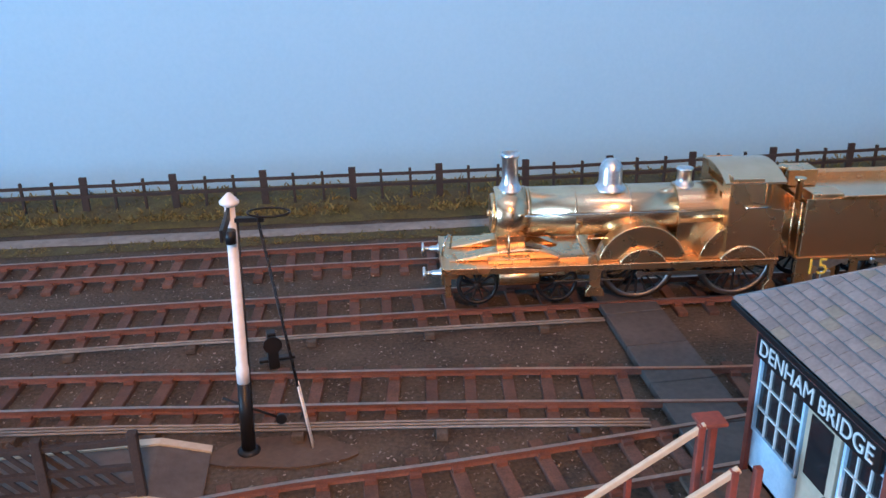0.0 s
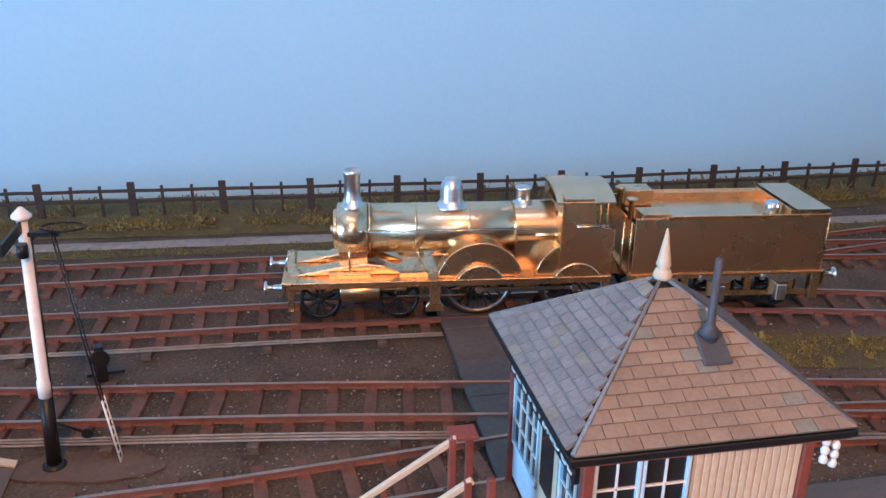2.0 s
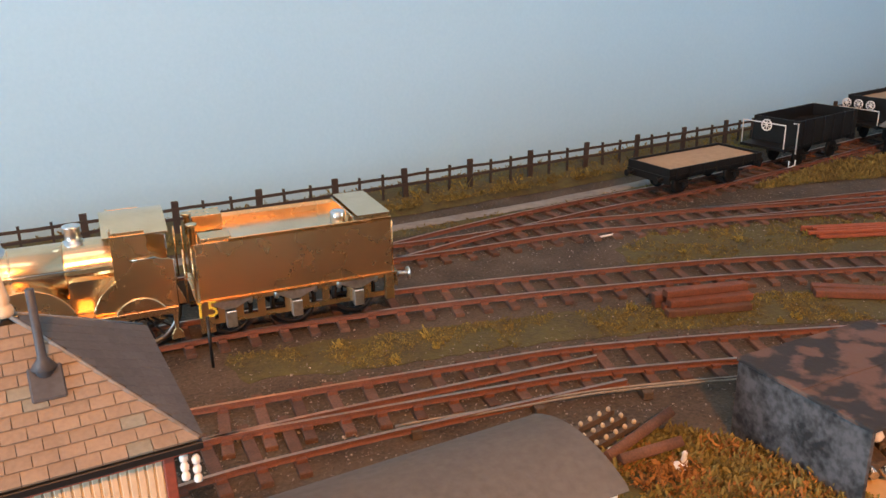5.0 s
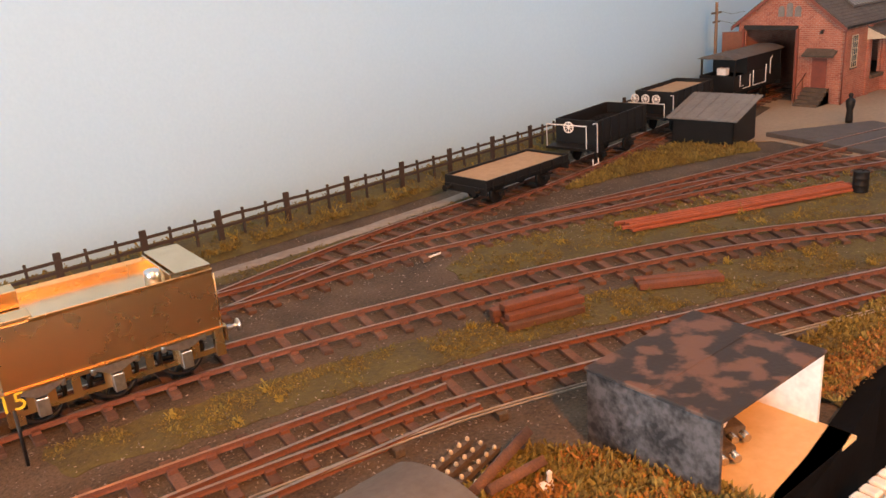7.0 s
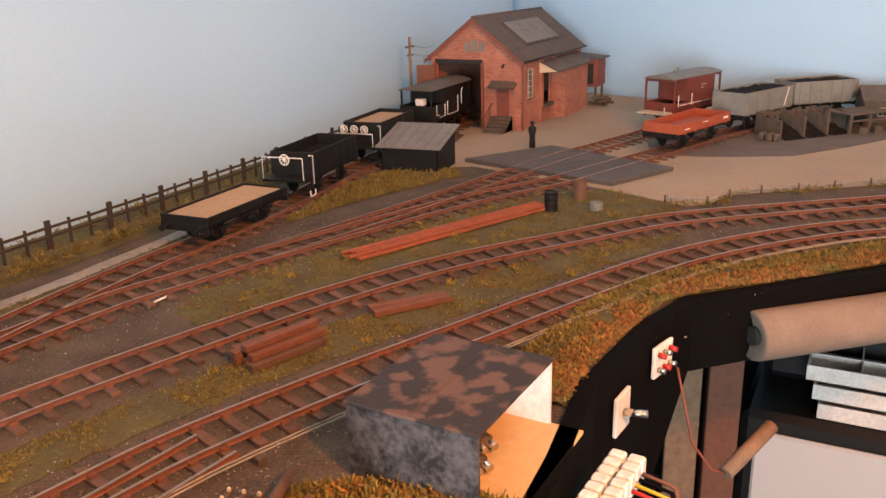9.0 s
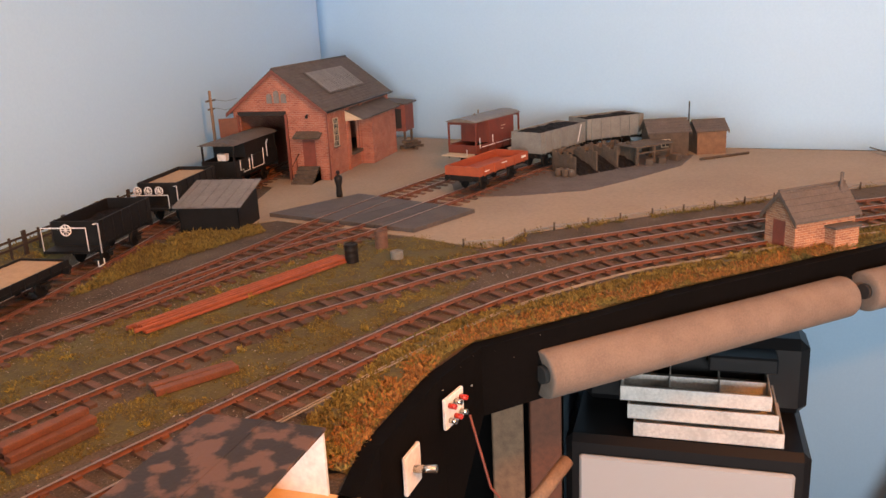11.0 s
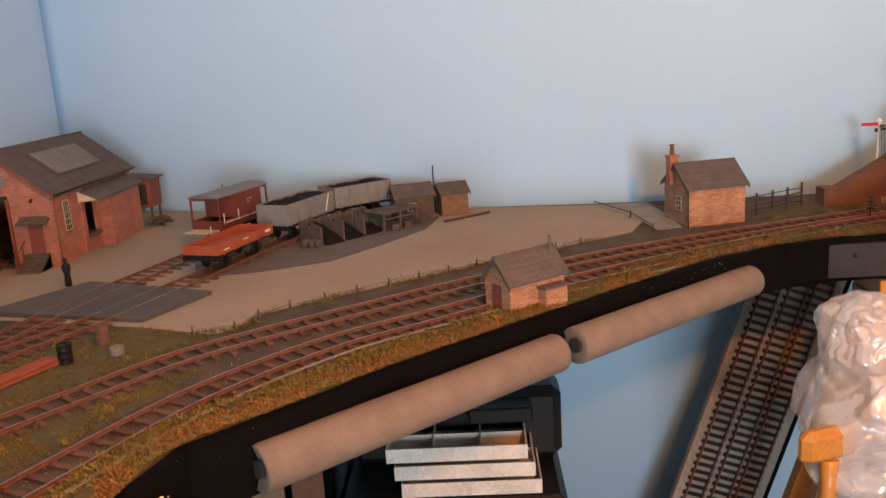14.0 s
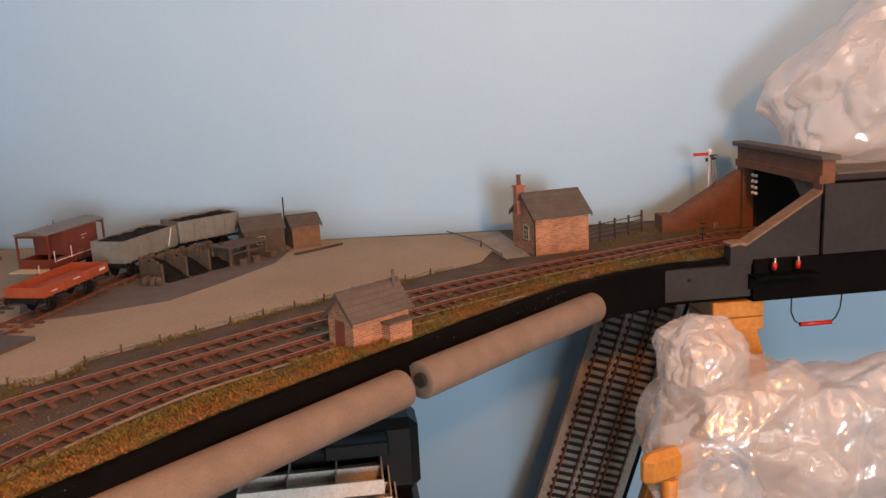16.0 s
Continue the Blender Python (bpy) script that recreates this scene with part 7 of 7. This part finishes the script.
sh = thing("camouflaged_shelter", "open-sided box shelter painted in mottled black and brown", "shelter", 0.590, -0.1740, 0, -2)
W2, D2, H2 = 0.047, 0.0385, 0.0425
part("roof", boxes((-W2 - 0.001, -D2 - 0.001, H2, W2 + 0.001, D2 + 0.001, H2 + 0.0022)), "camo", sh, "mottled black and brown flat roof", bevel=0.0004)
part("roof_seam", boxes((-W2, -0.0006, H2 + 0.0022, W2, 0.0006, H2 + 0.0026)), "camo", sh)
part("side", boxes((-W2, -D2, 0.0005, -W2 + 0.0022, D2, H2)), "camo_side", sh, "streaked black and blue-grey side")
part("back", boxes((-W2 + 0.0022, D2 - 0.002, 0.0005, W2 - 0.0022, D2, H2)), "camo_side", sh)
part("inner_wall", boxes((W2 - 0.0022, -D2, 0.0005, W2, D2, H2)), "plastic_white", sh, "white painted inner wall")
part("floor_panel", boxes((-W2 + 0.0022, -D2 - 0.020, 0.0005, W2 + 0.0, D2 - 0.002, 0.0030)), "ply", sh, "bare plywood floor", bevel=0.0003)
for k, dx in enumerate((-0.016, 0.004)):
    mt = thing("point_motor", "small dark point motor screwed to plywood", "motor", 0.590 + dx, -0.190 + k * 0.006, 0.003, -28, "point motors in the shelter")
    part("coil", boxes((-0.006, -0.010, 0, 0.006, 0.010, 0.009)), "old_wood", mt, bevel=0.0010)
    bm = bmesh.new()
    rod(bm, (-0.0035, -0.015, 0.005), (-0.0035, 0.014, 0.005), 0.0022, 10)
    rod(bm, (0.0035, -0.015, 0.005), (0.0035, 0.014, 0.005), 0.0022, 10)
    part("armature", bm, "steel", mt)
bm = bmesh.new()
lathe(bm, [(0.0040, 0), (0.0046, 0.002), (0.0030, 0.005), (0.001, 0.006)], pose(0.585, -0.185, 0.0126), 12)
tagged(solid("sealing_lump", bm, "plastic_white"), "white blob of putty on the motor", "putty")

rk = thing("insulator_rack", "dark timber rack with rows of white insulators", "rack", 0.487, -0.107, 0, 12)
for k in range(4):
    part("bar", boxes((-0.018, -0.013 + k * 0.0085, 0.002, 0.018, -0.010 + k * 0.0085, 0.005)), "old_wood", rk)
    for q in range(5):
        bm = bmesh.new()
        lathe(bm, [(0.0009, 0.005), (0.0013, 0.0056), (0.0011, 0.0068), (0.0004, 0.0075)], pose(-0.015 + q * 0.0075, -0.0115 + k * 0.0085, 0), 8)
        part("insulator", bm, "cream", rk)
for (a, b, c, d) in ((0.468, -0.127, 0.522, -0.112), (0.472, -0.132, 0.507, -0.136)):
    bm = bmesh.new()
    rod(bm, (a, b, 0.0070), (c, d, 0.0085), 0.0036, 4)
    tagged(solid("timber_baulk", bm, "sleeper"), "rusty brown timber offcut on the grass", "timber", group="timber offcuts")


# ---- low yard fence, field fence ----
YF = Line([(1.150, -0.160), (1.165, -0.210), (1.215, -0.228), (1.255, -0.282), (1.307, -0.352), (1.400, -0.490), (1.455, -0.575), (1.52, -0.68)])
t = thing("low_rail_fence", "low bleached timber rail along the yard edge", "fence")
s = 0.0
while s < YF.length - 0.045:
    a, b = YF.at(s)[0], YF.at(s + 0.044)[0]
    bm = bmesh.new()
    tube(bm, [a + Vector((0, 0, 0.0065)), b + Vector((0, 0, 0.0065 + random.Random(int(s * 999)).uniform(-0.002, 0.002)))], 0.0010, 5)
    part("fence_rail", bm, "path", t)
    bm = bmesh.new()
    rod(bm, a, a + Vector((0, 0, 0.0100)), 0.0013, 6)
    part("post", bm, "old_wood", t)
    s += 0.046
tufts("weeds", "dry weeds along the yard edge", along(YF, 0, YF.length, -0.012, 0.004, 330, 0.001, 41, 0.6), "grass", 0.008, 0.004, 14, 9)
t = thing("field_fence", "dark timber five-rail fence beside the cottage", "fence")
FF = Line([(1.615, -0.905), (1.655, -0.975), (1.690, -1.03)])
for k in range(5):
    p = FF.at(FF.length * k / 4)[0]
    part("post", boxes((p.x - 0.0015, p.y - 0.0015, 0, p.x + 0.0015, p.y + 0.0015, 0.036 + 0.004 * (k == 4))), "fence", t)
for z in (0.009, 0.016, 0.023, 0.031):
    bm = bmesh.new()
    tube(bm, [FF.at(0)[0] + Vector((0, 0, z)), FF.at(FF.length)[0] + Vector((0, 0, z))], 0.0009, 5)
    part("fence_rail", bm, "fence", t)
ngon_sheet("ground_patch", [(1.55, -0.76), (1.66, -0.745), (1.78, -0.70), (1.785, -0.79), (1.66, -0.80), (1.56, -0.80)], 0.0014, 0.0022, "path", "grey garden plot beside the cottage", "ground")
t = thing("garden_fence", "low dark rail fence round the garden plot", "fence")
for a, b in (((1.55, -0.752), (1.66, -0.738)), ((1.66, -0.738), (1.775, -0.695))):
    bm = bmesh.new()
    tube(bm, [(*a, 0.010), (*b, 0.010)], 0.0010, 5)
    part("fence_rail", bm, "old_wood", t)
    bm = bmesh.new()
    rod(bm, (*a, 0), (*a, 0.013), 0.0014, 6)
    part("post", bm, "old_wood", t)


# ---- bridge at the far end ----
def bridge():
    t = thing("road_bridge", "dark brown brick road bridge with black-painted front wing", "bridge")
    Y = -1.205
    bm = bmesh.new()
    prism(bm, [(1.425, 0), (1.447, 0), (1.447, 0.108), (1.668, 0.108), (1.668, 0), (1.690, 0), (1.690, 0.150), (1.425, 0.142)], "y", Y - 0.020, Y)
    part("portal_wall", bm, "brick_dark", t, "dark brick portal with a wide flat opening")
    part("parapet_coping", boxes((1.417, Y - 0.024, 0.1425, 1.700, Y + 0.006, 0.1500)), "roof_dark", t, bevel=0.0008)
    part("girder", boxes((1.425, Y, 0.108, 1.690, Y + 0.004, 0.120)), "brick_dark", t)
    # The shade inside the opening is put into the lining's colour.
    part("tunnel_lining", boxes((1.668, -1.60, 0, 1.690, Y - 0.020, 0.12), (1.425, -1.60, 0.112, 1.690, Y - 0.020, 0.12), (1.447, -1.62, 0, 1.668, -1.60, 0.12)), "dark", t, "bridge interior painted near-black for its shade")
    bm = bmesh.new()
    prism(bm, [(Y, 0), (-1.070, 0), (-1.070, 0.026), (-1.085, 0.030), (Y, 0.100)], "x", 1.676, 1.700)
    part("rear_wing_wall", bm, "brick_dark", t, "sloping brown brick wing wall")
    part("pier", boxes((1.670, -1.082, 0, 1.706, -1.060, 0.030)), "brick_dark", t)
    bm = bmesh.new()
    prism(bm, [(-1.068, -0.004), (-1.068, 0.024), (-1.082, 0.026), (-1.090, 0.0235), (Y - 0.001, 0.094), (Y - 0.02, 0.094), (Y - 0.02, -0.004)], "x", 1.425, 1.4465)
    part("front_wing_wall", bm, "fascia_grey", t, "sloping wing wall painted dark grey")
    bm = bmesh.new()
    prism(bm, [(-1.066, 0.0245), (-1.082, 0.0268), (-1.090, 0.0242), (Y, 0.0950), (Y, 0.0985), (-1.092, 0.0285), (-1.083, 0.0305), (-1.066, 0.0285)], "x", 1.422, 1.449)
    part("wing_coping", bm, "tan_wood", t, "worn brown coping strip")
    part("side_board", boxes((1.418, -1.75, 0.0045, 1.4245, Y - 0.002, 0.108)), "fascia_grey", t, "plain dark grey side board")
    part("roadway", boxes((1.425, -1.75, 0.1205, 1.690, Y - 0.022, 0.124)), "ash", t)
    for k in range(4):
        for q in range(2):
            bm = bmesh.new()
            lathe(bm, [(0.0012, 0), (0.0026, 0.001), (0.0026, 0.004), (0.0012, 0.005)], pose(1.640 - 0.012 * q, Y - 0.001, 0.066 + 0.010 * k, 90, 0, 0), 10)
            part("insulator", bm, "white", t)


bridge()
tall_signal(1.705, -1.160, 0.138, "white home signal with red arm before the bridge", 180, arm_mat="red_plastic", ladder=True, scale=0.9)
tufts("grass", "rough grass round the far track", inside([(1.50, -1.02), (1.56, -0.90), (1.60, -0.92), (1.72, -1.03), (1.72, -1.19), (1.62, -1.19), (1.58, -1.02)], 700, 0.001, 51, -0.3), "grass", 0.007, 0.004, 15, 8)
bm = bmesh.new()
rod(bm, (1.560, -1.085, 0.0), (1.560, -1.085, 0.036), 0.0011, 6)
for z in (0.016, 0.026, 0.034):
    box(bm, -0.005, -0.001, z, 0.005, 0.001, z + 0.0022, pose(1.560, -1.085, 0, 0, 0, 60))
tagged(solid("lineside_post", bm, "black"), "thin black lineside post with small arms", "post")


# ---- below and in front of the layout ----
def foam_tube(pts, label):
    t = thing("foam_tube", label, "foam tube", group="foam tubes along the edge")
    R = 0.0212
    bm = bmesh.new()
    a, b = Vector(pts[0]), Vector(pts[1])
    m = Matrix.Translation(a) @ (b - a).to_track_quat("Z", "Y").to_matrix().to_4x4()
    ln = (b - a).length
    lathe(bm, [(0.0085, 0.004), (R * 0.95, 0), (R, 0.003), (R, ln * 0.3), (R * 0.99, ln * 0.6), (R, ln - 0.003), (R * 0.95, ln), (0.0085, ln - 0.004)], m, 28)
    part("tube", bm, "foam", t)
    # Dark plug on the capped end stands in for the shaded hollow.
    bm = bmesh.new()
    lathe(bm, [(0.0080, -0.0006), (0.0080, 0.006)], m, 16)
    part("bore_shade", bm, "dark", t)


foam_tube([(0.894, -0.292, -0.034), (1.134, -0.562, -0.034)], "grey foam pipe lagging fixed along the board edge")
foam_tube([(1.151, -0.582, -0.034), (1.374, -0.846, -0.034)], "grey foam pipe lagging after a dark gap")
tagged(solid("end_fascia", boxes((1.424, -1.10, -0.052, 1.437, -0.915, -0.004)), "fascia_grey", 0.0006), "dark grey painted end board of the layout", "board", kind="structure")
tagged(solid("end_fascia", boxes((1.420, -1.75, -0.060, 1.436, -1.102, 0.003)), "board", 0.0006), "black painted end board below the bridge", "board", kind="structure")
bm = bmesh.new()
lathe(bm, [(0.003, 0), (0.003, 0.002), (0.0012, 0.003)], pose(1.4235, -1.005, -0.020, 0, -90, 0), 10)
tagged(solid("screw_head", bm, "black"), "black screw head in the end board", "screw")

lv = thing("lever_bracket", "black bracket carrying two red-handled levers", "lever frame", 1.412, -1.145, 0)
part("plate", boxes((-0.014, -0.050, -0.022, 0.010, 0.050, -0.018), (0.006, -0.050, -0.040, 0.010, 0.050, -0.018)), "board", lv)
for yy in (-0.018, 0.018):
    bm = bmesh.new()
    rod(bm, (-0.004, yy, -0.018), (-0.006, yy, 0.008), 0.0018, 8)
    l2 = part("lever", bm, "steel", lv)
    bm = bmesh.new()
    rod(bm, (-0.0035, yy, -0.010), (-0.0055, yy, 0.000), 0.0036, 10)
    part("grip", bm, "red_plastic", l2, "red plastic lever grip")
hd = thing("rope_handle", "thin dark cord with a red handle under the board", "handle", 1.425, -1.205, -0.060)
bm = bmesh.new()
tube(bm, [(0, 0.040, 0.0), (0, 0.040, -0.022), (0, 0.034, -0.036), (0, 0.024, -0.043)], 0.0010, 6)
tube(bm, [(0, -0.040, 0.0), (0, -0.038, -0.022), (0, -0.032, -0.036), (0, -0.024, -0.043)], 0.0010, 6)
part("cord", bm, "board", hd)
bm = bmesh.new()
rod(bm, (0, 0.025, -0.043), (0, -0.025, -0.043), 0.0034, 12)
part("grip", bm, "red_plastic", hd)

tr = thing("trestle", "varnished pine trestle supporting the layout end", "trestle", 1.470, -1.085, -0.060, 0)
part("top_block", boxes((-0.040, -0.040, -0.026, 0.050, 0.040, -0.001)), "pine", tr, bevel=0.0015)
part("lower_block", boxes((-0.040, -0.040, -0.048, 0.050, 0.040, -0.027)), "pine", tr, bevel=0.0015)
for s in (-1, 1):
    for xx in (-0.030, 0.040):
        bm = bmesh.new()
        m = Matrix.Translation((xx, s * 0.012, -0.045)) @ pose(0, 0, 0, s * 17, 0, 0)
        box(bm, -0.012, -0.016, -0.92, 0.012, 0.016, 0.004, m)
        part("leg", bm, "pine", tr, bevel=0.0015)

# leaning board with spare track
ln = thing("leaning_board", "pale grey board with lengths of spare track leaning", "board", 0, 0, 0)
def lean_matrix():
    a, b = Vector((1.710, -1.045, -0.10)), Vector((1.640, -0.72, -0.985))
    z = (a - b).normalized()
    xx = Vector((-1, -0.1, 0))
    y = z.cross(xx).normalized()
    xx = y.cross(z)
    m = Matrix.Identity(4)
    for k, v in enumerate((xx, y, z)):
        m[0][k], m[1][k], m[2][k] = v
    m.translation = b
    return m, (a - b).length
lm, ll = lean_matrix()
bm = bmesh.new()
box(bm, -0.010, -0.075, 0, 0.002, 0.090, ll, lm)
part("panel", bm, "path", ln, "pale grey painted panel")
bm = bmesh.new()
box(bm, -0.012, 0.090, 0, 0.006, 0.096, ll, lm)
part("edge_strip", bm, "board", ln)
for q, yy in enumerate((-0.040, 0.008, 0.052)):
    for off in (-0.016, 0.016):
        bm = bmesh.new()
        box(bm, 0.005, yy + off - 0.0011, 0.02, 0.009, yy + off + 0.0011, ll - 0.01, lm)
        part("rail", bm, "rust", ln)
    k = 0.03
    while k < ll - 0.02:
        bm = bmesh.new()
        box(bm, 0.002, yy - 0.021, k, 0.0052, yy + 0.021, k + 0.0065, lm)
        part("sleeper", bm, "black", ln)
        k += 0.0145

# storage chest with white trays
ch = thing("storage_chest", "black plastic drawer chest with frosted fronts", "storage chest", 1.655, -0.415, 0, 0)
part("carcass", boxes((-0.120, -0.195, -1.0, 0.10, 0.195, -0.440)), "black", ch, "glossy black plastic carcass", bevel=0.012)
part("lid", boxes((0.010, -0.200, -0.438, 0.11, 0.180, -0.300)), "black", ch, "raised black back section", bevel=0.016)
for k in range(3):
    z1 = -0.470 - 0.165 * k
    part("drawer_front", boxes((-0.132, -0.170, z1 - 0.145, -0.1205, 0.170, z1)), "frosted", ch, "frosted translucent drawer front", bevel=0.004)
for k in range(3):
    z0 = -0.439 + 0.032 * k
    d0 = (-0.010, 0.0, 0.012)[k]
    tb = thing("parts_tray", "white plastic parts tray with compartments", "tray", 1.580, -0.440 + d0, z0, 0, "stacked white trays")
    part("tray_shell", boxes((-0.030, -0.118, 0, 0.100, 0.118, 0.002), (-0.030, -0.118, 0, -0.027, 0.118, 0.026), (0.097, -0.118, 0, 0.100, 0.118, 0.026), (-0.027, -0.118, 0, 0.097, -0.115, 0.026), (-0.027, 0.115, 0, 0.097, 0.118, 0.026)), "plastic_white", tb, bevel=0.0006)
    for yy in (-0.040, 0.040):
        part("divider", boxes((-0.027, yy - 0.001, 0.002, 0.097, yy + 0.001, 0.022)), "plastic_white", tb)
    part("divider", boxes((0.030, -0.115, 0.002, 0.032, 0.115, 0.022)), "plastic_white", tb)
tagged(solid("phone_box", boxes((1.62, -0.56, -0.343, 1.70, -0.45, -0.315)), "black", 0.003), "flat black plastic box on the trays", "box")


# ---- crumpled bags ----
def bag(x, y, z, rx, ry, rz, seed, label, owner=None, lean=0.0):
    """A crumpled film bag: many flat facets meeting in creases, puckered by noise."""
    rr = random.Random(seed)
    planes = []
    for _ in range(46):
        d = Vector((rr.gauss(0, 1), rr.gauss(0, 1), rr.gauss(0, 1))).normalized()
        planes.append((d, rr.uniform(0.86, 1.08)))
    bm = bmesh.new()
    bmesh.ops.create_icosphere(bm, subdivisions=6, radius=1.0)
    off = Vector((seed * 3.1, seed * 1.7, 0))
    for v in bm.verts:
        n = v.co.normalized()
        q = (n + 0.16 * noise.noise_vector(n * 2.6 + off)).normalized()
        r = min(h / max(q.dot(d), 0.05) for d, h in planes)
        r = min(r, 1.12) * (1 + 0.16 * noise.noise(n * 1.4 + off))
        r -= 0.040 * (1 - abs(noise.noise(q * 3.2 + off))) ** 6 + 0.008 * (1 - abs(noise.noise(q * 9.0 + off))) ** 4
        p = n * r
        v.co = Vector((x + p.x * rx, y + p.y * ry - lean * p.z * rz, z + p.z * rz))
    for f in bm.faces:
        f.smooth = True
    if owner:
        return part("neck", bm, "polythene", owner, label)
    ob = solid("polythene_bag", bm, "polythene")
    return tagged(ob, label, "plastic bag", group="crumpled plastic bags")


tied_bag = bag(1.300, -1.030, -0.225, 0.110, 0.150, 0.125, 3, "crumpled translucent polythene bag below the trestle")
bag(1.315, -0.975, -0.105, 0.060, 0.062, 0.070, 7, "twisted gathered neck", tied_bag)
bag(1.290, -1.170, -0.235, 0.110, 0.120, 0.135, 8, "large crumpled translucent polythene bag beside another")
bag(1.590, -1.480, 0.275, 0.130, 0.240, 0.195, 5, "large crumpled translucent polythene bag on the bridge roadway", lean=0.75)
t = thing("chair_back", "rounded orange pine chair rail under the layout", "chair", 1.245, -0.905, -0.205, 20)
part("top_rail", boxes((-0.012, -0.040, -0.028, 0.012, 0.045, 0.016)), "pine", t, bevel=0.009)
bm = bmesh.new()
lathe(bm, [(0.011, -0.78), (0.011, -0.12), (0.015, -0.10), (0.009, -0.07), (0.012, -0.026)], pose(0, 0.0, 0), 16)
part("spindle", bm, "pine", t)

# control panels, terminal block, legs at the front corner
pn = thing("switch_panel", "white switch panel with red knobs on the fascia", "switch panel", 0.806, -0.2385, -0.024, -14)
part("panel", boxes((-0.016, -0.004, -0.0125, 0.012, -0.001, 0.0125)), "plastic_white", pn, bevel=0.0006)
for k in range(6):
    bm = bmesh.new()
    rod(bm, (-0.0105 + 0.0085 * (k % 3), -0.004, -0.006 + 0.012 * (k // 3)), (-0.0105 + 0.0085 * (k % 3), -0.010, -0.006 + 0.012 * (k // 3)), 0.0021, 10)
    part("knob", bm, "red_plastic" if k % 2 else "steel", pn)
pn = thing("socket_panel", "white socket plate with a metal toggle on the fascia", "switch panel", 0.730, -0.2284, -0.034, -5.2)
part("panel", boxes((-0.0125, -0.004, -0.0145, 0.0125, -0.001, 0.0145)), "plastic_white", pn, bevel=0.0006)
bm = bmesh.new()
rod(bm, (0, -0.004, 0), (0.002, -0.020, 0.002), 0.0028, 10)
part("toggle", bm, "steel", pn)
tm = thing("terminal_block", "white screw terminal block on a black ledge", "terminal block", 0.604, -0.256, -0.004, -4)
part("ledge", boxes((-0.042, -0.018, -0.022, 0.040, 0.016, -0.016)), "board", tm)
for k in range(8):
    for q in range(2):
        part("terminal", boxes((-0.036 + k * 0.009, -0.012 + q * 0.011, -0.016, -0.0285 + k * 0.009, -0.0025 + q * 0.011, -0.002)), "plastic_white", tm, bevel=0.0012)
for k, mt in enumerate(("red_plastic", "sign_yellow", "board", "rust")):
    bm = bmesh.new()
    tube(bm, [(0.010 + 0.006 * k, -0.012, -0.010), (0.012 + 0.006 * k, -0.030, -0.014), (0.006 + 0.006 * k, -0.044, -0.060), (0.002, -0.040, -0.16)], 0.0014, 6)
    part("wire", bm, mt, tm)
for x, y, mt, lab in ((1.400, -0.150, "tan_wood", "dusty brown support post under the baseboard"), (1.425, -0.204, "rust", "dark red-brown support leg under the baseboard")):
    bm = bmesh.new()
    box(bm, -0.024, -0.024, -1.0, 0.024, 0.024, -0.022, pose(x, y, 0, 0, 0, 14))
    tagged(solid("support_leg", bm, mt, 0.002), lab, "leg")
bm = bmesh.new()
box(bm, -1.6, -0.2235, -0.125, 0.62, -0.2140, -0.0215)
tagged(solid("apron_board", bm, "board"), "black apron board below the layout front edge", "board", kind="structure")
# Black panels added to stand in for deep shade under the board.
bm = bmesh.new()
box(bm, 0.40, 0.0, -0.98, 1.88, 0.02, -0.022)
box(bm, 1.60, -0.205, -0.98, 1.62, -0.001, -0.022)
tagged(solid("under_board_shade_panel", bm, "board"), "black panel standing in for the deep shade below the baseboard", "panel", kind="structure")
cb = thing("cable_sleeve", "pale sleeve on a hanging red cable", "cable", 0.845, -0.300, -0.105)
bm = bmesh.new()
rod(bm, (-0.020, 0.010, -0.018), (0.030, -0.016, 0.004), 0.0060, 12)
part("sleeve", bm, "tan_wood", cb)
bm = bmesh.new()
tube(bm, [(-0.030, 0.050, 0.070), (-0.032, 0.035, 0.010), (-0.028, 0.020, -0.012), (-0.020, 0.010, -0.018)], 0.0010, 6)
part("cable", bm, "maroon", cb)
